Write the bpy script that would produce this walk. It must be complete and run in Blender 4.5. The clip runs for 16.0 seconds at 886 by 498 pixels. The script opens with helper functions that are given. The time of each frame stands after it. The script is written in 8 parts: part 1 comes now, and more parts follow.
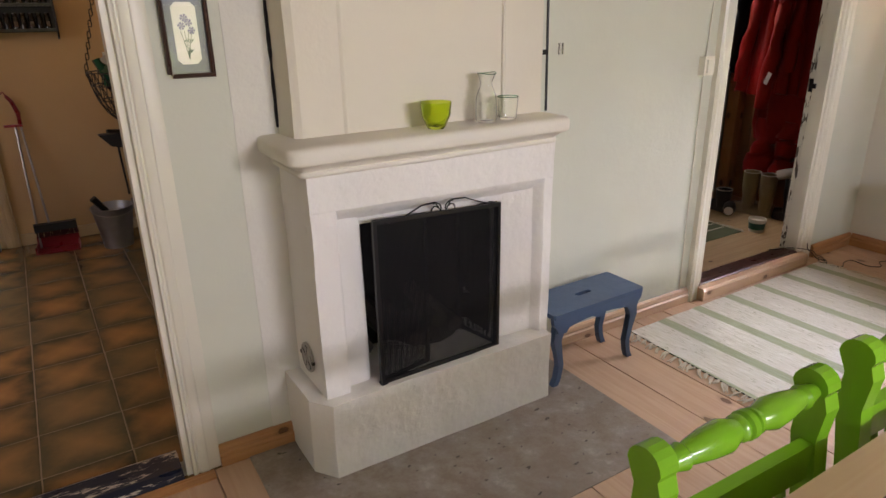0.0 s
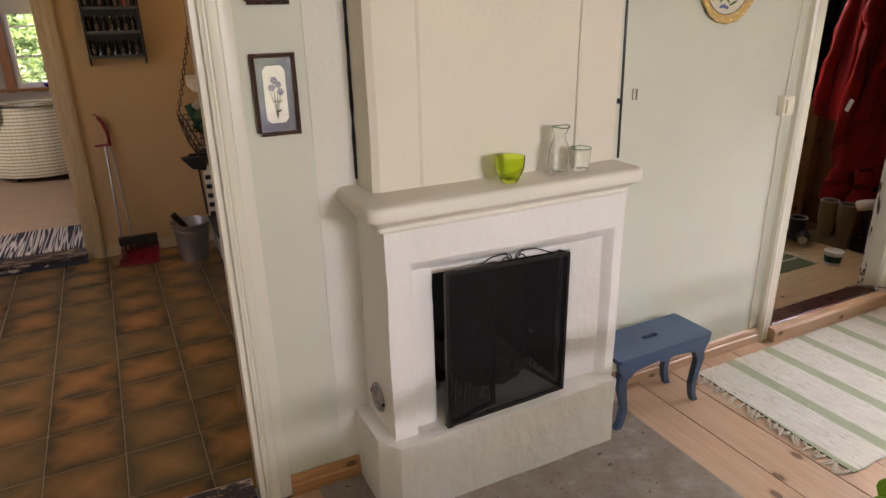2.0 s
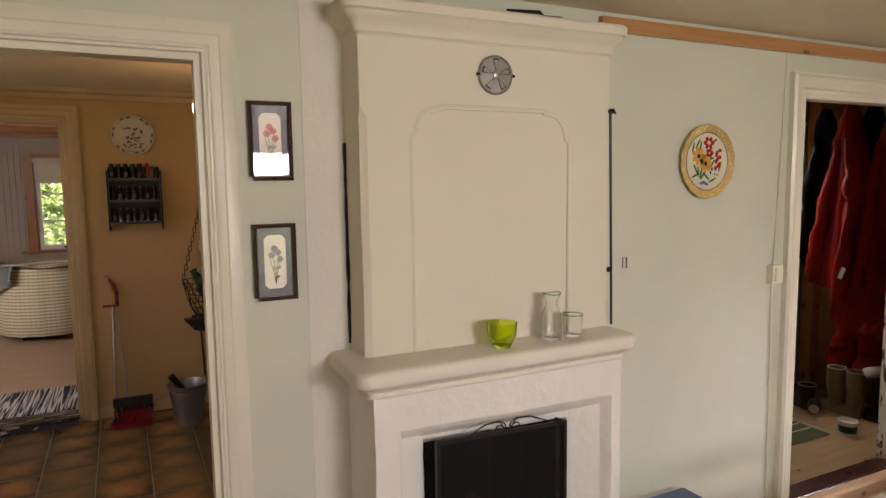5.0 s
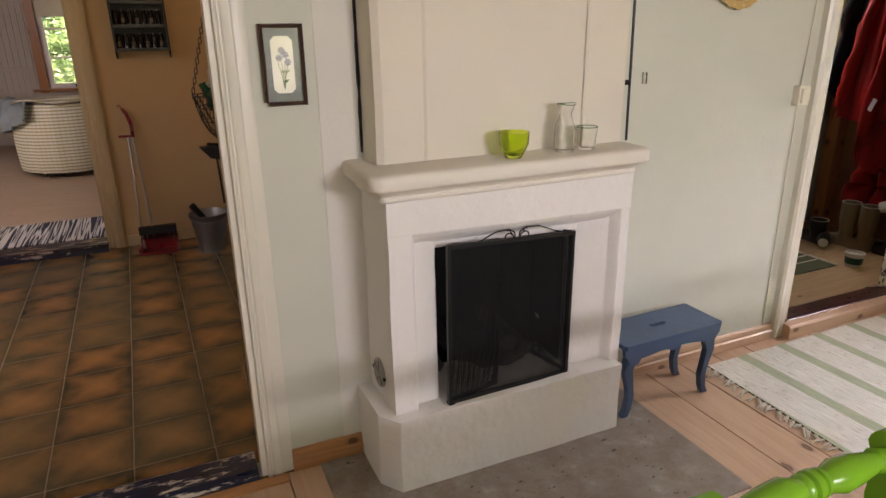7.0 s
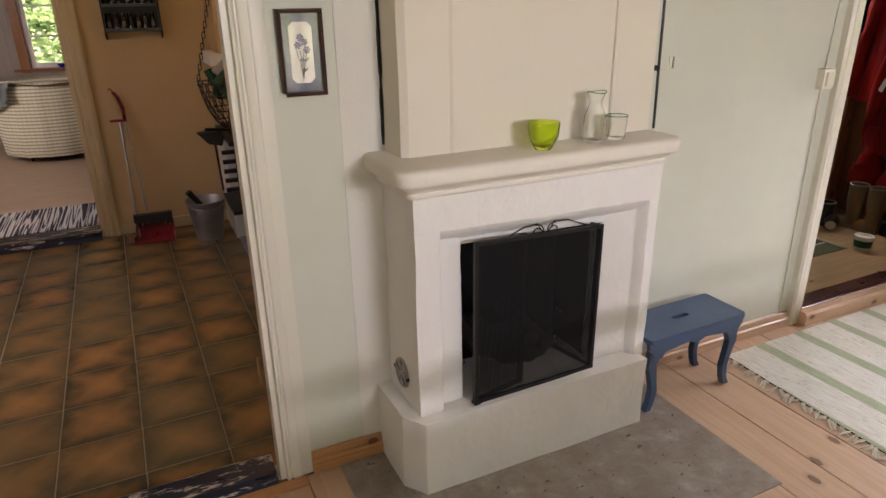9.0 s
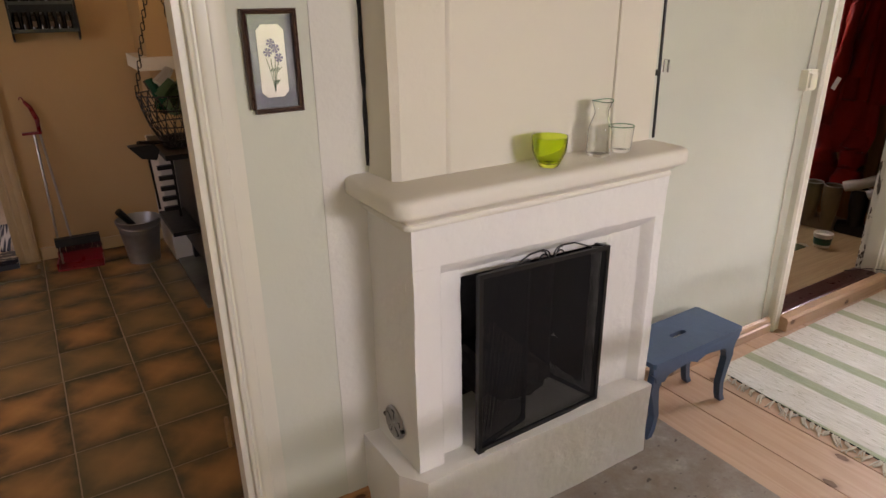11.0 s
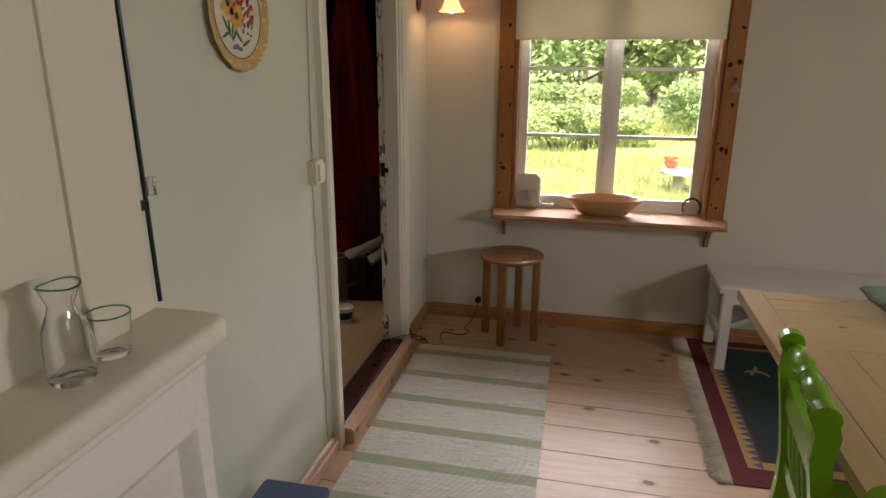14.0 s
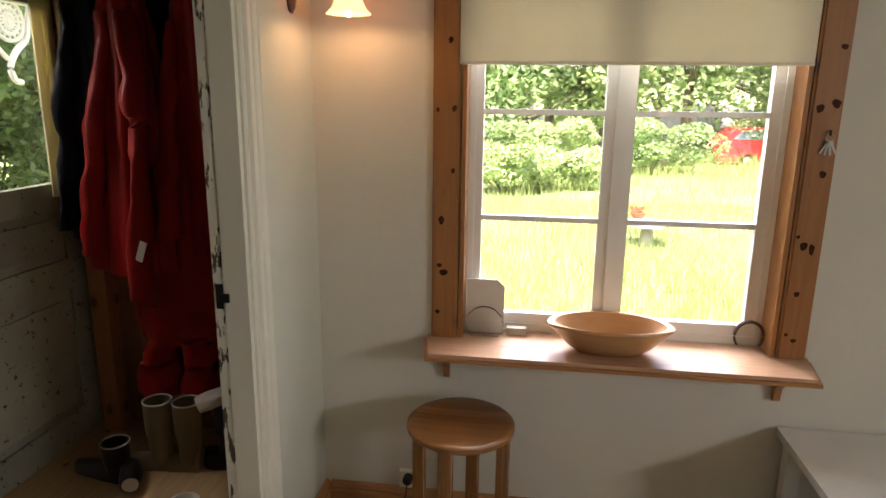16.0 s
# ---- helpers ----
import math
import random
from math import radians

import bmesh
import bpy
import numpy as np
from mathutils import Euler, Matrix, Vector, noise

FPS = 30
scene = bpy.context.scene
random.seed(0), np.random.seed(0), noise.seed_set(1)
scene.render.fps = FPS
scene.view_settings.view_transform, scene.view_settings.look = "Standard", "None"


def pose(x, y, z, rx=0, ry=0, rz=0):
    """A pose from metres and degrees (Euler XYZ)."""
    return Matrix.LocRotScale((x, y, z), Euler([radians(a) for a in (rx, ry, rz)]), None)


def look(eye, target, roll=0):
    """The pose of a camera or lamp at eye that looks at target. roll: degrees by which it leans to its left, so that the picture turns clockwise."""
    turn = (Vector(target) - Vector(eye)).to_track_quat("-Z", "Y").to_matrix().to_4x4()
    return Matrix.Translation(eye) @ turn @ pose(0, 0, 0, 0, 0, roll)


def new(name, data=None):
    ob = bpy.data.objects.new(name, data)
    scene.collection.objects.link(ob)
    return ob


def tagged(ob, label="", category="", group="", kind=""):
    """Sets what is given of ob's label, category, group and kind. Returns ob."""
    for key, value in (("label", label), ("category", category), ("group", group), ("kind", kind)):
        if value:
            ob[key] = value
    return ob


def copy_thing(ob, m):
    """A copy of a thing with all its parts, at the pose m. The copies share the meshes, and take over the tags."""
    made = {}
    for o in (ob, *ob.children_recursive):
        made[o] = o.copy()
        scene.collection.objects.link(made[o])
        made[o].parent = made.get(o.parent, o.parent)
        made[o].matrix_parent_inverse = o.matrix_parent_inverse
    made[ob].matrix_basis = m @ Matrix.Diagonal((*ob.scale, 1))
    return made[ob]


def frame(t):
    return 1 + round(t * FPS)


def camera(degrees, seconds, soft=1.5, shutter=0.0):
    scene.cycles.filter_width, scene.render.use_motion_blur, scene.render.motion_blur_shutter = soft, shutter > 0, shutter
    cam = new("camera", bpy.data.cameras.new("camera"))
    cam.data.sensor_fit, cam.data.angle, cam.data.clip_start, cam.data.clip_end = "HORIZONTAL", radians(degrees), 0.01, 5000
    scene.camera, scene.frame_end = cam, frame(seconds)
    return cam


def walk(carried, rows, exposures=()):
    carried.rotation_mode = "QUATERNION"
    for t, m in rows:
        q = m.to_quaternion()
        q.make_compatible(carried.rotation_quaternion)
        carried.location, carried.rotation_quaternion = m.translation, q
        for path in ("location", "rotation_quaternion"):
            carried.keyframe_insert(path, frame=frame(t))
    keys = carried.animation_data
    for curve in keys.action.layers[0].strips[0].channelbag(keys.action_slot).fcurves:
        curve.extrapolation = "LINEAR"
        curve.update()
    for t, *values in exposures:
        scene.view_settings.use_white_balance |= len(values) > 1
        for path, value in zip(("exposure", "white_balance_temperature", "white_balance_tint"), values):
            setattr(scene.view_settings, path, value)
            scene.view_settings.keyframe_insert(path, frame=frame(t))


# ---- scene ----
cam = camera(69.8, 16.0)
PATH = [
    (0, (0.264, 0.22, 1.39), (1.24, 1.823, 0.698), -1.0),
    (0.5, (0.259, 0.214, 1.384), (1.156, 1.831, 0.621), -1.1),
    (1, (0.254, 0.227, 1.417), (1.09, 1.858, 0.618), -1.0),
    (1.5, (0.25, 0.245, 1.497), (1.063, 1.89, 0.701), -1.1),
    (2, (0.232, 0.255, 1.558), (1.055, 1.941, 0.863), -1.2),
    (2.5, (0.222, 0.261, 1.59), (1.074, 2.009, 1.121), -1.1),
    (3, (0.238, 0.249, 1.613), (1.1, 2.027, 1.301), -1.1),
    (5.5, (0.267, 0.202, 1.537), (1.127, 1.996, 1.334), -0.8),
    (6, (0.271, 0.185, 1.49), (1.112, 1.967, 1.149), -0.7),
    (6.5, (0.27, 0.19, 1.46), (1.079, 1.941, 0.932), -0.8),
    (7, (0.265, 0.188, 1.447), (1.03, 1.915, 0.791), -0.8),
    (7.5, (0.261, 0.191, 1.447), (0.995, 1.908, 0.732), -0.7),
    (8, (0.254, 0.217, 1.466), (0.964, 1.94, 0.741), -0.8),
    (10.5, (0.125, 0.538, 1.477), (1.087, 2.134, 0.748), -0.9),
    (11, (0.165, 0.633, 1.48), (1.137, 2.22, 0.747), -0.8),
    (11.5, (0.284, 0.842, 1.495), (1.29, 2.418, 0.783), -0.9),
    (12, (0.366, 1.016, 1.503), (1.48, 2.528, 0.813), -0.5),
    (12.5, (0.436, 1.148, 1.519), (1.865, 2.397, 0.888), -0.1),
    (13, (0.502, 1.193, 1.527), (2.192, 2.085, 0.937), 0.3),
    (13.5, (0.563, 1.18, 1.538), (2.373, 1.806, 0.965), 0.3),
    (14, (0.738, 1.164, 1.529), (2.608, 1.591, 0.963), 0.3),
    (14.5, (1.033, 1.162, 1.545), (2.933, 1.446, 0.988), 0.4),
    (15, (1.37, 1.234, 1.515), (3.276, 1.477, 0.962), 0.4),
    (15.5, (1.779, 1.302, 1.523), (3.699, 1.548, 1.019), 0.5),
    (16, (2.242, 1.34, 1.535), (4.169, 1.615, 1.075), 0.7),
]
EXPOSURES = [
    (0, 3.17, 6700, 28), (2, 3.24, 6800, 28), (3, 3.16, 7000, 29), (5.5, 3.0, 7300, 29), (6.5, 3.1, 7000, 30), (8, 3.2, 6800, 28),
    (11.5, 3.1, 7000, 30), (12.5, 2.62, 7200, 29), (13.3, 2.15, 7100, 27), (14.3, 2.35, 7050, 24), (15.5, 2.62, 6950, 22), (16, 2.68, 6800, 22),
]
walk(cam, [(t, look(eye, target, roll)) for t, eye, target, roll in PATH], EXPOSURES)

# ---------- light ----------
world = bpy.data.worlds.new("world")
scene.world = world
world.use_nodes = True
wn = world.node_tree
sky = wn.nodes.new("ShaderNodeTexSky")
sky.sky_type, sky.sun_disc = "NISHITA", False
sky.sun_elevation, sky.sun_rotation = radians(58), radians(280)
sky.air_density, sky.dust_density = 1.0, 3.0
wn.links.new(sky.outputs[0], wn.nodes["Background"].inputs[0])
wn.nodes["Background"].inputs[1].default_value = 0.15

SUN_TURN = (32, 0, -100)
sun = new("sun", bpy.data.lights.new("sun", "SUN"))
sun.data.energy, sun.data.angle, sun.data.color = 5.0, radians(3), (1, 0.95, 0.86)
sun.rotation_euler = [radians(a) for a in SUN_TURN]


def daylight_lamp(name, eye, target, w, h, power, color=(0.9, 0.96, 1.0), spread=180):
    """Area lamp added to stand in for daylight in a room."""
    ob = new(name, bpy.data.lights.new(name, "AREA"))
    ob.data.shape, ob.data.size, ob.data.size_y = "RECTANGLE", w, h
    ob.data.energy, ob.data.color, ob.data.spread = power, color, radians(spread)
    ob.matrix_world = look(eye, target)
    return ob


daylight_lamp("skylight_south_a", (1.65, -2.17, 1.78), (1.30, 2.1, 0.25), 1.0, 0.22, 6.2, (0.88, 0.94, 1.0), 165)
# weak lamp at the added western window, lighting the room from the left
daylight_lamp("skylight_south_b", (-0.45, -2.17, 1.78), (0.6, 2.1, 0.2), 1.0, 0.22, 0.9, (0.88, 0.94, 1.0), 165)
# hung outdoors above the view, adding to the sky light through the east window
daylight_lamp("skylight_east", (6.2, 1.05, 2.40), (3.0, 1.15, 0.9), 2.0, 0.8, 27, (0.89, 0.96, 1.0))
# lamp added by the unseen west opening to brighten the kitchen
daylight_lamp("skylight_kitchen", (-1.7, 3.6, 1.4), (0, 3.6, 0.4), 0.9, 0.9, 0.8, (1.0, 0.96, 0.90))
# fill lamp added inside the far room, where no window stands
daylight_lamp("skylight_far_room", (-2.6, 5.3, 2.1), (-1.2, 8, 0.2), 1.4, 0.9, 16, (1.0, 0.97, 0.93))
# added under the porch eave to brighten the hall through the door pane
daylight_lamp("skylight_front_door", (4.33, 3.68, 2.06), (4.2, 2.7, 0.6), 0.7, 0.3, 2.5, (0.97, 1.0, 0.92))


def bulb(name, loc, power, size, color=(1, 0.62, 0.3)):
    ob = new(name, bpy.data.lights.new(name, "POINT"))
    ob.data.energy, ob.data.shadow_soft_size, ob.data.color = power, size, color
    ob.location = loc
    return ob


bulb("wall_lamp_bulb", (4.20, 1.915, 1.80), 0.22, 0.015)
bulb("kitchen_bulb", (0.62, 3.75, 1.98), 0.50, 0.05)

# ---------- materials ----------
MATS = {}


class Nodes:
    """A material's node tree, with short ways to add to it."""

    def __init__(self, name, rough=0.6, metal=0.0):
        self.m = bpy.data.materials.new(name)
        self.m.use_nodes = True
        self.t = self.m.node_tree
        self.b = self.t.nodes["Principled BSDF"]
        self.b.inputs["Roughness"].default_value = rough
        self.b.inputs["Metallic"].default_value = metal
        MATS[name] = self.m

    def n(self, kind, **values):
        node = self.t.nodes.new(kind)
        for k, v in values.items():
            if k == "op":
                node.operation = v
            elif k == "dtype":
                node.data_type = v
            elif k == "blend":
                node.blend_type = v
            elif k == "feature":
                node.feature = v
            elif k == "bands":
                node.bands_direction = v
            else:
                node.inputs[k].default_value = v
        return node

    def link(self, a, b):
        self.t.links.new(a, b)

    def coord(self, stretch=(1, 1, 1), which="Object", shift=None):
        c = self.n("ShaderNodeTexCoord")
        mp = self.n("ShaderNodeMapping")
        mp.inputs["Scale"].default_value = stretch
        self.link(c.outputs[which], mp.inputs["Vector"])
        if shift is None:
            oi = self.n("ShaderNodeObjectInfo")
            mul = self.n("ShaderNodeMath", op="MULTIPLY")
            mul.inputs[1].default_value = 37.0
            self.link(oi.outputs["Random"], mul.inputs[0])
            self.link(mul.outputs[0], mp.inputs["Location"])
        return mp.outputs[0]

    def noise(self, vec, scale, detail=5.0, rough=0.55):
        nz = self.n("ShaderNodeTexNoise", Scale=scale, Detail=detail, Roughness=rough)
        self.link(vec, nz.inputs["Vector"])
        return nz.outputs["Fac"]

    def ramp(self, fac, stops):
        r = self.n("ShaderNodeValToRGB")
        e = r.color_ramp.elements
        while len(e) < len(stops):
            e.new(0.5)
        for el, (p, c) in zip(e, stops):
            el.position, el.color = p, (*c, 1) if len(c) == 3 else c
        self.link(fac, r.inputs[0])
        return r.outputs[0]

    def mix(self, fac, a, b, blend="MIX"):
        mx = self.n("ShaderNodeMix", dtype="RGBA")
        mx.blend_type = blend
        for src, sock in ((fac, mx.inputs[0]), (a, mx.inputs[6]), (b, mx.inputs[7])):
            if isinstance(src, (int, float)):
                sock.default_value = src
            elif isinstance(src, tuple):
                sock.default_value = (*src, 1)
            else:
                self.link(src, sock)
        return mx.outputs[2]

    def math(self, op, a, b=None, c=None):
        m = self.n("ShaderNodeMath", op=op)
        for i, v in enumerate((a, b, c)):
            if v is None:
                continue
            if isinstance(v, (int, float)):
                m.inputs[i].default_value = v
            else:
                self.link(v, m.inputs[i])
        return m.outputs[0]

    def xyz(self, vec):
        s = self.n("ShaderNodeSeparateXYZ")
        self.link(vec, s.inputs[0])
        return s.outputs

    def color(self, out):
        if isinstance(out, tuple):
            self.b.inputs["Base Color"].default_value = (*out, 1)
        else:
            self.link(out, self.b.inputs["Base Color"])

    def bump(self, height, strength=0.3, dist=0.002):
        bp = self.n("ShaderNodeBump", Strength=strength, Distance=dist)
        self.link(height, bp.inputs["Height"])
        self.link(bp.outputs[0], self.b.inputs["Normal"])

    def rough(self, fac, lo, hi):
        mr = self.n("ShaderNodeMapRange")
        mr.inputs[3].default_value, mr.inputs[4].default_value = lo, hi
        self.link(fac, mr.inputs[0])
        self.link(mr.outputs[0], self.b.inputs["Roughness"])


def plain(name, c, rough=0.6, var=0.12, scale=9, bump=0.15, bscale=90, metal=0.0, wear=None, wear_at=0.68, stretch=(1, 1, 1), dist=0.002):
    """A surface of one colour, with blotches, fine relief and, if asked, worn spots of another colour."""
    k = Nodes(name, rough, metal)
    v = k.coord(stretch)
    big, small = k.noise(v, scale * 0.3, 3), k.noise(v, scale * 3, 6)
    dark = tuple(x * (1 - var * 1.6) for x in c)
    light = tuple(min(1, x * (1 + var * 0.7)) for x in c)
    col = k.mix(k.math("MULTIPLY", small, 0.35), k.ramp(big, [(0.3, dark), (0.7, light)]), tuple(x * (1 - var) for x in c))
    if wear:
        w = k.noise(v, scale * 5, 8, 0.7)
        col = k.mix(k.ramp(w, [(wear_at, (0, 0, 0)), (wear_at + 0.03, (1, 1, 1))]), col, wear)
    k.color(col)
    k.rough(small, max(0.02, rough - 0.1), min(1, rough + 0.1))
    if bump:
        k.bump(k.noise(v, bscale, 6), bump, dist)
    return k.m


def painted_wall(name, c, stain, bump=0.25, lump=3.5, dist=0.004, fine=1.0):
    k = Nodes(name, 0.7)
    v = k.coord(shift=1)
    big, mid = k.noise(v, 1.1, 4), k.noise(v, 6, 6)
    col = k.mix(k.ramp(big, [(0.35, (0, 0, 0)), (0.75, (1, 1, 1))]), c, stain)
    col = k.mix(k.math("MULTIPLY", mid, 0.25), col, tuple(x * 0.86 for x in c))
    k.color(col)
    h = k.math("ADD", k.math("MULTIPLY", k.noise(v, lump, 3), 3.0), k.math("MULTIPLY", k.noise(v, 55, 6), fine))
    k.bump(h, bump, dist)
    return k.m


def pine(name, light, dark, axis="y", knots=1.0, rough=0.45, grain=1.0, knot_scale=3.2, wear=None, boards=0.0):
    """Pine with grain along an axis, darker late wood and oval knots."""
    k = Nodes(name, rough)
    long, cross = 0.6, 9.0
    st = {"x": (long, cross, cross), "y": (cross, long, cross), "z": (cross, cross, long)}[axis]
    v = k.coord(st)
    warp = k.noise(v, 1.0, 3)
    fine = k.noise(v, 9.0, 6)
    lines = k.math("FRACT", k.math("MULTIPLY", warp, 9.0))
    lines = k.math("ABSOLUTE", k.math("SUBTRACT", lines, 0.5))
    col = k.mix(k.ramp(lines, [(0.0, (0, 0, 0)), (0.5, (1, 1, 1))]), light, tuple(a * 0.6 + b * 0.4 for a, b in zip(light, dark)))
    col = k.mix(k.math("MULTIPLY", fine, 0.5 * grain), col, dark)
    oi = k.n("ShaderNodeObjectInfo")
    col = k.mix(k.math("MULTIPLY", oi.outputs["Random"], 0.35), col, tuple(a * 0.62 + b * 0.2 for a, b in zip(light, dark)))
    if boards:
        strip = k.n("ShaderNodeTexWhiteNoise")
        strip.noise_dimensions = "1D"
        k.link(k.math("FLOOR", k.math("MULTIPLY", k.xyz(k.coord(shift=1))[0], boards)), strip.inputs["W"])
        col = k.mix(k.math("MULTIPLY", strip.outputs["Value"], 0.55), col, tuple(a * 0.5 for a in dark))
    p = k.xyz(k.coord((1, 1, 1)))
    i_long = {"x": 0, "y": 1, "z": 2}[axis]
    a_, b_ = [q for q in (0, 1, 2) if q != i_long]
    uv = k.n("ShaderNodeCombineXYZ")
    k.link(k.math("MULTIPLY", k.math("ADD", p[a_], p[b_]), knot_scale * 1.25), uv.inputs[0])
    k.link(k.math("MULTIPLY", p[i_long], knot_scale * 0.75), uv.inputs[1])
    vo = k.n("ShaderNodeTexVoronoi", Scale=1.0)
    vo.voronoi_dimensions = "2D"
    k.link(uv.outputs[0], vo.inputs["Vector"])
    wobble = k.math("ADD", vo.outputs["Distance"], k.math("MULTIPLY", k.math("SUBTRACT", k.noise(k.coord(), 60, 2), 0.5), 0.05))
    spot = k.ramp(wobble, [(0.040 * knots, (0.9, 0.9, 0.9)), (0.058 * knots, (1, 1, 1)), (0.066 * knots, (0.30, 0.30, 0.30)), (0.13 * knots, (0, 0, 0))])
    gate = k.math("GREATER_THAN", k.xyz(vo.outputs["Color"])[0], 0.52 if knots else 2.0)
    col = k.mix(k.math("MULTIPLY", k.math("MULTIPLY", spot, gate), 0.92), col, tuple(x * y for x, y in zip(dark, (0.26, 0.20, 0.16))))
    if wear:
        w = k.noise(k.coord(), 14, 8, 0.7)
        col = k.mix(k.ramp(w, [(0.5, (0, 0, 0)), (0.8, (0.7, 0.7, 0.7))]), col, wear)
    k.color(col)
    k.rough(fine, max(0.1, rough - 0.1), rough + 0.12)
    k.bump(k.math("ADD", lines, fine), 0.12, 0.0015)
    return k.m


def glassy(name, c, rough=0.0, ior=1.45):
    k = Nodes(name, rough)
    k.color(c)
    k.b.inputs["Transmission Weight"].default_value = 1.0
    k.b.inputs["IOR"].default_value = ior
    return k.m


def glow(name, c, strength):
    k = Nodes(name, 0.6)
    k.color(c)
    k.b.inputs["Emission Color"].default_value = (*c, 1)
    k.b.inputs["Emission Strength"].default_value = strength
    return k.m


WALL = painted_wall("pale_green_wall_paint", (0.62, 0.63, 0.53), (0.56, 0.57, 0.48))
# east wall: the warm, dim cast of its light is put into the colour
WALL_E = painted_wall("pale_wall_paint_warm_cast", (0.64, 0.60, 0.51), (0.58, 0.55, 0.46))
PLASTER = painted_wall("white_lime_plaster", (0.82, 0.80, 0.76), (0.72, 0.70, 0.66), 0.55, 6.0, 0.007, 0.5)
STRIP = painted_wall("white_plaster_strip", (0.70, 0.68, 0.61), (0.64, 0.62, 0.56), 0.4)
MANTELP = painted_wall("cream_mantel_paint", (0.77, 0.73, 0.64), (0.71, 0.67, 0.58), 0.35)
CHIM = painted_wall("smooth_cream_plaster", (0.72, 0.67, 0.56), (0.68, 0.63, 0.52), 0.3)
TRIM = plain("cream_gloss_trim_paint", (0.72, 0.69, 0.58), 0.32, 0.07, 5, 0.12, 40)
TRIM_WORN = plain("flaking_cream_paint", (0.66, 0.63, 0.53), 0.4, 0.1, 6, 0.5, 60, wear=(0.07, 0.05, 0.035), wear_at=0.53, stretch=(1, 1, 0.35))
CEIL = plain("cream_ceiling_paint", (0.67, 0.60, 0.45), 0.6, 0.08, 3, 0.15, 30)
FLOOR = pine("scrubbed_pine_floor", (0.60, 0.415, 0.285), (0.42, 0.24, 0.135), "y", 1.2, 0.46, 0.7, 4.6)
FARFLOOR = pine("worn_grey_pine_floor", (0.42, 0.32, 0.22), (0.27, 0.19, 0.12), "x", 0.5, 0.4, 0.8, 4.0)
PINE_TRIM = pine("varnished_pine_trim", (0.52, 0.27, 0.11), (0.30, 0.12, 0.04), "x", 0.9, 0.3, 0.8, 4.0)
PINE_TRIM_Y = pine("varnished_pine_trim_y", (0.46, 0.22, 0.08), (0.27, 0.10, 0.03), "y", 0.9, 0.3, 0.8, 4.0)
PINE_V = pine("varnished_pine_upright", (0.42, 0.19, 0.06), (0.21, 0.07, 0.018), "z", 1.2, 0.30, 1.3, 4.2)
PINE_PALE = pine("pale_pine_trim", (0.62, 0.42, 0.27), (0.45, 0.25, 0.13), "x", 0.8, 0.4, 0.8, 4.0)
SHELF = pine("pale_pine_shelf", (0.60, 0.38, 0.24), (0.40, 0.21, 0.11), "y", 0.5, 0.3)
TABLE = pine("light_scrubbed_pine_table", (0.50, 0.36, 0.21), (0.40, 0.25, 0.12), "x", 0.4, 0.4)
TABLE_Y = pine("light_scrubbed_pine_table_end", (0.52, 0.38, 0.22), (0.42, 0.27, 0.13), "y", 0.4, 0.4)
STOOLW = pine("honey_birch", (0.32, 0.14, 0.042), (0.19, 0.07, 0.018), "z", 0.0, 0.25, 0.5)
STOOLTOP = pine("honey_birch_top", (0.36, 0.16, 0.048), (0.22, 0.08, 0.022), "y", 0.0, 0.22, 0.9, boards=24.0)
BOWLW = pine("pale_carved_wood", (0.50, 0.28, 0.12), (0.36, 0.18, 0.07), "y", 0.0, 0.45, 0.6)
HALLWOOD = pine("bare_hall_floor", (0.48, 0.33, 0.165), (0.27, 0.165, 0.075), "x", 0.5, 0.5)
HALLPANEL = pine("brown_hall_panelling", (0.34, 0.17, 0.065), (0.20, 0.09, 0.03), "z", 0.6, 0.45)
DARKSILL = plain("dark_red_brown_painted_wood", (0.065, 0.018, 0.012), 0.3, 0.3, 8, 0.4, 60, wear=(0.3, 0.2, 0.12), wear_at=0.74)
k = Nodes("grey_concrete_hearth", 0.45)
v = k.coord(shift=1)
big, mid, fine = k.noise(v, 1.7, 5, 0.65), k.noise(v, 9, 8, 0.7), k.noise(v, 60, 6, 0.7)
col = k.mix(k.ramp(big, [(0.35, (0, 0, 0)), (0.65, (1, 1, 1))]), (0.255, 0.222, 0.192), (0.36, 0.315, 0.27))
col = k.mix(k.ramp(mid, [(0.40, (1, 1, 1)), (0.60, (0, 0, 0))]), col, (0.225, 0.175, 0.135))
col = k.mix(k.ramp(mid, [(0.58, (0, 0, 0)), (0.72, (0.8, 0.8, 0.8))]), col, (0.50, 0.45, 0.38))
pits = k.noise(k.coord((1, 1.6, 1), shift=1), 26, 3, 0.5)
col = k.mix(k.ramp(pits, [(0.30, (0.95, 0.95, 0.95)), (0.335, (0, 0, 0))]), col, (0.05, 0.035, 0.028))
k.color(k.mix(k.math("MULTIPLY", fine, 0.3), col, (0.17, 0.145, 0.125)))
k.rough(mid, 0.32, 0.62)
k.bump(k.math("ADD", mid, fine), 0.5, 0.003)
SLAB = k.m
BLUE = plain("blue_painted_wood", (0.045, 0.090, 0.175), 0.36, 0.12, 10, 0.25, 60, wear=(0.33, 0.36, 0.38), wear_at=0.74)
GREEN = plain("bright_green_gloss_paint", (0.16, 0.40, 0.016), 0.16, 0.1, 8, 0.1, 50)
WHITEP = plain("white_painted_wood", (0.72, 0.70, 0.66), 0.38, 0.07, 8, 0.2, 50)
SASH = plain("white_window_paint", (0.80, 0.78, 0.73), 0.35, 0.06, 8, 0.2, 50)
BLACK = plain("black_iron", (0.012, 0.012, 0.012), 0.42, 0.3, 15, 0.2, 120, metal=0.3)
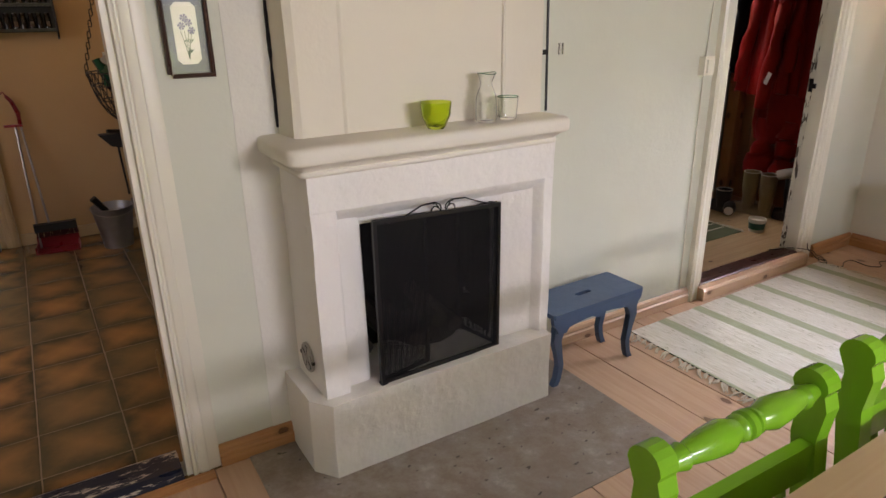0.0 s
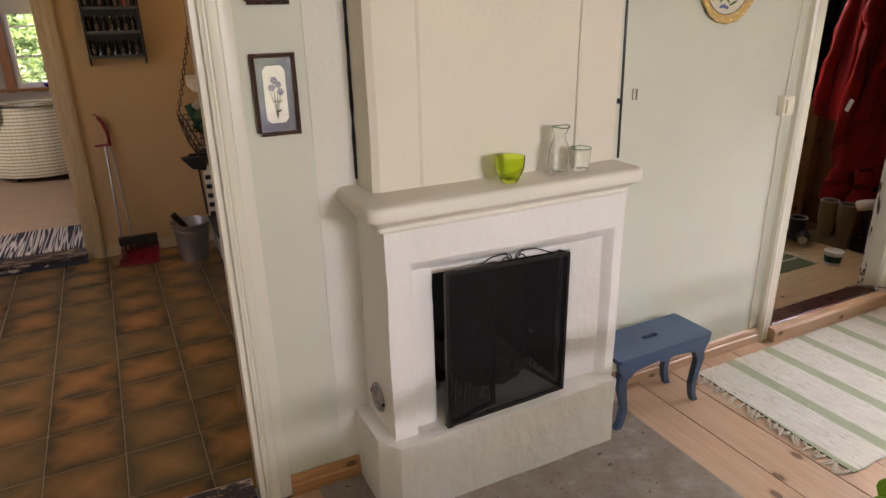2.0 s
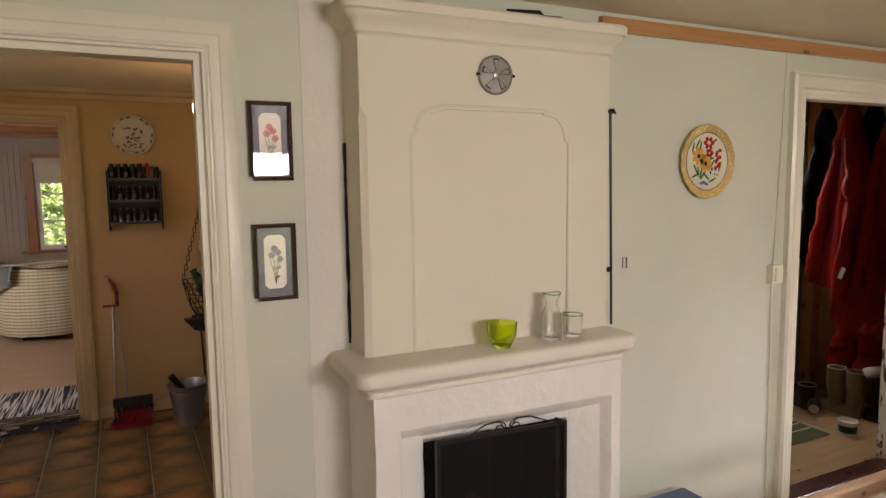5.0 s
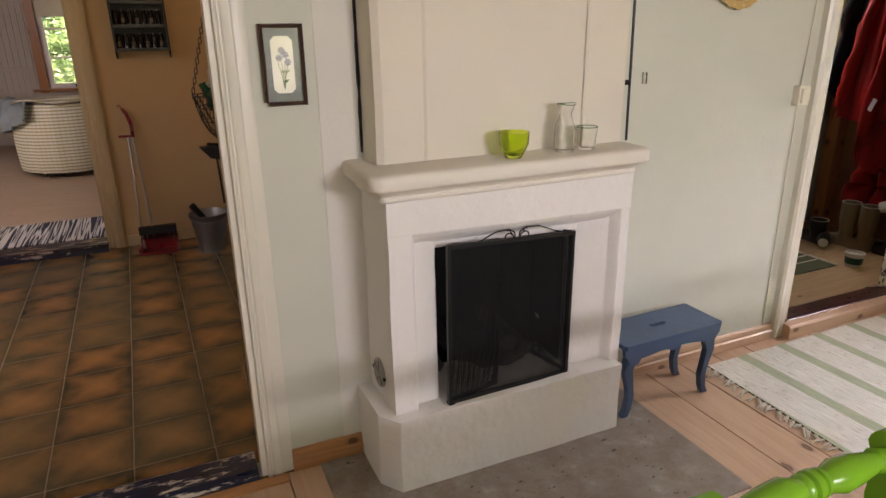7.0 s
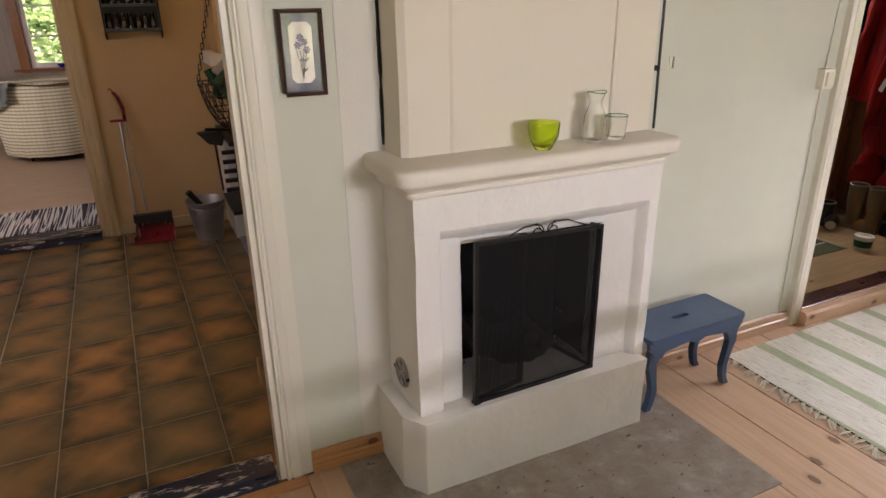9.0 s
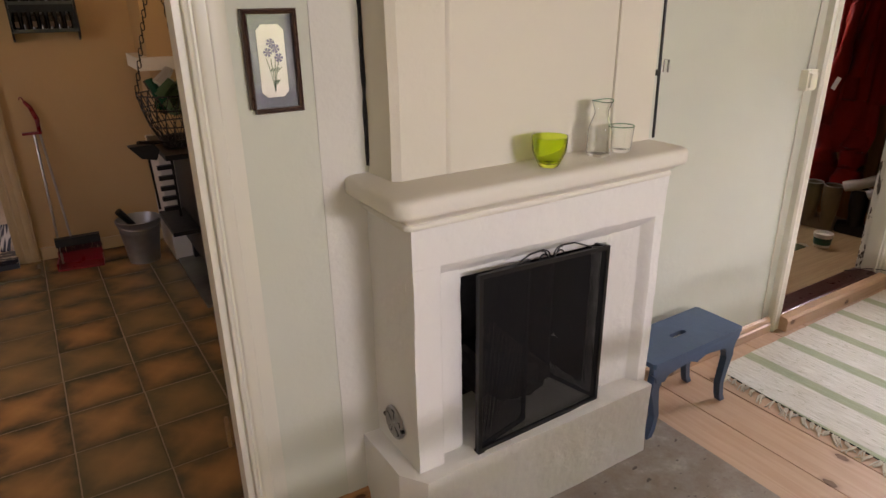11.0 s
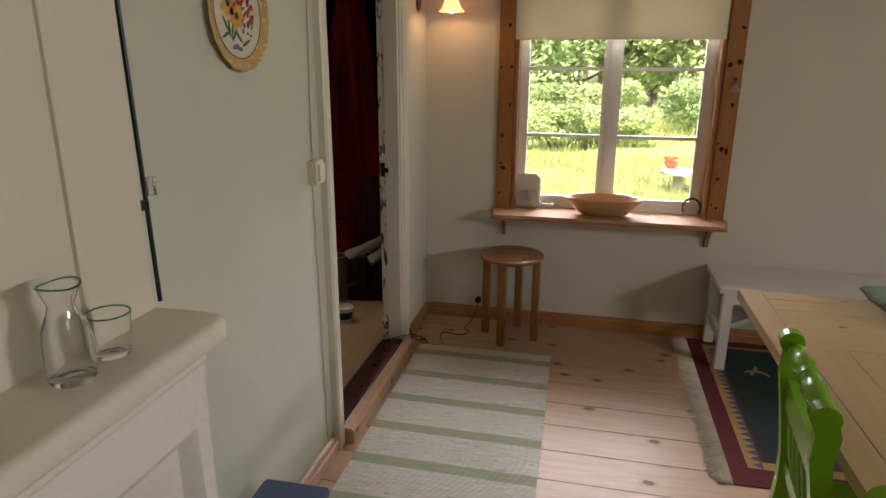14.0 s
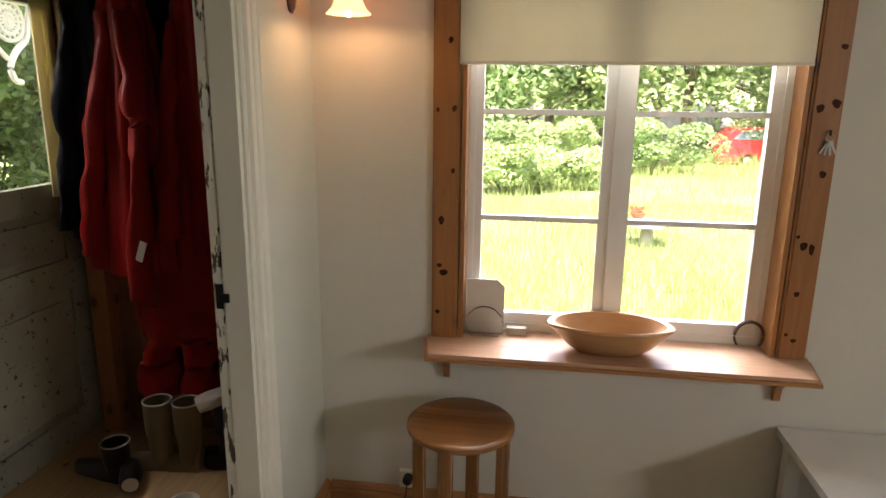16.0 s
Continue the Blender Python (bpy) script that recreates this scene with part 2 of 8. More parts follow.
SOOT = plain("sooty_brick", (0.02, 0.018, 0.017), 0.95, 0.4, 10, 0.8, 40, dist=0.01)
STEEL = plain("brushed_steel", (0.42, 0.40, 0.37), 0.35, 0.15, 15, 0.1, 80, metal=0.9)
ZINC = plain("galvanised_steel", (0.34, 0.34, 0.33), 0.42, 0.3, 12, 0.2, 40, metal=0.8)
WHITEPL = plain("cream_plastic", (0.74, 0.70, 0.58), 0.3, 0.04, 8, 0.05)
REDPL = plain("red_plastic", (0.20, 0.008, 0.014), 0.3, 0.1, 8, 0.05)
DARKFR = plain("dark_brown_frame_wood", (0.070, 0.032, 0.020), 0.3, 0.2, 20, 0.2, 80)
MOUNT = plain("grey_picture_mount", (0.10, 0.10, 0.105), 0.7, 0.05)
PAPER = plain("ivory_paper", (0.50, 0.46, 0.36), 0.7, 0.06)
GOLD = plain("gilt_frame", (0.65, 0.40, 0.10), 0.3, 0.1, 20, 0.1, 60, metal=0.8)
KWALL = painted_wall("ochre_kitchen_wall_paint", (0.49, 0.34, 0.165), (0.43, 0.29, 0.135))
KTRIM = plain("tan_kitchen_trim", (0.50, 0.385, 0.215), 0.4, 0.1, 6, 0.2, 50)
THRESH = plain("chipped_dark_blue_threshold_paint", (0.008, 0.012, 0.03), 0.3, 0.3, 7, 0.5, 40, wear=(0.55, 0.50, 0.42), wear_at=0.545, stretch=(0.22, 1, 1))
BLINDM = plain("cream_roller_blind", (0.74, 0.71, 0.60), 0.8, 0.04, 8, 0.1, 200)
cloth_tree = BLINDM.node_tree
through_cloth, both_ways = cloth_tree.nodes.new("ShaderNodeBsdfTranslucent"), cloth_tree.nodes.new("ShaderNodeMixShader")
through_cloth.inputs[0].default_value = (0.62, 0.55, 0.40, 1)
both_ways.inputs[0].default_value = 0.28
cloth_tree.links.new(cloth_tree.nodes["Principled BSDF"].outputs[0], both_ways.inputs[1])
cloth_tree.links.new(through_cloth.outputs[0], both_ways.inputs[2])
cloth_tree.links.new(both_ways.outputs[0], cloth_tree.nodes["Material Output"].inputs[0])
REDCOAT = plain("red_waterproof_cloth", (0.26, 0.010, 0.007), 0.45, 0.25, 5, 0.4, 25, dist=0.01)
DARKCOAT = plain("black_wool_cloth", (0.006, 0.006, 0.009), 0.9, 0.3, 6, 0.4, 120)
BOOT = plain("beige_rubber", (0.22, 0.17, 0.10), 0.45, 0.15, 8, 0.1, 40)
BOOTB = plain("black_rubber", (0.012, 0.012, 0.014), 0.35, 0.2, 8, 0.1, 40)
SOCK = plain("grey_felt_lining", (0.45, 0.42, 0.37), 0.95, 0.15, 12, 0.5, 150)
HALLDOOR = plain("worn_grey_green_door_paint", (0.36, 0.35, 0.25), 0.5, 0.25, 6, 0.4, 40, wear=(0.06, 0.035, 0.025), wear_at=0.60)
CURTAIN = plain("yellowish_curtain", (0.60, 0.52, 0.30), 0.9, 0.1, 8, 0.3, 150)
CABLE = plain("black_cable", (0.012, 0.010, 0.010), 0.5, 0.1)
for m_ in (REDCOAT, DARKCOAT):
    m_.node_tree.nodes["Principled BSDF"].inputs["Specular IOR Level"].default_value = 0.15
CLEAR = glassy("clear_pane", (1, 1, 1))
PICGLASS = glassy("clear_picture_glass", (1, 1, 1), 0.0, 1.3)
GLASS = glassy("clear_tableware_glass", (0.99, 1.0, 0.99))
LIME = glassy("lime_green_glass", (0.76, 0.90, 0.10))
RIMG = glassy("green_rim_glass", (0.08, 0.42, 0.20))
TEALG = glassy("teal_glass", (0.60, 0.93, 0.86), 0.22)
SHADE = glow("amber_glass_shade", (1.0, 0.58, 0.30), 0.20)
BULBG = glow("lit_bulb", (1.0, 0.80, 0.5), 2.0)
KGLOBE = glow("lit_white_globe", (1.0, 0.78, 0.5), 0.7)

k = Nodes("white_green_rag_rug", 0.95)
v = k.coord(shift=1)
ax = k.xyz(v)
ph = k.math("FRACT", k.math("ADD", k.math("DIVIDE", ax[0], 0.249), 0.62))
stripe = k.ramp(ph, [(0.36, (0, 0, 0)), (0.39, (1, 1, 1)), (0.60, (1, 1, 1)), (0.63, (0, 0, 0))])
wv = k.coord((160, 10, 10), shift=1)
rag = k.noise(wv, 1.0, 4)
white = k.ramp(rag, [(0.3, (0.58, 0.56, 0.48)), (0.65, (0.78, 0.77, 0.71))])
fleck = k.noise(k.coord((110, 22, 22), shift=1), 1.0, 4)
white = k.mix(k.ramp(fleck, [(0.62, (0, 0, 0)), (0.68, (0.9, 0.9, 0.9))]), white, (0.36, 0.36, 0.25))
grn = k.ramp(rag, [(0.3, (0.33, 0.38, 0.24)), (0.7, (0.47, 0.51, 0.35))])
k.color(k.mix(stripe, white, grn))
wave = k.math("SINE", k.math("MULTIPLY", ax[0], 900))
k.bump(k.math("ADD", k.math("MULTIPLY", wave, 0.5), k.noise(k.coord((120, 40, 40), shift=1), 1, 4)), 0.8, 0.003)
RUG = k.m

k = Nodes("blue_white_rag_rug", 0.95)
rag = k.noise(k.coord((30, 1.1, 1), shift=1), 1.0, 1)
k.color(k.ramp(rag, [(0.42, (0.012, 0.016, 0.035)), (0.46, (0.50, 0.50, 0.47)), (0.52, (0.50, 0.50, 0.47)), (0.55, (0.014, 0.02, 0.04)), (0.62, (0.02, 0.03, 0.05)), (0.65, (0.5, 0.5, 0.47))]))
k.bump(rag, 0.5, 0.004)
BLUERUG = k.m

k = Nodes("glazed_brown_floor_tile", 0.25)
v = k.coord(shift=1)
oi = k.n("ShaderNodeObjectInfo")
ax = k.xyz(v)
edge = k.math("MAXIMUM", k.math("ABSOLUTE", ax[0]), k.math("ABSOLUTE", ax[1]))
wob = k.noise(k.coord(), 7, 5)
e2 = k.math("ADD", k.math("MULTIPLY", edge, 4.2), k.math("MULTIPLY", wob, 0.75))
base = k.ramp(e2, [(0.30, (0.42, 0.215, 0.080)), (0.66, (0.27, 0.150, 0.062)), (0.95, (0.070, 0.060, 0.036))])
base = k.mix(k.math("MULTIPLY", oi.outputs["Random"], 0.6), base, (0.15, 0.125, 0.065))
k.color(base)
k.rough(wob, 0.10, 0.28)
k.bump(k.noise(k.coord(), 18, 5), 0.35, 0.003)
TILE = k.m
GROUT = plain("brown_grout", (0.24, 0.175, 0.105), 0.9, 0.2, 10, 0.3)

k = Nodes("black_fire_screen_mesh", 0.5)
v = k.coord(shift=1)
ax = k.xyz(v)
sx = k.math("SINE", k.math("MULTIPLY", k.math("ADD", ax[0], ax[1]), 2400))
sz = k.math("SINE", k.math("MULTIPLY", ax[2], 2400))
hole = k.math("MULTIPLY", k.math("GREATER_THAN", sx, -0.25), k.math("GREATER_THAN", sz, -0.25))
tr = k.n("ShaderNodeBsdfTransparent")
ms = k.n("ShaderNodeMixShader")
k.color((0.010, 0.010, 0.011))
k.b.inputs["Specular IOR Level"].default_value = 0.15
k.link(hole, ms.inputs[0])
k.link(k.b.outputs[0], ms.inputs[1])
k.link(tr.outputs[0], ms.inputs[2])
k.link(ms.outputs[0], k.t.nodes["Material Output"].inputs[0])
MESH = k.m

k = Nodes("painted_beadboard", 0.6)
k.color(k.mix(k.noise(k.coord(), 3, 4), (0.44, 0.40, 0.33), (0.36, 0.32, 0.26)))
BEAD = k.m

# ---------- mesh helpers ----------


def rootloc(ob):
    while ob is not None and ob.parent is not None:
        ob = ob.parent
    return ob.location.copy() if ob is not None else Vector((0, 0, 0))


def crease(bm, degrees):
    """Keep the edges that turn by more than an angle sharp under smooth shading."""
    for e in bm.edges:
        if len(e.link_faces) == 2 and e.calc_face_angle(0) > radians(degrees):
            e.smooth = False


def part(name, bm, material, parent=None, label="", smooth=False, bevel=0.0, kind="", segs=1):
    """Links a bmesh, whose points are in the world, as one mesh object under its thing."""
    if bevel:
        bmesh.ops.bevel(bm, geom=[e for e in bm.edges if len(e.link_faces) == 2 and e.calc_face_angle(0) > 0.5], offset=bevel, segments=segs, affect="EDGES", clamp_overlap=True)
    bmesh.ops.recalc_face_normals(bm, faces=bm.faces)
    base = rootloc(parent) if parent else Vector((0, 0, 0))
    if parent:
        bmesh.ops.translate(bm, vec=-base, verts=bm.verts)
    me = bpy.data.meshes.new(name)
    if smooth:
        for f in bm.faces:
            f.smooth = True
    creased = any(not e.smooth for e in bm.edges)
    bm.to_mesh(me)
    bm.free()
    if smooth and not creased:
        me.set_sharp_from_angle(angle=radians(42))
    for m in material if isinstance(material, (list, tuple)) else [material]:
        me.materials.append(m)
    ob = new(name, me)
    ob.parent = parent
    return tagged(ob, label=label, kind=kind)


def thing(name, loc, label, category, group=""):
    ob = new(name)
    ob.location = loc
    ob.empty_display_size = 0.1
    return tagged(ob, label, category, group)


def structure(name, bm, material, label="", **kw):
    return part(name, bm, material, None, label, kind="structure", **kw)


def box(bm, x0, x1, y0, y1, z0, z1, mi=0):
    vs = [bm.verts.new(p) for p in itertools_product((x0, x1), (y0, y1), (z0, z1))]
    for f in ((0, 1, 3, 2), (4, 6, 7, 5), (0, 4, 5, 1), (2, 3, 7, 6), (0, 2, 6, 4), (1, 5, 7, 3)):
        bm.faces.new([vs[i] for i in f]).material_index = mi
    return vs


def itertools_product(*a):
    import itertools
    return itertools.product(*a)


def boxes(*dims):
    bm = bmesh.new()
    for d in dims:
        box(bm, *d)
    return bm


def lathe(bm, profile, centre=(0, 0, 0), seg=32, axis="z", mi=0, cap=True):
    """Turns a profile of (radius, height) about an axis through centre."""
    rings = []
    for r, h in profile:
        ring = []
        for i in range(seg):
            a = 2 * math.pi * i / seg
            c, s = r * math.cos(a), r * math.sin(a)
            p = {"z": (c, s, h), "x": (h, c, s), "y": (c, h, s)}[axis]
            ring.append(bm.verts.new([p[j] + centre[j] for j in range(3)]))
        rings.append(ring)
    for a, b in zip(rings, rings[1:]):
        for i in range(seg):
            bm.faces.new((a[i], a[(i + 1) % seg], b[(i + 1) % seg], b[i])).material_index = mi
    if cap:
        for r in (rings[0], rings[-1]):
            bm.faces.new(r).material_index = mi
    return rings


def tube(bm, pts, r, seg=8, mi=0, flat=1.0):
    """A tube along points; r is one radius or one for each point."""
    pts = [Vector(p) for p in pts]
    rs = r if isinstance(r, (list, tuple)) else [r] * len(pts)
    rings = []
    up = Vector((0, 0, 1))
    for i, p in enumerate(pts):
        d = (pts[min(i + 1, len(pts) - 1)] - pts[max(i - 1, 0)]).normalized()
        a = d.cross(up)
        if a.length < 0.05:
            a = d.cross(Vector((0, 1, 0)))
        a.normalize()
        b = d.cross(a).normalized()
        rings.append([bm.verts.new(p + (a * math.cos(2 * math.pi * j / seg) + b * flat * math.sin(2 * math.pi * j / seg)) * rs[i]) for j in range(seg)])
    for a, b in zip(rings, rings[1:]):
        for j in range(seg):
            bm.faces.new((a[j], a[(j + 1) % seg], b[(j + 1) % seg], b[j])).material_index = mi
    for ring in (rings[0], rings[-1]):
        bm.faces.new(ring).material_index = mi


def prism(bm, pts, axis, lo, hi, mi=0):
    """Extrudes an outline: axis x takes (y, z) points, y takes (x, z), z takes (x, y)."""
    def at(p, h):
        return {"x": (h, p[0], p[1]), "y": (p[0], h, p[1]), "z": (p[0], p[1], h)}[axis]
    a = [bm.verts.new(at(p, lo)) for p in pts]
    b = [bm.verts.new(at(p, hi)) for p in pts]
    bm.faces.new(a).material_index = mi
    bm.faces.new(b[::-1]).material_index = mi
    for i in range(len(pts)):
        j = (i + 1) % len(pts)
        bm.faces.new((a[i], a[j], b[j], b[i])).material_index = mi


def roughen(bm, amp, scale=6.0, amp2=0.0, scale2=40.0):
    """Hand-laid unevenness."""
    for v in bm.verts:
        n = noise.noise_vector(v.co * scale) * amp
        if amp2:
            n += noise.noise_vector(v.co * scale2) * amp2
        v.co += n


def grid_box(bm, x0, x1, y0, y1, z0, z1, step=0.03):
    """A box whose faces are cut up finely, to be roughened."""
    vs = box(bm, x0, x1, y0, y1, z0, z1)
    for ax in range(3):
        lo, hi = ((x0, x1), (y0, y1), (z0, z1))[ax]
        n = int((hi - lo) / step)
        for i in range(1, n):
            co = [0, 0, 0]
            co[ax] = lo + (hi - lo) * i / n
            no = [0, 0, 0]
            no[ax] = 1
            geo = [g for g in bm.verts[:] + bm.edges[:] + bm.faces[:]]
            bmesh.ops.bisect_plane(bm, geom=geo, plane_co=co, plane_no=no)
    return vs


def wall_x(y0, y1, x0, x1, z0, z1, holes):
    """Wall along x with openings (xa, xb, za, zb)."""
    bm = bmesh.new()
    xs = sorted({x0, x1, *[h[0] for h in holes], *[h[1] for h in holes]})
    for a, b in zip(xs, xs[1:]):
        hs = [h for h in holes if h[0] <= a and h[1] >= b]
        if not hs:
            box(bm, a, b, y0, y1, z0, z1)
        for h in hs:
            if h[2] > z0:
                box(bm, a, b, y0, y1, z0, h[2])
            if h[3] < z1:
                box(bm, a, b, y0, y1, h[3], z1)
    return bm


def wall_y(x0, x1, y0, y1, z0, z1, holes):
    bm = wall_x(x0, x1, y0, y1, z0, z1, holes)
    for v in bm.verts:
        v.co.x, v.co.y = v.co.y, v.co.x
    return bm


def moulding_path(bm, pts, profile, normal_axis="y"):
    """Runs a casing profile of (across, out) along a path in the wall's plane (u, z), mitred at corners; out is towards the room."""
    pts = [Vector(p) for p in pts]
    rings = []
    for i, p in enumerate(pts):
        d0 = (p - pts[i - 1]).normalized() if i else None
        d1 = (pts[i + 1] - p).normalized() if i < len(pts) - 1 else None
        d0 = d0 or d1
        d1 = d1 or d0
        n0, n1 = Vector((-d0.y, d0.x)), Vector((-d1.y, d1.x))
        n = (n0 + n1) / (1 + n0.dot(n1))
        ring = []
        for across, out in profile:
            q = p + n * across
            ring.append(bm.verts.new((q.x, out, q.y) if normal_axis == "y" else (out, q.x, q.y)))
        rings.append(ring)
    m = len(profile)
    for a, b in zip(rings, rings[1:]):
        for j in range(m):
            bm.faces.new((a[j], a[(j + 1) % m], b[(j + 1) % m], b[j]))
    bm.faces.new(rings[0])
    bm.faces.new(rings[-1][::-1])


# ---------- the house ----------
def plain_cached(name, c, rough=0.7, **kw):
    return MATS.get(name) or plain(name, c, rough, **kw)


WN, XE, CZ = 2.10, 4.385, 2.185
NT = 2.18
structure("wall_north", wall_x(WN, NT, -2.0, 4.82, -0.2, 2.35, [(-0.46, 0.43, 0.0, 1.935), (2.93, 3.82, 0.0, 1.945), (0.97, 1.52, 0.262, 0.82)]), WALL)
structure("wall_east", wall_y(XE, XE + 0.20, -2.4, 2.10, -0.2, 2.35, [(0.52, 1.585, 0.70, 1.98)]), WALL_E)
structure("wall_south", wall_x(-2.40, -2.22, -2.0, 4.385, -0.2, 2.35, [(1.12, 2.18, 0.72, 1.9), (-1.0, 0.1, 0.72, 1.9)]), WALL)
structure("wall_west", wall_y(-2.0, -1.85, -2.22, 2.10, -0.2, 2.35, []), WALL)
structure("ceiling", boxes((-2.0, 4.6, -2.4, 2.2, CZ, CZ + 0.06)), CEIL)
structure("floor_base", boxes((-2.0, 4.6, -2.4, 2.06, -0.2, -0.03), (-0.46, 0.43, 2.06, 2.25, -0.2, -0.03), (2.93, 3.82, 2.06, 2.25, -0.2, -0.03)), SOOT)
floor = structure("floor", boxes((-2.0, 4.385, -2.22, -2.0, -0.03, -0.001)), FLOOR)

# plaster strip beside the chimney breast
bm = bmesh.new()
grid_box(bm, 0.713, 0.84, WN - 0.0025, WN + 0.02, 0.0, CZ, 0.05)
for v in bm.verts:
    if v.co.y < WN:
        v.co += noise.noise_vector(v.co * 5) * 0.0012
structure("trim_plaster_strip", bm, STRIP)

# picture rail
bm = boxes((-1.85, 0.80, WN - 0.022, WN, 2.115, 2.165), (1.80, XE, WN - 0.022, WN, 2.115, 2.165))
structure("trim_picture_rail", bm, PINE_TRIM, bevel=0.003)
bm = boxes((XE - 0.022, XE, -2.22, WN - 0.022, 2.115, 2.165))
structure("trim_picture_rail_east", bm, PINE_TRIM_Y, bevel=0.003)


def skirting(name, x0, x1, material, axis="x", at=WN, side=-1, h=0.075):
    prof = [(0, 0), (0.024 * side, 0), (0.024 * side, h - 0.035), (0.017 * side, h - 0.028), (0.019 * side, h - 0.02), (0.014 * side, h - 0.006), (0.006 * side, h), (0, h)]
    bm = bmesh.new()
    if axis == "x":
        prism(bm, [(at + a, b) for a, b in prof], "x", x0, x1)
    else:
        prism(bm, [(at + a, b) for a, b in prof], "y", x0, x1)
    return structure(name, bm, material)


skirting("baseboard_north_a", 0.527, 0.79, PINE_TRIM)
skirting("baseboard_north_b", 1.71, 2.845, PINE_PALE)
skirting("baseboard_north_c", 3.965, XE, PINE_TRIM)
skirting("baseboard_east", -2.2, WN - 0.024, PINE_TRIM_Y, "y", XE)

CASING = [(0.0, 0), (0.0, -0.012), (0.006, -0.016), (0.012, -0.013), (0.02, -0.014), (0.026, -0.024), (0.034, -0.026), (0.055, -0.022), (0.062, -0.028), (0.078, -0.030), (0.090, -0.022), (0.097, -0.026), (0.097, 0)]


CASING_FLAT = [(0.0, 0), (0.0, -0.014), (0.003, -0.018), (0.010, -0.019), (0.014, -0.015), (0.017, -0.011), (0.022, -0.011), (0.025, -0.016), (0.030, -0.018), (0.052, -0.018), (0.056, -0.014), (0.060, -0.012), (0.090, -0.011), (0.097, -0.008), (0.097, 0)]


def casing(name, xl, xr, zt, wl, wr, material, y=WN, z0=0.0, outline=CASING):
    out = thing(name, (xl, y, 0), "cream painted moulded door casing with glossy chipped paint", "door frame")
    out["kind"] = "structure"
    s = wl / 0.097
    bm = bmesh.new()
    prof = [(a * s, y + b) for a, b in outline]
    moulding_path(bm, [(xl, z0), (xl, zt), (xr, zt), (xr, z0)], [(a, b) for a, b in prof])
    part("moulding", bm, material, out, smooth=True)
    bm = boxes((xl - 0.004, xl + 0.018, y - 0.004, y + 0.066, z0, zt + 0.003), (xr - 0.018, xr + 0.004, y - 0.004, y + 0.066, z0, zt + 0.003), (xl + 0.018, xr - 0.018, y - 0.004, y + 0.066, zt - 0.018, zt + 0.003))
    part("jamb", bm, material, out, bevel=0.002)
    return out


d1 = casing("door_1", -0.46, 0.440, 1.935, 0.088, 0.088, TRIM, outline=CASING_FLAT)
d2 = casing("door_2", 2.935, 3.82, 1.945, 0.09, 0.13, TRIM)
# rebate of the hall door's frame, with its flaking edge and strike plate
bm = boxes((3.806, 3.83, WN + 0.067, WN + 0.098, 0.03, 1.95))
part("rebate", bm, TRIM_WORN, d2, "flaking cream paint over dark wood", bevel=0.003)
part("strike_plate", boxes((3.801, 3.806, 2.170, 2.190, 0.965, 1.035)), BLACK, d2, "black iron strike plate", bevel=0.001)
bm = boxes((3.796, 3.802, 2.150, 2.172, 0.985, 1.01))
part("strike_lip", bm, BLACK, d2)

# thresholds
bm = bmesh.new()
prism(bm, [(2.035, 0.0), (2.035, 0.054), (2.044, 0.066), (2.082, 0.068), (2.082, 0.0)], "x", 2.91, 3.83)
structure("threshold_hall_front", bm, PINE_PALE, "pale pine threshold block")
bm = bmesh.new()
prism(bm, [(2.0825, 0.0), (2.0825, 0.067), (2.088, 0.0715), (2.11, 0.073), (2.20, 0.062), (2.23, 0.03), (2.235, 0.0)], "x", 2.94, 3.80)
structure("threshold_hall", bm, DARKSILL)
bm = bmesh.new()
prism(bm, [(2.075, 0.0), (2.08, 0.020), (2.10, 0.034), (2.20, 0.036), (2.225, 0.022), (2.24, 0.0)], "x", -0.44, 0.41)
structure("threshold_kitchen", bm, THRESH)
structure("threshold_kitchen_front", boxes((-0.52, 0.50, 2.03, 2.073, 0.0, 0.008)), PINE_TRIM, bevel=0.002)

# ---------- kitchen ----------
KY = 5.07
structure("kitchen_floor_bed", boxes((-1.8, 1.9, 2.24, KY, -0.12, -0.0022)), GROUT)
structure("wall_kitchen_north", wall_x(KY, KY + 0.12, -1.8, 1.9, -0.1, 2.4, [(-1.05, -0.155, -0.1, 2.02)]), KWALL)
# the west wall's opening is out of view, added to let daylight in
structure("wall_kitchen_west", wall_y(-1.92, -1.8, 2.2, KY + 0.12, -0.1, 2.4, [(3.3, 3.9, 1.2, 1.8)]), KWALL)
structure("wall_kitchen_east", wall_y(1.9, 2.0, 2.2, KY + 0.12, -0.1, 2.4, []), KWALL)
structure("wall_kitchen_south", wall_x(NT + 0.001, NT + 0.012, -1.8, 1.9, 0.0, 2.23, [(-0.46, 0.43, 0.0, 1.935), (0.74, 1.9, 0.0, 2.23)]), KWALL)
structure("ceiling_kitchen", boxes((-1.92, 2.0, 2.2, KY + 0.12, 2.225, 2.4)), CEIL)
bm = bmesh.new()
prism(bm, [(KY, 2.225), (KY - 0.05, 2.225), (KY - 0.045, 2.20), (KY - 0.02, 2.19), (KY - 0.014, 2.16), (KY, 2.155)], "x", -1.8, 1.9)
structure("trim_kitchen_cornice", bm, KTRIM)
structure("baseboard_kitchen", boxes((-0.045, 0.72, KY - 0.018, KY, 0.0, 0.075)), KTRIM, bevel=0.003)
kd = casing("door_3", -1.05, -0.155, 2.02, 0.1, 0.1, KTRIM, KY)
bm = bmesh.new()
prism(bm, [(4.985, -0.004), (4.99, 0.03), (5.02, 0.048), (5.20, 0.05), (5.20, -0.004)], "x", -1.04, -0.165)
structure("threshold_far_room", bm, THRESH)
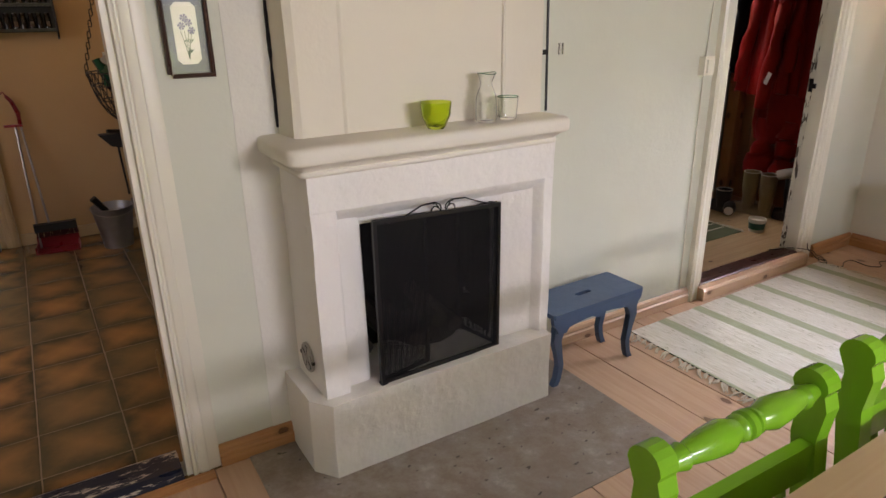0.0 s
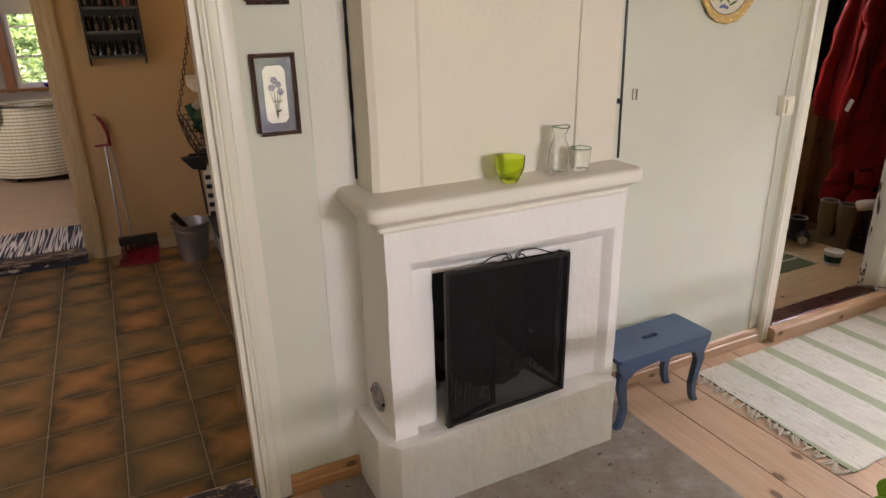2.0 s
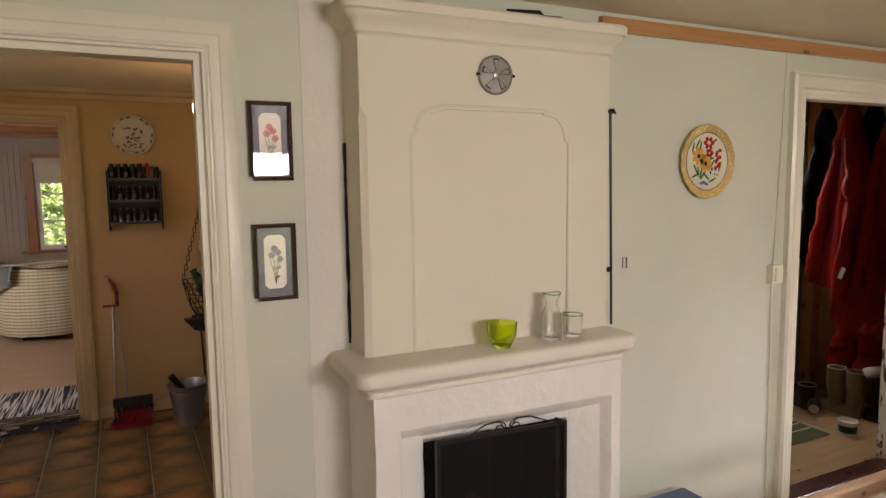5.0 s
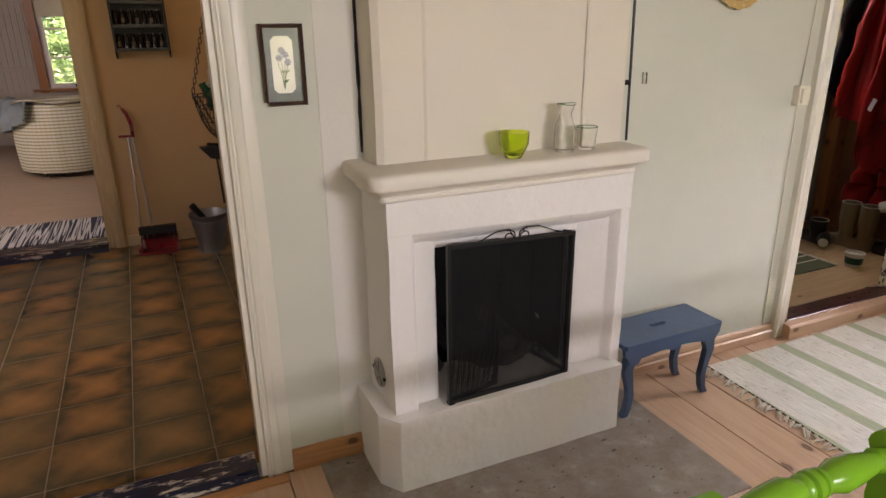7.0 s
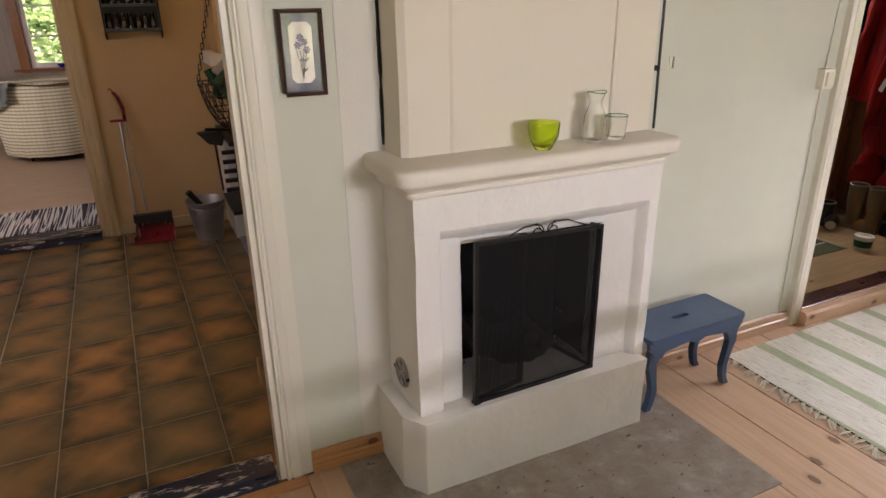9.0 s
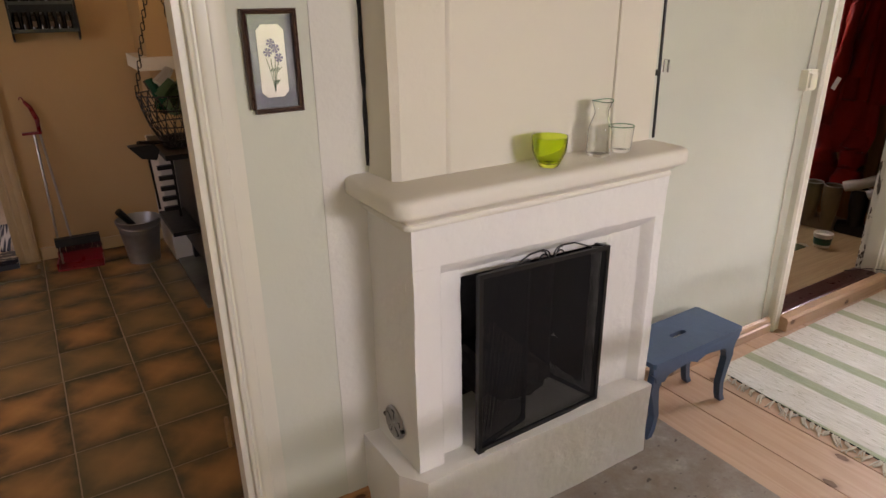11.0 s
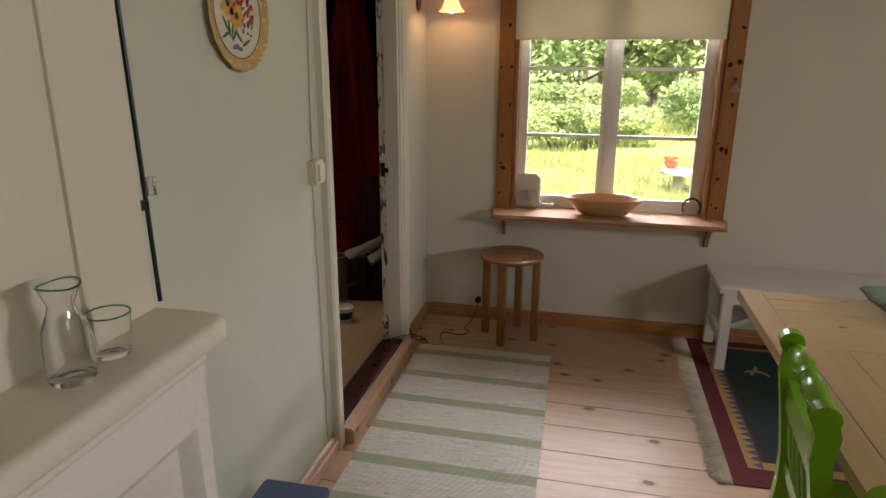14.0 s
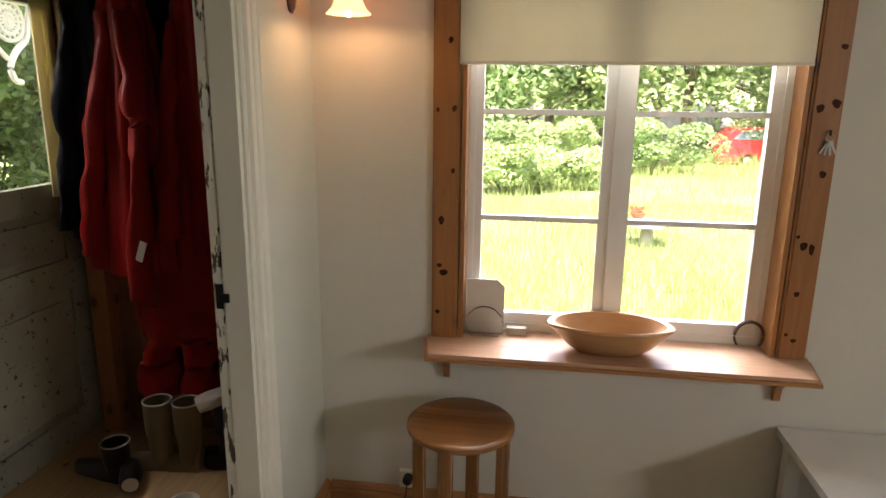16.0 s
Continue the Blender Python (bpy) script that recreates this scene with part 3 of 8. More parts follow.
# masonry range with its hood
bm = bmesh.new()
grid_box(bm, 0.70, 1.85, 4.62, KY - 0.002, 0.0, 2.22, 0.12)
for v in bm.verts:
    if v.co.x < 0.72 or v.co.y < 4.64:
        v.co += noise.noise_vector(v.co * 4) * 0.004
structure("wall_kitchen_range", bm, KWALL)
structure("trim_range_ledge", boxes((0.64, 1.85, 4.58, KY - 0.02, 1.13, 1.20), (0.66, 1.85, 4.60, KY - 0.02, 0.0, 0.70)), STRIP, bevel=0.008)

# ---------- far room ----------
structure("floor_far_room", boxes((-4.0, 2.0, 5.19, 10.6, -0.1, 0.03)), FARFLOOR)
structure("wall_far_north", wall_x(10.4, 10.55, -4.0, 2.0, 0.0, 2.5, [(-0.98, 0.0, 0.75, 1.95)]), BEAD)
structure("wall_far_west", wall_y(-4.15, -4.0, 5.1, 10.55, 0.0, 2.5, []), BEAD)
structure("wall_far_east", wall_y(2.0, 2.15, 5.1, 10.55, 0.0, 2.5, []), BEAD)
structure("wall_far_south", wall_x(5.191, 5.21, -4.0, 2.0, 0.0, 2.5, [(-1.05, -0.155, 0.0, 2.02)]), BEAD)
structure("ceiling_far_room", boxes((-4.15, 2.15, 5.1, 10.55, 2.33, 2.5)), PINE_TRIM_Y)
bm = bmesh.new()
for i in range(58):
    x = -3.98 + i * 0.07
    if x + 0.07 < -1.10 or x > 0.12:
        box(bm, x + 0.004, x + 0.066, 10.388, 10.40, 0.1, 2.3)
    else:
        box(bm, x + 0.004, x + 0.066, 10.388, 10.40, 0.1, 0.68)
structure("trim_beadboard", bm, BEAD)
structure("trim_dado_far", boxes((-3.98, -1.12, 10.37, 10.388, 0.98, 1.03), (-3.98, 1.98, 10.375, 10.388, 0.03, 0.14)), BEAD, bevel=0.004)
for i in range(6):
    structure("ceiling_beam", boxes((-4.0, 2.0, 5.7 + i * 0.85, 5.82 + i * 0.85, 2.25, 2.33)), PINE_TRIM, bevel=0.006)

# ---------- hall ----------
structure("floor_hall", boxes((2.2, 4.9, 2.225, 3.46, -0.1, 0.0)), HALLWOOD)
structure("wall_hall_north", wall_x(3.33, 3.45, 2.2, 4.9, 0.0005, 2.35, [(3.88, 4.77, 0.0, 2.0)]), HALLPANEL)
structure("wall_hall_east", wall_y(4.80, 4.95, 2.1, 3.33, 0.0005, 2.35, []), HALLPANEL)
structure("wall_hall_west", wall_y(2.2, 2.3, 2.2, 3.45, 0.0005, 2.35, []), HALLPANEL)
structure("wall_hall_south", wall_x(NT + 0.001, NT + 0.012, 2.3, 4.80, 0.0005, 2.30, [(2.93, 3.82, 0.0, 1.945)]), HALLPANEL)
structure("ceiling_hall", boxes((2.2, 4.95, 2.18, 3.45, 2.25, 2.35)), HALLPANEL)
for i in range(13):
    y = 2.22 + i * 0.082
    structure("trim_hall_board", boxes((4.788, 4.80, y, y + 0.078, 0.07, 2.24)), HALLPANEL, bevel=0.003)

# ---------- fireplace ----------
fp = thing("fireplace", (1.25, 1.95, 0), "white plastered masonry fireplace with moulded mantel and chimney breast", "fireplace")
bm = bmesh.new()
px = [(0.778, 2.11), (0.778, 1.885), (0.832, 1.812), (1.697, 1.812), (1.697, 2.11)]
prism(bm, px, "z", -0.02, 0.272)
for ax, lo, hi, n in ((0, 0.778, 1.697, 30), (2, 0.0, 0.272, 9), (1, 1.812, 2.11, 8)):
    for i in range(1, n):
        co, no = [0, 0, 0], [0, 0, 0]
        co[ax], no[ax] = lo + (hi - lo) * i / n, 1
        bmesh.ops.bisect_plane(bm, geom=bm.verts[:] + bm.edges[:] + bm.faces[:], plane_co=co, plane_no=no)
roughen(bm, 0.0050, 5, 0.0012, 28)
crease(bm, 24)
part("plinth", bm, PLASTER, fp, smooth=True)


def curved_slab(profile, xl, xr, yb, yf, rad=0.06, nx=24):
    """Slab round three sides whose edge follows a profile of (out, z); its front corners are round."""
    bm = bmesh.new()
    rings = []
    for out, z in profile:
        ring = []
        r = max(0.004, rad + out * 0.6)
        x0, x1, f = xl - out, xr + out, yf - out
        pts = [(x0, yb)]
        for i in range(5):
            pts.append((x0, yb + (f + r - yb) * (i + 1) / 5))
        for i in range(1, 6):
            a = math.pi / 2 * i / 6
            pts.append((x0 + r - r * math.cos(a), f + r - r * math.sin(a)))
        for i in range(nx + 1):
            pts.append((x0 + r + (x1 - x0 - 2 * r) * i / nx, f))
        for i in range(1, 6):
            a = math.pi / 2 * i / 6
            pts.append((x1 - r + r * math.sin(a), f + r - r * math.cos(a)))
        for i in range(5):
            pts.append((x1, f + r + (yb - f - r) * i / 5))
        pts.append((x1, yb))
        rings.append([bm.verts.new((x, y, z)) for x, y in pts])
    m = len(rings[0])
    for a, b in zip(rings, rings[1:]):
        for j in range(m - 1):
            bm.faces.new((a[j], a[j + 1], b[j + 1], b[j]))
        bm.faces.new((a[m - 1], a[0], b[0], b[m - 1]))
    bm.faces.new(rings[0][::-1])
    bm.faces.new(rings[-1])
    return bm


# body: piers, lintel and the recessed surround
def rough_box(x0, x1, y0, y1, z0, z1, amp=0.003, step=0.035):
    bm = bmesh.new()
    grid_box(bm, x0, x1, y0, y1, z0, z1, step)
    for v in bm.verts:
        v.co += noise.noise_vector(v.co * 6) * amp + noise.noise_vector(v.co * 30) * amp * 0.4
    return bm


bm = bmesh.new()
prism(bm, [(0.829, 2.11), (0.829, 1.8575), (0.904, 1.8568), (0.910, 1.860), (0.914, 1.886), (0.922, 1.892), (0.982, 1.893), (0.996, 1.900), (1.004, 1.915), (1.008, 1.94), (1.008, 2.11)], "z", 0.262, 0.886)
for i in range(1, 26):
    bmesh.ops.bisect_plane(bm, geom=bm.verts[:] + bm.edges[:] + bm.faces[:], plane_co=(0, 0, 0.262 + i * 0.0249), plane_no=(0, 0, 1))
roughen(bm, 0.004, 6, 0.0014, 30)
crease(bm, 28)
part("pier", bm, PLASTER, fp, smooth=True)
bm = bmesh.new()
prism(bm, [(1.508, 2.11), (1.508, 1.94), (1.512, 1.915), (1.520, 1.900), (1.534, 1.893), (1.640, 1.893), (1.652, 1.888), (1.660, 1.876), (1.668, 1.862), (1.676, 1.856), (1.715, 1.8575), (1.715, 2.11)], "z", 0.262, 0.886)
for i in range(1, 26):
    bmesh.ops.bisect_plane(bm, geom=bm.verts[:] + bm.edges[:] + bm.faces[:], plane_co=(0, 0, 0.262 + i * 0.0249), plane_no=(0, 0, 1))
roughen(bm, 0.004, 6, 0.0014, 30)
crease(bm, 28)
part("pier", bm, PLASTER, fp, smooth=True)
bm = bmesh.new()
prism(bm, [(2.11, 0.80), (1.899, 0.80), (1.897, 0.822), (1.888, 0.832), (1.864, 0.852), (1.856, 0.866), (1.856, 1.0), (2.11, 1.0)], "x", 0.8285, 1.7155)
for i in range(1, 30):
    bmesh.ops.bisect_plane(bm, geom=bm.verts[:] + bm.edges[:] + bm.faces[:], plane_co=(0.8285 + i * 0.0296, 0, 0), plane_no=(1, 0, 0))
for i in range(1, 6):
    bmesh.ops.bisect_plane(bm, geom=bm.verts[:] + bm.edges[:] + bm.faces[:], plane_co=(0, 0, 0.876 + i * 0.02), plane_no=(0, 0, 1))
for v in bm.verts:
    if v.co.z < 0.88:
        v.co.z += 0.006 - 0.016 * (v.co.x - 0.92) / 0.75
roughen(bm, 0.004, 6, 0.0014, 30)
crease(bm, 28)
part("lintel", bm, PLASTER, fp, smooth=True)
# mantel
prof = [(-0.030, 0.9770), (0.001, 0.9770), (0.005, 0.9785), (0.0075, 0.983), (0.0075, 0.989), (0.005, 0.9925), (0.002, 0.9935), (0.004, 0.997), (0.012, 1.004), (0.024, 1.012), (0.034, 1.0165), (0.0355, 1.0165), (0.040, 1.020), (0.043, 1.027), (0.043, 1.053), (0.038, 1.061), (0.027, 1.065)]
bm = curved_slab(prof, 0.815, 1.714, 2.11, 1.852, 0.018, 36)
roughen(bm, 0.0022, 5, 0.0005, 30)
crease(bm, 24)
part("mantel", bm, MANTELP, fp, smooth=True)
# firebox
bm = boxes((0.97, 1.52, 2.42, 2.46, 0.2, 0.9), (0.93, 1.010, 1.945, 2.46, 0.262, 0.9), (1.506, 1.56, 1.945, 2.46, 0.262, 0.9), (0.93, 1.56, 1.91, 2.46, 0.797, 0.9), (0.93, 1.56, 1.90, 2.46, 0.20, 0.266))
part("firebox", bm, SOOT, fp, "sooty black masonry firebox")
ASHY = plain("grey_ash_dust", (0.13, 0.12, 0.11), 0.95, 0.4, 20, 0.6, 60)
STONE = plain("sooty_brown_stone", (0.075, 0.055, 0.042), 0.85, 0.5, 12, 0.6, 40, wear=(0.20, 0.17, 0.14), wear_at=0.60)
srnd = random.Random(14)
for i in range(7):
    bm = bmesh.new()
    bmesh.ops.create_icosphere(bm, subdivisions=2, radius=1.0)
    z = 0.31 + i * 0.070
    for v in bm.verts:
        v.co = Vector((1.014 + v.co.x * 0.020, 2.03 + srnd.uniform(-0.002, 0.002) + v.co.y * 0.055, z + v.co.z * 0.031))
    roughen(bm, 0.014, 16, 0.004, 60)
    part("stone", bm, STONE, fp, "rough sooty stone in the firebox wall")
bm = bmesh.new()
grid_box(bm, 1.16, 1.47, 1.97, 2.30, 0.2665, 0.276, 0.02)
for v in bm.verts:
    if v.co.z > 0.27:
        q = math.hypot((v.co.x - 1.32) / 0.15, (v.co.y - 2.12) / 0.16)
        v.co.z = 0.2675 + max(0.0, 1 - q) * 0.03 + 0.004 * noise.noise(v.co * 40)
part("ash_heap", bm, ASHY, fp, "pale grey ash", smooth=True)
bm = bmesh.new()
for i in range(5):
    a = random.uniform(-0.5, 0.5)
    x, y = 1.05 + i * 0.09, 2.12 + random.uniform(-0.05, 0.08)
    tube(bm, [(x, y - 0.12, 0.30 + (i % 2) * 0.06), (x + a * 0.1, y + 0.15, 0.32 + (i % 2) * 0.06)], 0.032, 7)
roughen(bm, 0.006, 20)
part("charred_log", bm, plain_cached("grey_ash", (0.09, 0.075, 0.065), 0.95, scale=20, bump=0.6), fp, "charred firewood and ash")
# chimney breast with its chamfered left arris, which stops below the crown
bm = bmesh.new()
zs = [1.055, 1.770, 1.797, 2.02]
cut = [0.021, 0.021, 0.003, 0.003]
rings = []
for z, c in zip(zs, cut):
    rings.append([bm.verts.new(p) for p in ((0.840, 2.11, z), (0.847, 1.970 + c * 0.55, z), (0.847 + c, 1.970, z), (1.747 - 0.006, 1.970, z), (1.747, 1.976, z), (1.747, 2.11, z))])
for a, b in zip(rings, rings[1:]):
    for j in range(6):
        bm.faces.new((a[j], a[(j + 1) % 6], b[(j + 1) % 6], b[j]))
bm.faces.new(rings[0])
bm.faces.new(rings[-1])
for i in range(1, 24):
    bmesh.ops.bisect_plane(bm, geom=bm.verts[:] + bm.edges[:] + bm.faces[:], plane_co=(0.842 + i * 0.038, 0, 0), plane_no=(1, 0, 0))
for i in range(1, 24):
    bmesh.ops.bisect_plane(bm, geom=bm.verts[:] + bm.edges[:] + bm.faces[:], plane_co=(0, 0, 1.055 + i * 0.04), plane_no=(0, 0, 1))
for v in bm.verts:
    v.co += noise.noise_vector(v.co * 3) * 0.003
crease(bm, 9)
part("chimney_breast", bm, CHIM, fp, smooth=True)
# raised border round the sunken panel: the front lies proud of it, with an ogee outline
def panel_outline(x0, x1, z0, z1, ins=0.0, c=0.085):
    x0, x1, z1 = x0 + ins, x1 - ins, z1 - ins
    L = [(x0, z0), (x0, z1 - c - 0.012)]
    arc = []
    for i in range(7):
        a = math.pi / 2 * i / 6
        arc.append((x0 + 0.014 + (c - 0.02) * (1 - math.cos(a)), z1 - c + (c - 0.008) * math.sin(a)))
    L += arc + [(x0 + c + 0.012, z1 - 0.006), (x0 + c + 0.012, z1)]
    R = [(x0 + x1 - x, z) for x, z in L[::-1]]
    return L + R


bm = bmesh.new()
rows = []
for ins, yo in ((0.0, 1.9745), (-0.002, 1.9640), (-0.006, 1.9625), (-0.010, 1.9635), (-0.020, 1.9725)):
    rows.append([bm.verts.new((x, yo, z)) for x, z in panel_outline(1.014, 1.566, 1.066, 1.796, ins)])
for a, b in zip(rows, rows[1:]):
    for i in range(len(a) - 1):
        bm.faces.new((a[i], a[i + 1], b[i + 1], b[i]))
part("panel_edge", bm, CHIM, fp, smooth=True)
prof = [(-0.004, 1.985), (0.003, 2.000), (0.010, 2.004), (0.012, 2.02), (0.022, 2.035), (0.036, 2.045), (0.040, 2.055), (0.050, 2.060), (0.052, 2.085), (0.045, 2.093)]
bm = curved_slab(prof, 0.842, 1.747, 2.11, 1.970, 0.012, 30)
roughen(bm, 0.002, 8)
crease(bm, 24)
part("crown", bm, CHIM, fp, smooth=True)
# round iron vents
def vent(loc, r, axis):
    x, y, z = loc
    g = thing("air_vent", loc, "round pressed-steel draught vent with petal-shaped slots", "vent", "round draught vents")
    bm = bmesh.new()
    s = -1
    lathe(bm, [(r, 0.0), (r, s * 0.006), (r * 0.93, s * 0.009), (r * 0.88, s * 0.006), (r * 0.2, s * 0.007), (r * 0.16, s * 0.012), (0.002, s * 0.014)], loc, 40, axis)
    part("disc", bm, STEEL, g, smooth=True)
    for i in range(5):
        a = math.pi * 2 * i / 5 + 0.3
        bm = bmesh.new()
        p = []
        for t, w in ((0.22, 0.02), (0.5, 0.10), (0.78, 0.17), (0.82, 0.10), (0.82, -0.10), (0.78, -0.17), (0.5, -0.10), (0.22, -0.02)):
            p.append((r * (t * math.cos(a) - w * math.sin(a)), r * (t * math.sin(a) + w * math.cos(a))))
        if axis == "y":
            prism(bm, [(x + a0, z + b0) for a0, b0 in p], "y", y - 0.0078, y - 0.005)
        else:
            prism(bm, [(y + a0, z + b0) for a0, b0 in p], "x", x - 0.0078, x - 0.005)
        slot = part("petal", bm, BLACK, g, "dark rim of a petal-shaped slot")
        q = [(u * 0.80 + r * 0.10 * math.cos(a), w_ * 0.80 + r * 0.10 * math.sin(a)) for u, w_ in p]
        bm = bmesh.new()
        if axis == "y":
            prism(bm, [(x + a0, z + b0) for a0, b0 in q], "y", y - 0.0088, y - 0.0079)
        else:
            prism(bm, [(y + a0, z + b0) for a0, b0 in q], "x", x - 0.0088, x - 0.0079)
        part("shutter", bm, STEEL, slot, "steel shutter behind the slot")
    for sgn in (-1, 1):
        bm = bmesh.new()
        if axis == "y":
            box(bm, x + sgn * r * 1.02 - 0.005, x + sgn * r * 1.02 + 0.005, y - 0.010, y - 0.001, z - 0.004, z + 0.004)
        else:
            box(bm, x - 0.010, x - 0.001, y + sgn * r * 1.02 - 0.005, y + sgn * r * 1.02 + 0.005, z - 0.004, z + 0.004)
        part("screw", bm, BLACK, g, "dark screw")
    return g


vent((1.29, 1.968, 1.908), 0.061, "y")
vent((0.827, 1.985, 0.365), 0.050, "x")

# gap between wall and chimney
bm = bmesh.new()
pts = []
for i in range(40):
    z = 1.085 + i * 0.0158
    w = 0.0036 + 0.0034 * noise.noise(Vector((0, 0, z * 17))) + 0.0015 * noise.noise(Vector((5, 0, z * 70)))
    x = 0.8375 + 0.0015 * noise.noise(Vector((3, 0, z * 9)))
    pts.append((x - w, x + w, z))
L = [bm.verts.new((a, 2.089, z)) for a, b, z in pts]
R = [bm.verts.new((b, 2.089, z)) for a, b, z in pts]
L2 = [bm.verts.new((a, 2.12, z)) for a, b, z in pts]
R2 = [bm.verts.new((b, 2.12, z)) for a, b, z in pts]
for i in range(39):
    bm.faces.new((L[i], R[i], R[i + 1], L[i + 1]))
    bm.faces.new((L[i], L2[i], L2[i + 1], L[i + 1]))
    bm.faces.new((R[i], R2[i], R2[i + 1], R[i + 1]))
part("joint_gap", bm, SOOT, fp, "open black joint beside the chimney breast")

# hearth slab
bm = bmesh.new()
grid_box(bm, 0.617, 1.885, 1.352, 2.098, -0.02, 0.003, 0.06)
for v in bm.verts:
    if v.co.z > 0:
        v.co.z += noise.noise(v.co * 4) * 0.0015
structure("floor_hearth_slab", bm, SLAB, "worn grey concrete hearth slab")

# fire screen
fs = thing("fire_screen", (1.26, 1.87, 0.27), "black iron folding fire screen with fine wire mesh and scrollwork", "fire screen")


def screen_panel(a, b, name, mesh_label="fine black wire mesh"):
    """A mesh panel in an iron frame between two uprights, each (x, y, foot, head)."""
    bm = bmesh.new()
    ax, ay, a0, a1 = a
    bx, by, b0, b1 = b
    d = Vector((bx - ax, by - ay, 0)).normalized()
    nn = Vector((-d.y, d.x, 0))

    def bar(p, q, w, h):
        up = Vector((0, 0, 1)) if abs(p[2] - q[2]) < 0.2 else d
        vs = []
        for e in (p, q):
            e = Vector(e)
            for sx, sy in ((-1, -1), (1, -1), (1, 1), (-1, 1)):
                vs.append(bm.verts.new(e + nn * sx * w / 2 + up * sy * h / 2))
        for f in ((0, 1, 2, 3), (7, 6, 5, 4), (0, 4, 5, 1), (1, 5, 6, 2), (2, 6, 7, 3), (3, 7, 4, 0)):
            bm.faces.new([vs[i] for i in f])

    bar((ax, ay, a0), (ax, ay, a1), 0.010, 0.012)
    bar((bx, by, b0), (bx, by, b1), 0.010, 0.012)
    bar((ax, ay, a0 + 0.006), (bx, by, b0 + 0.006), 0.0095, 0.012)
    bar((ax, ay, a1 - 0.006), (bx, by, b1 - 0.006), 0.0095, 0.013)
    pp = part(name, bm, BLACK, fs)
    bm = bmesh.new()
    bm.faces.new([bm.verts.new(p) for p in ((ax, ay, a0 + 0.006), (bx, by, b0 + 0.006), (bx, by, b1 - 0.007), (ax, ay, a1 - 0.007))])
    part("mesh", bm, MESH, pp, mesh_label)
    return pp


screen_panel((1.014, 1.838, 0.277, 0.829), (1.480, 1.856, 0.270, 0.803), "front_panel")
screen_panel((1.018, 1.850, 0.275, 0.820), (1.214, 1.892, 0.272, 0.805), "wing")
screen_panel((1.480, 1.868, 0.270, 0.800), (1.440, 2.046, 0.272, 0.790), "wing")

bm = bmesh.new()
for s in (1, -1):
    cx = 1.255
    pts = []
    for i in range(26):
        a = math.pi * 2.4 * i / 25
        r = 0.024 * (1 - 0.55 * i / 25)
        pts.append((cx + s * (0.028 + r * math.cos(a + 1.2)), 1.862, 0.812 + r * math.sin(a + 1.2)))
    tube(bm, pts, 0.0024, 6)
    tube(bm, [(cx + s * 0.004, 1.862, 0.80), (cx + s * 0.03, 1.862, 0.838), (cx + s * 0.08, 1.86, 0.836), (cx + s * 0.14, 1.858, 0.812), (cx + s * 0.185, 1.857, 0.800), (cx + s * 0.20, 1.852, 0.806)], 0.0024, 6)
bmesh.ops.translate(bm, vec=(0.005, -0.012, 0.008), verts=bm.verts)
part("scrollwork", bm, BLACK, fs, "wrought iron scrolls")
part("foot", boxes((1.008, 1.030, 1.832, 1.856, 0.268, 0.279)), BLACK, fs)

# fire poker and cable beside the chimney
pk = thing("fire_poker", (1.81, 2.055, 1.066), "long grey steel fire poker standing on the mantel against the wall", "poker")
bm = bmesh.new()
tube(bm, [(1.778, 1.985, 1.064), (1.771, 1.985, 1.40), (1.763, 1.986, 1.813)], 0.0046, 8)
part("rod", bm, BLACK, pk, smooth=True)
bm = bmesh.new()
tube(bm, [(1.738, 1.966, 1.812), (1.748, 1.968, 1.818), (1.763, 1.985, 1.812), (1.773, 1.983, 1.820), (1.781, 1.979, 1.808)], [0.004, 0.006, 0.007, 0.008, 0.003], 8)
part("handle", bm, BLACK, pk, smooth=True)
ch = thing("wall_clip", (1.82, 2.085, 1.262), "small black iron clip screwed to the wall", "clip")
part("clip_body", boxes((1.748, 1.770, 1.976, 1.992, 1.256, 1.272)), BLACK, ch, bevel=0.0015)
hk = thing("wall_hook", (1.87, 2.09, 1.17), "clear plastic adhesive wall hook", "hook")
part("hook_plate", boxes((1.925, 1.937, 2.084, 2.0995, 1.245, 1.285)), CLEAR, hk, bevel=0.003)

# cable channels
bm = bmesh.new()
tube(bm, [(2.776, 2.0955, 1.19), (2.790, 2.0955, 1.45), (2.806, 2.0955, 1.80), (2.818, 2.0955, 2.112)], 0.0032, 8)
tube(bm, [(2.776, 2.0955, 1.12), (2.782, 2.0955, 0.6), (2.790, 2.0955, 0.075)], 0.0032, 8)
structure("trim_cable", bm, TRIM, "cream surface-run cable", smooth=True)
sw = thing("light_switch", (2.80, 2.085, 1.155), "cream plastic surface-mounted rocker light switch", "switch")
part("backbox", boxes((2.742, 2.806, 2.068, 2.0995, 1.120, 1.200)), WHITEPL, sw, bevel=0.004, segs=2)
part("rocker", boxes((2.753, 2.795, 2.058, 2.068, 1.131, 1.188)), WHITEPL, sw, "cream rocker", bevel=0.003)
sb = thing("junction_box", (1.80, 2.08, 2.075), "small cream junction box under the picture rail", "junction box")
part("cover", boxes((1.765, 1.815, 2.068, 2.0995, 2.045, 2.105)), WHITEPL, sb, bevel=0.004)
part("screw", boxes((1.788, 1.792, 2.066, 2.068, 2.073, 2.077)), BLACK, sb)

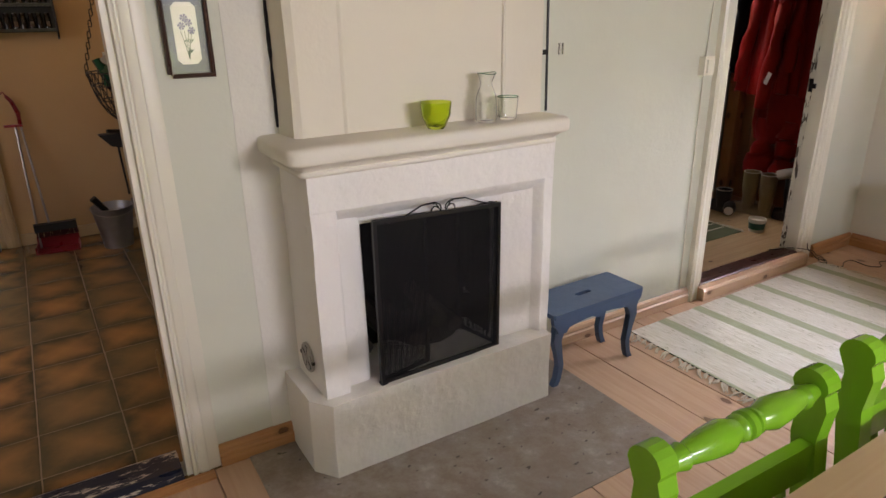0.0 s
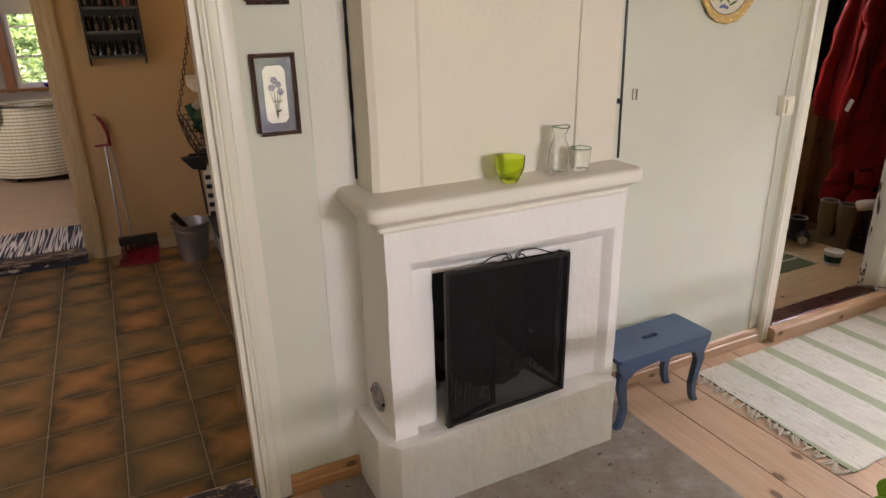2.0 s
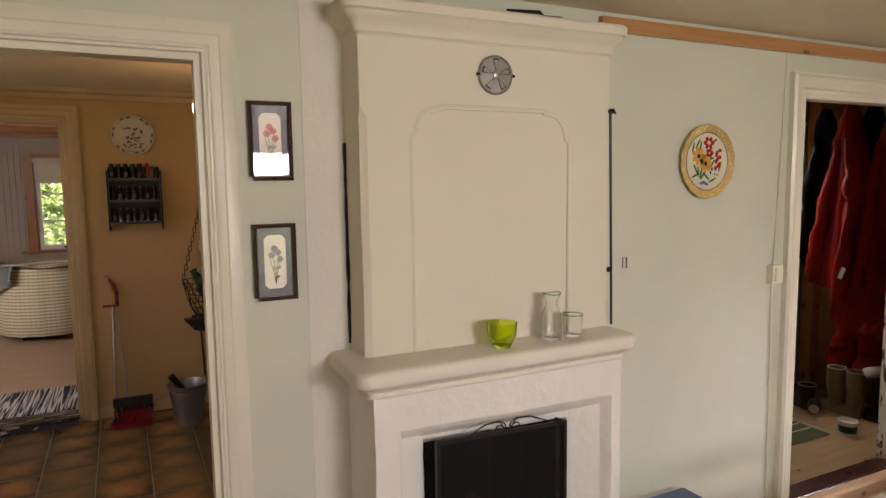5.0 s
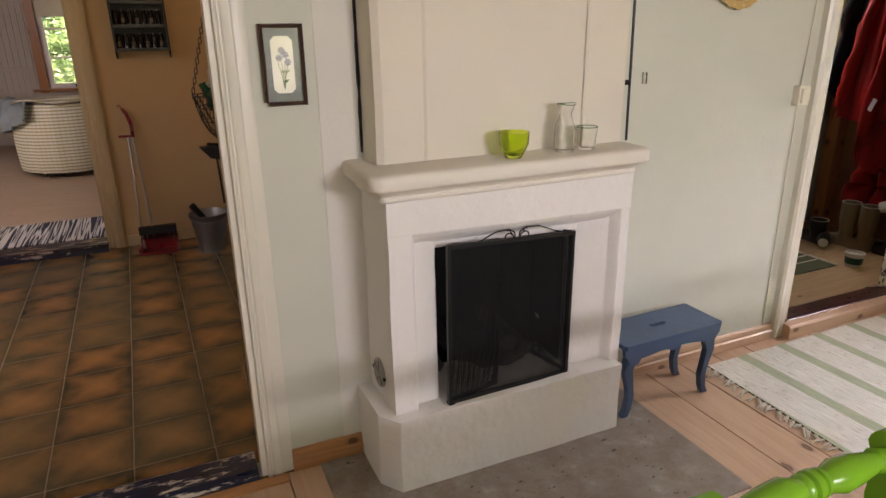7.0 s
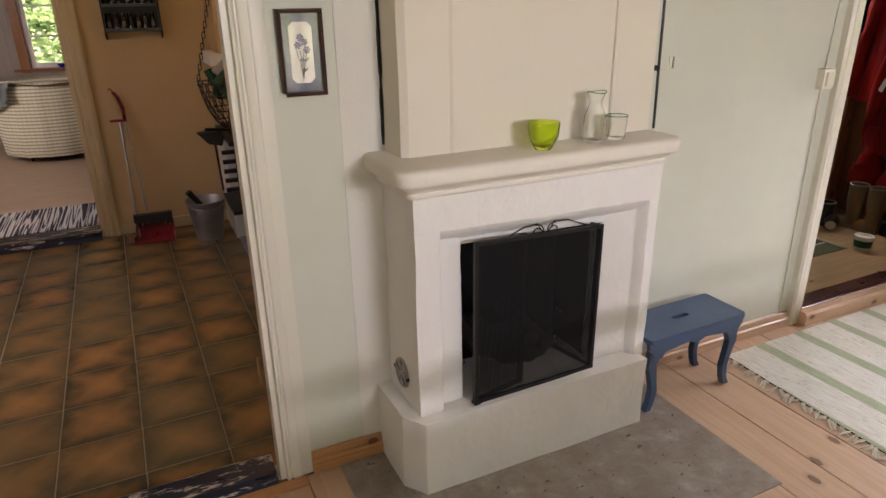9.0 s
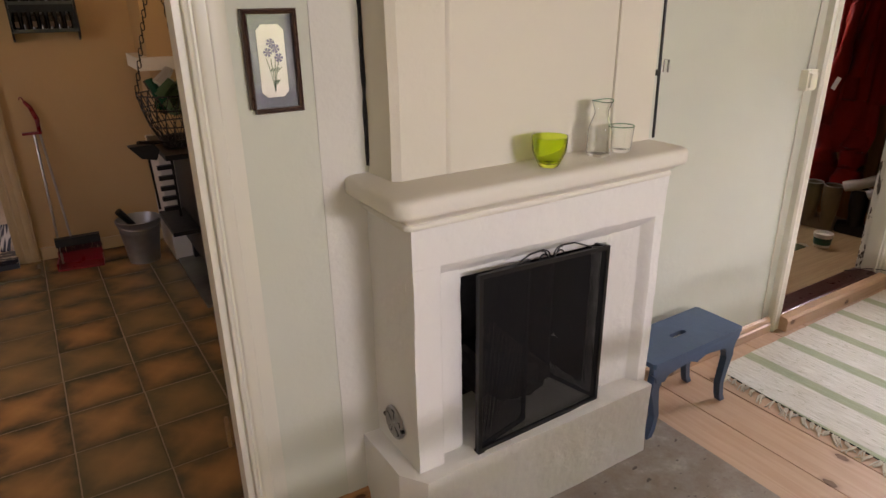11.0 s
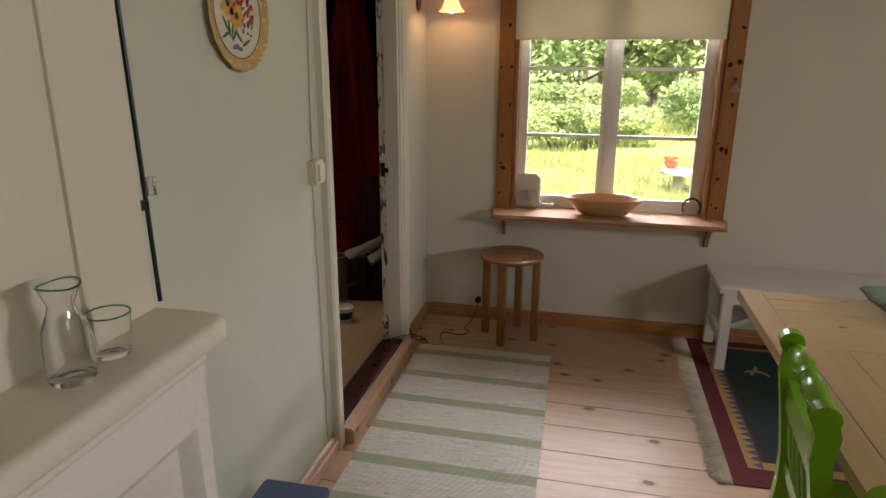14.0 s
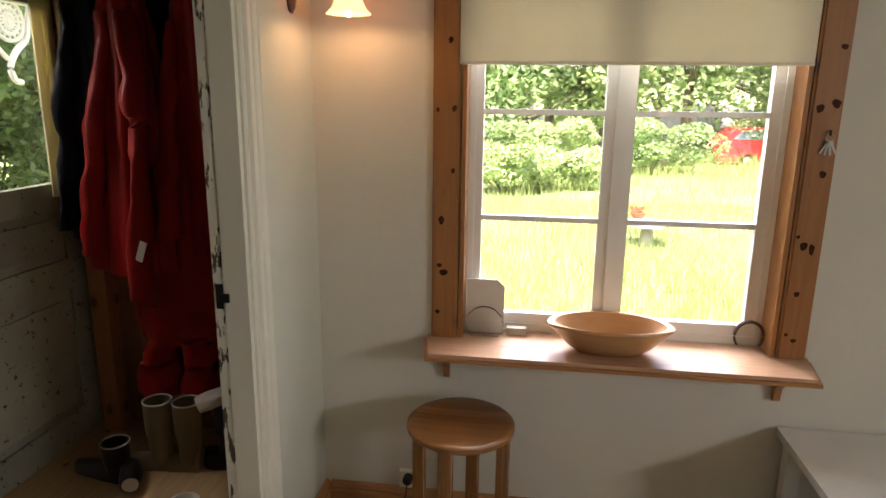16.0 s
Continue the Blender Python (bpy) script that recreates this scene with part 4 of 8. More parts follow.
# steel things on top of the chimney breast
tg = thing("metal_tongs", (1.45, 2.0, 2.094), "dark metal tongs lying on top of the chimney breast", "tongs")
bm = bmesh.new()
tube(bm, [(1.33, 1.96, 2.105), (1.45, 1.96, 2.112), (1.50, 2.0, 2.105)], 0.006, 6)
tube(bm, [(1.36, 1.99, 2.105), (1.55, 1.98, 2.108)], 0.005, 6)
part("tong_arms", bm, BLACK, tg)

# ---------- pictures on the wall ----------
def flower_picture(zb, petal, label):
    x0, x1, z0, z1 = 0.556, 0.680, zb, zb + 0.225
    pc = thing("flower_picture", (0.618, 2.099, z0), label, "picture", "small flower pictures")
    bm = bmesh.new()
    prof = [(0, 2.099), (0, 2.082), (0.003, 2.079), (0.006, 2.083), (0.009, 2.080), (0.0115, 2.085), (0.0115, 2.099)]
    moulding_path(bm, [(x0 + 0.0115, z0 + 0.0115), (x0 + 0.0115, z1 - 0.0115), (x1 - 0.0115, z1 - 0.0115), (x1 - 0.0115, z0 + 0.0115), (x0 + 0.0115, z0 + 0.0115)], [(a, b) for a, b in prof])
    part("picture_frame", bm, DARKFR, pc)
    part("mount", boxes((x0 + 0.008, x1 - 0.008, 2.094, 2.098, z0 + 0.008, z1 - 0.008)), MOUNT, pc, "grey mount")
    c = 0.012
    xa, xb, za, zc = x0 + 0.031, x1 - 0.031, z0 + 0.035, z1 - 0.033
    bm = bmesh.new()
    prism(bm, [(xa + c, za), (xb - c, za), (xb, za + c), (xb, zc - c), (xb - c, zc), (xa + c, zc), (xa, zc - c), (xa, za + c)], "y", 2.0925, 2.0935)
    part("sheet", bm, PAPER, pc, "ivory paper")
    bm = bmesh.new()
    cx = (xa + xb) / 2
    for s in (-0.014, -0.004, 0.006, 0.015):
        tube(bm, [(cx, 2.092, za + 0.012), (cx + s * 0.4, 2.0918, za + 0.05), (cx + s, 2.092, za + 0.085)], 0.0008, 4)
        for u in (0.3, 0.6):
            prism(bm, [(cx + s * u, za + 0.09 * u), (cx + s * u + 0.011, za + 0.09 * u + 0.012), (cx + s * u + 0.003, za + 0.09 * u + 0.008)], "y", 2.0915, 2.092)
    part("stem", bm, plain_cached("printed_leaf_green", (0.07, 0.10, 0.05)), pc)
    bm = bmesh.new()
    for fx, fz in ((-0.010, 0.098), (0.008, 0.106), (0.014, 0.086), (-0.002, 0.118)):
        for i in range(6):
            a = i * math.pi / 3 + fx * 50
            prism(bm, [(cx + fx, za + fz), (cx + fx + 0.010 * math.cos(a), za + fz + 0.010 * math.sin(a)), (cx + fx + 0.010 * math.cos(a + 0.7), za + fz + 0.010 * math.sin(a + 0.7))], "y", 2.0905, 2.0913)
    part("blossom", bm, petal, pc, "printed blossom")
    g = part("glass", boxes((x0 + 0.010, x1 - 0.010, 2.0875, 2.089, z0 + 0.010, z1 - 0.010)), PICGLASS, pc, "clear picture glass")
    g.visible_shadow = False


flower_picture(1.590, plain_cached("printed_rose", (0.40, 0.05, 0.05)), "small dark wood framed print of red flowers behind glass")
flower_picture(1.241, plain_cached("printed_violet", (0.10, 0.08, 0.14)), "small dark wood framed print of violet flowers behind glass")

# painted plate
def plate(loc, r, facing, rim, middle, label, scallop=0.0):
    x, y, z = loc
    pl = thing("wall_plate", loc, label, "plate")
    bm = bmesh.new()
    N = 72
    prof = [(1.0, 0.018), (0.985, 0.022), (0.80, 0.012), (0.76, 0.008), (0.0, 0.006)]
    rings = []
    for q, (t, h) in enumerate(prof[:-1]):
        ring = []
        for i in range(N):
            a = 2 * math.pi * i / N
            rr = r * t * (1 + (scallop * abs(math.sin(a * 9)) if q < 2 else 0))
            ring.append(bm.verts.new((x + rr * math.cos(a), y - h, z + rr * math.sin(a))))
        rings.append(ring)
    for a, b in zip(rings, rings[1:]):
        for i in range(N):
            f = bm.faces.new((a[i], a[(i + 1) % N], b[(i + 1) % N], b[i]))
    bm.faces.new(rings[-1])
    back = [bm.verts.new((x + (v.co.x - x) * 0.7, y - 0.001, z + (v.co.z - z) * 0.7)) for v in rings[0]]
    for i in range(N):
        bm.faces.new((rings[0][i], rings[0][(i + 1) % N], back[(i + 1) % N], back[i]))
    bm.faces.new(back)
    part("rim", bm, rim, pl, smooth=True)
    bm = bmesh.new()
    lathe(bm, [(r * 0.795, -0.0125), (r * 0.74, -0.0105), (r * 0.70, -0.0090), (0.001, -0.0088)], loc, 48, "y", cap=False)
    part("well", bm, middle, pl, smooth=True)
    return pl


def dab(pl, name, x, y, z, pts, material, label=""):
    for p in pts:
        bm = bmesh.new()
        prism(bm, [(x + a, z + b) for a, b in p], "y", y - 0.0006, y)
        part(name, bm, material, pl, label)


def blob(cx, cz, rx, rz, rot=0.0, n=8):
    return [(cx + rx * math.cos(a) * math.cos(rot) - rz * math.sin(a) * math.sin(rot), cz + rx * math.cos(a) * math.sin(rot) + rz * math.sin(a) * math.cos(rot)) for a in [2 * math.pi * i / n for i in range(n)]]


YEL = plain("yellow_glazed_earthenware", (0.70, 0.47, 0.17), 0.2, 0.25, 14, 0.5, 60, wear=(0.74, 0.62, 0.38), wear_at=0.55)
CRM = plain("cream_glazed_earthenware", (0.66, 0.62, 0.48), 0.15, 0.06, 10, 0.1)
R_ = plain("red_glaze", (0.45, 0.02, 0.015), 0.2)
O_ = plain("orange_glaze", (0.70, 0.33, 0.03), 0.2)
G_ = plain("green_glaze", (0.05, 0.12, 0.04), 0.2)
B_ = plain("dark_blue_glaze", (0.03, 0.03, 0.06), 0.2)
p1 = plate((2.348, 2.099, 1.649), 0.146, "y", YEL, CRM, "yellow scalloped earthenware plate painted with red and orange flowers", 0.03)
yy = 2.0898
bm = bmesh.new()
for i in range(48):
    a0, a1 = 2 * math.pi * i / 48, 2 * math.pi * (i + 1) / 48
    q0, q1 = 0.1165, 0.1140
    prism(bm, [(2.348 + q0 * math.cos(a0), 1.649 + q0 * math.sin(a0)), (2.348 + q0 * math.cos(a1), 1.649 + q0 * math.sin(a1)), (2.348 + q1 * math.cos(a1), 1.649 + q1 * math.sin(a1)), (2.348 + q1 * math.cos(a0), 1.649 + q1 * math.sin(a0))], "y", 2.0862, 2.0870)
part("painted_ring", bm, B_, p1, "dark painted ring")
reds = [blob(0.01 + 0.02 * math.cos(i * 1.05), 0.075 + 0.016 * math.sin(i * 1.05), 0.011, 0.009, i) for i in range(6)] + [blob(0.015 + 0.013 * math.cos(i * 1.3), 0.035 + 0.012 * math.sin(i * 1.3), 0.010, 0.008, i) for i in range(5)] + [blob(0.062 + 0.012 * math.cos(i * 2), 0.045 - i * 0.009, 0.010, 0.008, i) for i in range(9)]
dab(p1, "red_blossom", 2.348, yy, 1.649, reds, R_, "painted red blossoms")
org = [blob(-0.045 + 0.024 * math.cos(i * 0.9), 0.022 + 0.024 * math.sin(i * 0.9), 0.014, 0.010, i * 0.9) for i in range(7)] + [blob(-0.005 + 0.022 * math.cos(i * 0.9), -0.008 + 0.022 * math.sin(i * 0.9), 0.014, 0.010, i * 0.9) for i in range(7)]
dab(p1, "orange_blossom", 2.348, yy + 0.0001, 1.649, org, O_, "painted orange blossoms")
dab(p1, "dark_spot", 2.348, yy - 0.0006, 1.649, [blob(-0.045, 0.022, 0.010, 0.010), blob(-0.005, -0.008, 0.009, 0.010), blob(0.03, -0.03, 0.005, 0.008), blob(0.05, -0.028, 0.004, 0.007), blob(0.045, -0.05, 0.005, 0.004), blob(0.06, -0.055, 0.005, 0.004), blob(0.022, -0.045, 0.004, 0.008)], B_, "painted dark seeds")
lv = [blob(x, z, 0.024, 0.0045, r) for x, z, r in ((-0.06, -0.03, 2.1), (-0.045, -0.04, 1.7), (-0.03, -0.045, 1.3), (-0.06, -0.055, 0.4), (-0.02, -0.055, 0.9), (0.0, -0.06, 2.4), (0.02, 0.01, 0.3), (0.015, 0.0, 2.5), (0.03, -0.01, 0.9), (-0.05, 0.07, 1.0), (-0.035, 0.06, 1.4), (0.045, 0.085, 0.5), (0.035, -0.075, 0.4), (-0.075, 0.055, 1.4), (0.075, -0.02, 1.2))]
dab(p1, "painted_leaf", 2.348, yy + 0.0002, 1.649, lv, G_, "painted green leaves")
dab(p1, "blue_dab", 2.348, yy + 0.0001, 1.649, [blob(-0.02, -0.085, 0.018, 0.007, 0.2), blob(0.0, -0.09, 0.015, 0.006, -0.2)], plain_cached("blue_glaze", (0.15, 0.18, 0.35), 0.2), "painted blue flowers")

# ---------- glass on the mantel ----------
gb = thing("glass_bowl", (1.258, 1.880, 1.066), "lime green glass bowl on the white mantel", "bowl")
bm = bmesh.new()
lathe(bm, [(0.001, 0.004), (0.024, 0.004), (0.030, 0.012), (0.045, 0.045), (0.0475, 0.080), (0.0475, 0.0835), (0.0450, 0.0835), (0.0445, 0.078), (0.041, 0.046), (0.026, 0.018), (0.001, 0.014)], (1.258, 1.880, 1.063), 48, cap=False)
part("bowl", bm, LIME, gb, smooth=True)
cf = thing("glass_carafe", (1.457, 1.900, 1.066), "clear glass carafe with a pinched neck and green rim", "carafe")
bm = bmesh.new()
lathe(bm, [(0.001, 0.003), (0.031, 0.003), (0.034, 0.010), (0.034, 0.060), (0.032, 0.085), (0.020, 0.115), (0.0185, 0.125), (0.028, 0.153), (0.0262, 0.153), (0.0168, 0.125), (0.0182, 0.115), (0.030, 0.085), (0.032, 0.060), (0.032, 0.012), (0.001, 0.008)], (1.457, 1.900, 1.063), 40, cap=False)
for v in bm.verts:
    if v.co.z > 1.20 and v.co.x > 1.457:
        v.co.x += (v.co.z - 1.20) * 0.12
part("carafe_body", bm, GLASS, cf, smooth=True)
bm = bmesh.new()
tube(bm, [(1.457 + 0.028 * math.cos(a) + (0.003 if math.cos(a) > 0 else 0), 1.900 + 0.028 * math.sin(a), 1.2165 + 0.002 * math.cos(a * 2)) for a in [2 * math.pi * i / 32 for i in range(33)]], 0.0014, 6)
part("carafe_rim", bm, RIMG, cf, "green glass rim", smooth=True)
tb = thing("glass_tumbler", (1.545, 1.902, 1.066), "clear glass tumbler with a green rim", "tumbler")
bm = bmesh.new()
lathe(bm, [(0.001, 0.003), (0.026, 0.003), (0.029, 0.009), (0.034, 0.075), (0.0325, 0.075), (0.0275, 0.012), (0.001, 0.009)], (1.545, 1.902, 1.063), 40, cap=False)
part("tumbler_body", bm, GLASS, tb, smooth=True)
bm = bmesh.new()
tube(bm, [(1.545 + 0.0335 * math.cos(a), 1.902 + 0.0335 * math.sin(a), 1.1385) for a in [2 * math.pi * i / 32 for i in range(33)]], 0.0015, 6)
part("tumbler_rim", bm, RIMG, tb, "green glass rim", smooth=True)

# ---------- blue footstool ----------
def footstool():
    st = thing("footstool", (0, 0, 0), "blue painted wooden footstool with hand slot and worn edges", "footstool")
    lx, ly, h = 0.49, 0.205, 0.320
    bm = bmesh.new()
    N = 12
    ox, oy = lx / 2, ly / 2
    c = 0.008
    outer = [(-ox + c, -oy), (ox - c, -oy), (ox, -oy + c), (ox, oy - c), (ox - c, oy), (-ox + c, oy), (-ox, oy - c), (-ox, -oy + c)]
    slot = []
    for i in range(N):
        a = 2 * math.pi * i / N
        s = 1 if math.cos(a) > 0 else -1
        slot.append((s * 0.028 + 0.013 * math.cos(a), 0.012 * math.sin(a)))
    for z in (h - 0.018, h):
        ov = [bm.verts.new((x, y, z)) for x, y in outer]
        sv = [bm.verts.new((x, y, z)) for x, y in slot]
        es = [bm.edges.new((ov[i], ov[(i + 1) % 8])) for i in range(8)] + [bm.edges.new((sv[i], sv[(i + 1) % N])) for i in range(N)]
        bmesh.ops.triangle_fill(bm, edges=es, use_beauty=True)
        if z < h:
            lo, slo = ov, sv
    for i in range(8):
        bm.faces.new((lo[i], lo[(i + 1) % 8], ov[(i + 1) % 8], ov[i]))
    for i in range(N):
        bm.faces.new((slo[i], slo[(i + 1) % N], sv[(i + 1) % N], sv[i]))
    part("seat", bm, BLUE, st)
    # aprons
    for y in (-oy + 0.006, oy - 0.024):
        pts = [(-ox + 0.002, h - 0.020), (-ox + 0.006, h - 0.045), (-ox + 0.020, h - 0.060), (-ox + 0.028, h - 0.085), (-ox + 0.07, h - 0.090), (-ox + 0.085, h - 0.070), (-ox + 0.105, h - 0.066)]
        pts += [(-0.075, h - 0.058), (-0.04, h - 0.056), (0.0, h - 0.072)]
        pts = pts + [(-x, z) for x, z in pts[-2::-1]]
        bm = bmesh.new()
        prism(bm, pts[::-1], "y", y, y + 0.018)
        part("apron", bm, BLUE, st, bevel=0.002)
    # legs
    for sx in (-1, 1):
        for sy in (-1, 1):
            path = [(0.0, h - 0.020, 0.030), (0.004, h - 0.075, 0.034), (0.018, h - 0.12, 0.026), (0.006, h - 0.18, 0.018), (-0.004, h - 0.235, 0.016), (0.006, 0.030, 0.015), (0.020, 0.0, 0.017)]
            bm = bmesh.new()
            fr, bk = [], []
            for off, z, w in path:
                fr.append((sx * (ox - 0.058 + off + w), z))
                bk.append((sx * (ox - 0.058 + off - w * 0.55), z))
            y0 = sy * (oy - 0.026)
            prism(bm, fr + bk[::-1], "y", y0 - 0.013, y0 + 0.013)
            part("leg", bm, BLUE, st, bevel=0.003)
    return st


st = footstool()
st.matrix_world = pose(1.972, 1.937, 0.003, 0, 0, 1)

# ---------- round stool ----------
def round_stool():
    st = thing("round_stool", (0, 0, 0), "honey-coloured birch stool with a round seat and four square legs", "stool")
    h, r = 0.498, 0.178
    bm = bmesh.new()
    lathe(bm, [(0.001, h - 0.022), (r - 0.006, h - 0.022), (r, h - 0.016), (r, h - 0.004), (r - 0.004, h), (r - 0.02, h + 0.001), (0.09, h - 0.002), (0.001, h - 0.004)], (0, 0, 0), 56, cap=False)
    part("seat", bm, STOOLTOP, st, smooth=True)
    for i in range(4):
        a = math.pi / 2 * i - 0.206
        bm = boxes((0.128, 0.166, -0.021, 0.021, 0.0, h - 0.022))
        bmesh.ops.rotate(bm, cent=(0, 0, 0), matrix=Matrix.Rotation(a, 3, "Z"), verts=bm.verts)
        part("leg", bm, STOOLW, st, bevel=0.004, segs=2)
        bm = boxes((0.03, 0.130, -0.017, 0.017, h - 0.045, h - 0.0225))
        bmesh.ops.rotate(bm, cent=(0, 0, 0), matrix=Matrix.Rotation(a, 3, "Z"), verts=bm.verts)
        part("rail", bm, STOOLW, st, bevel=0.003)
    return st


rs = round_stool()
rs.matrix_world = pose(4.145, 1.545, 0.0, 0, 0, 0)

# ---------- east window ----------
YL, YR = 1.585, 0.52
bm = boxes((4.369, 4.385, 1.590, 1.682, 0.705, 2.10), (4.363, 4.3692, 1.598, 1.674, 0.705, 2.10))
part_l = structure("trim_window_casing_a", bm, PINE_V, "knotty varnished pine window casing", bevel=0.003)
bm = boxes((4.369, 4.385, 0.424, 0.516, 0.705, 2.10), (4.363, 4.3692, 0.432, 0.508, 0.705, 2.10))
structure("trim_window_casing_b", bm, PINE_V, "knotty varnished pine window casing", bevel=0.003)
KNOT = plain("dark_pine_knot", (0.075, 0.024, 0.008), 0.6, 0.5, 60, 0)
KNOT.node_tree.nodes["Principled BSDF"].inputs["Specular IOR Level"].default_value = 0.1
for ky, kz, ka, kb in ((1.668, 1.86, 0.016, 0.012), (1.612, 1.30, 0.009, 0.011), (1.660, 0.80, 0.010, 0.009), (0.455, 1.32, 0.012, 0.016), (0.480, 0.93, 0.010, 0.013), (0.446, 1.70, 0.013, 0.011), (1.665, 1.50, 0.007, 0.009), (1.610, 1.505, 0.010, 0.013), (1.650, 1.13, 0.013, 0.016), (1.640, 0.945, 0.020, 0.012), (1.655, 0.97, 0.012, 0.008), (1.625, 1.72, 0.010, 0.012), (0.445, 1.535, 0.016, 0.018), (0.490, 1.52, 0.014, 0.018), (0.480, 1.09, 0.014, 0.020), (0.455, 1.08, 0.010, 0.026), (0.500, 1.12, 0.007, 0.008), (0.470, 0.77, 0.011, 0.010), (0.495, 0.79, 0.007, 0.008), (0.450, 1.86, 0.012, 0.015)):
    bm = bmesh.new()
    prism(bm, [(ky + 0.8 * ka * (1 + 0.15 * math.sin(3 * q)) * math.cos(q), kz + 0.8 * kb * (1 + 0.2 * math.cos(2 * q + ky * 40)) * math.sin(q)) for q in [math.pi * i / 8 for i in range(16)]], "x", 4.3622, 4.3650)
    structure("trim_knot", bm, KNOT)
structure("trim_window_casing_top", boxes((4.369, 4.385, 0.516, 1.590, 1.985, 2.07)), PINE_TRIM_Y, bevel=0.003)
structure("trim_window_reveal", boxes((4.3695, 4.50, 1.570, 1.5845, 0.7055, 1.98), (4.3695, 4.50, 0.5205, 0.535, 0.7055, 1.98), (4.3695, 4.50, 0.535, 1.57, 1.966, 1.9795)), PINE_V, bevel=0.001)


def window(name, x, yl, yr, zb, zt, sign, bars, glass_t=0.003):
    """A two-leaved casement in a wall along y at x."""
    w = thing(name, (x, (yl + yr) / 2, zb), "white painted two-leaved casement window with small panes", "window")
    w["kind"] = "structure"
    d0, d1 = x, x + 0.045
    part("window_frame", boxes((d0, d1, yr, yr + 0.022, zb, zt), (d0, d1, yl - 0.022, yl, zb, zt), (d0, d1, yr + 0.022, yl - 0.022, zb, zb + 0.03), (d0, d1, yr + 0.022, yl - 0.022, zt - 0.03, zt)), SASH, w, bevel=0.002)
    mid = (yl + yr) / 2 + 0.007
    part("mullion", boxes((d0 - 0.006, d1, mid - 0.019, mid + 0.019, zb + 0.03, zt - 0.03)), SASH, w, bevel=0.004)
    for a, b in ((mid + 0.019, yl - 0.022), (yr + 0.022, mid - 0.019)):
        st = 0.036 if a < mid else 0.036
        s = 0.036
        sash = part("sash", boxes((d0 + 0.005, d1 - 0.003, a, a + s, zb + 0.03, zt - 0.03), (d0 + 0.005, d1 - 0.003, b - 0.026, b, zb + 0.03, zt - 0.03), (d0 + 0.005, d1 - 0.003, a + s, b - 0.026, zb + 0.03, zb + 0.068), (d0 + 0.005, d1 - 0.003, a + s, b - 0.026, zt - 0.065, zt - 0.03)), SASH, w, bevel=0.003)
        zs = [zb + 0.068, *bars, zt - 0.065]
        for z in bars:
            part("glazing_bar", boxes((d0 + 0.008, d1 - 0.006, a + s, b - 0.026, z - 0.009, z + 0.009)), SASH, sash, bevel=0.003)
        for z0, z1 in zip(zs, zs[1:]):
            g = part("pane", boxes((d0 + 0.02, d0 + 0.02 + glass_t, a + s - 0.002, b - 0.024, z0 - 0.002, z1 + 0.002)), CLEAR, sash, "clear window pane")
            g.visible_shadow = False
    return w


window("window_1", 4.470, 1.570, 0.535, 0.706, 1.966, 1, (1.125, 1.495))
# blind
bl = thing("roller_blind", (4.375, 1.05, 1.65), "cream roller blind pulled a third of the way down", "blind")
bm = bmesh.new()
box(bm, 4.3585, 4.3605, 0.525, 1.594, 1.650, 2.05)
part("cloth", bm, BLINDM, bl)
bm = bmesh.new()
tube(bm, [(4.3595, 0.525, 1.649), (4.3595, 1.594, 1.649)], 0.005, 8)
part("hem_bar", bm, BLINDM, bl, smooth=True)
# shelf
sh = thing("window_shelf", (4.30, 1.055, 0.70), "pale pine window shelf with moulded front edge on wooden brackets", "shelf")
bm = bmesh.new()
prism(bm, [(4.205, 1.665), (4.385, 1.700), (4.385, 1.570), (4.470, 1.570), (4.470, 0.535), (4.385, 0.535), (4.385, 0.410), (4.205, 0.445)], "z", 0.692, 0.7045)
part("board", bm, SHELF, sh, bevel=0.002)
bm = bmesh.new()
prism(bm, [(4.195, 1.678), (4.384, 1.712), (4.384, 0.398), (4.195, 0.432)], "z", 0.680, 0.6915)
part("edge_moulding", bm, PINE_TRIM_Y, sh, bevel=0.003)
for y in (1.625, 0.495):
    bm = bmesh.new()
    prism(bm, [(4.384, 0.679), (4.384, 0.560), (4.374, 0.545), (4.362, 0.555), (4.355, 0.600), (4.30, 0.650), (4.262, 0.660), (4.258, 0.679)], "y", y - 0.011, y + 0.011)
    part("bracket", bm, PINE_V, sh, bevel=0.002)

# carved trough on the shelf
wb = thing("wooden_bowl", (4.330, 1.065, 0.705), "pale carved wooden dough bowl with two handles, on the window shelf", "bowl")
bm = bmesh.new()
N = 48
def ringpts(rx, ry, z, flat=0.0):
    out = []
    for i in range(N):
        a = 2 * math.pi * i / N
        dz = flat * abs(math.sin(a)) ** 6
        out.append(bm.verts.new((4.330 + rx * 1.1 * math.cos(a), 1.065 + ry * 1.12 * math.sin(a), 0.7055 + (z + dz - 0.7055) * 1.08)))
    return out
rr = [ringpts(0.045, 0.095, 0.7055), ringpts(0.068, 0.125, 0.725), ringpts(0.098, 0.165, 0.770), ringpts(0.108, 0.187, 0.795, -0.006), ringpts(0.104, 0.188, 0.803, -0.010), ringpts(0.096, 0.165, 0.800, -0.004), ringpts(0.080, 0.140, 0.765), ringpts(0.045, 0.09, 0.722)]
for a, b in zip(rr, rr[1:]):
    for i in range(N):
        bm.faces.new((a[i], a[(i + 1) % N], b[(i + 1) % N], b[i]))
bm.faces.new(rr[0])
bm.faces.new(rr[-1])
part("trough", bm, BOWLW, wb, smooth=True)

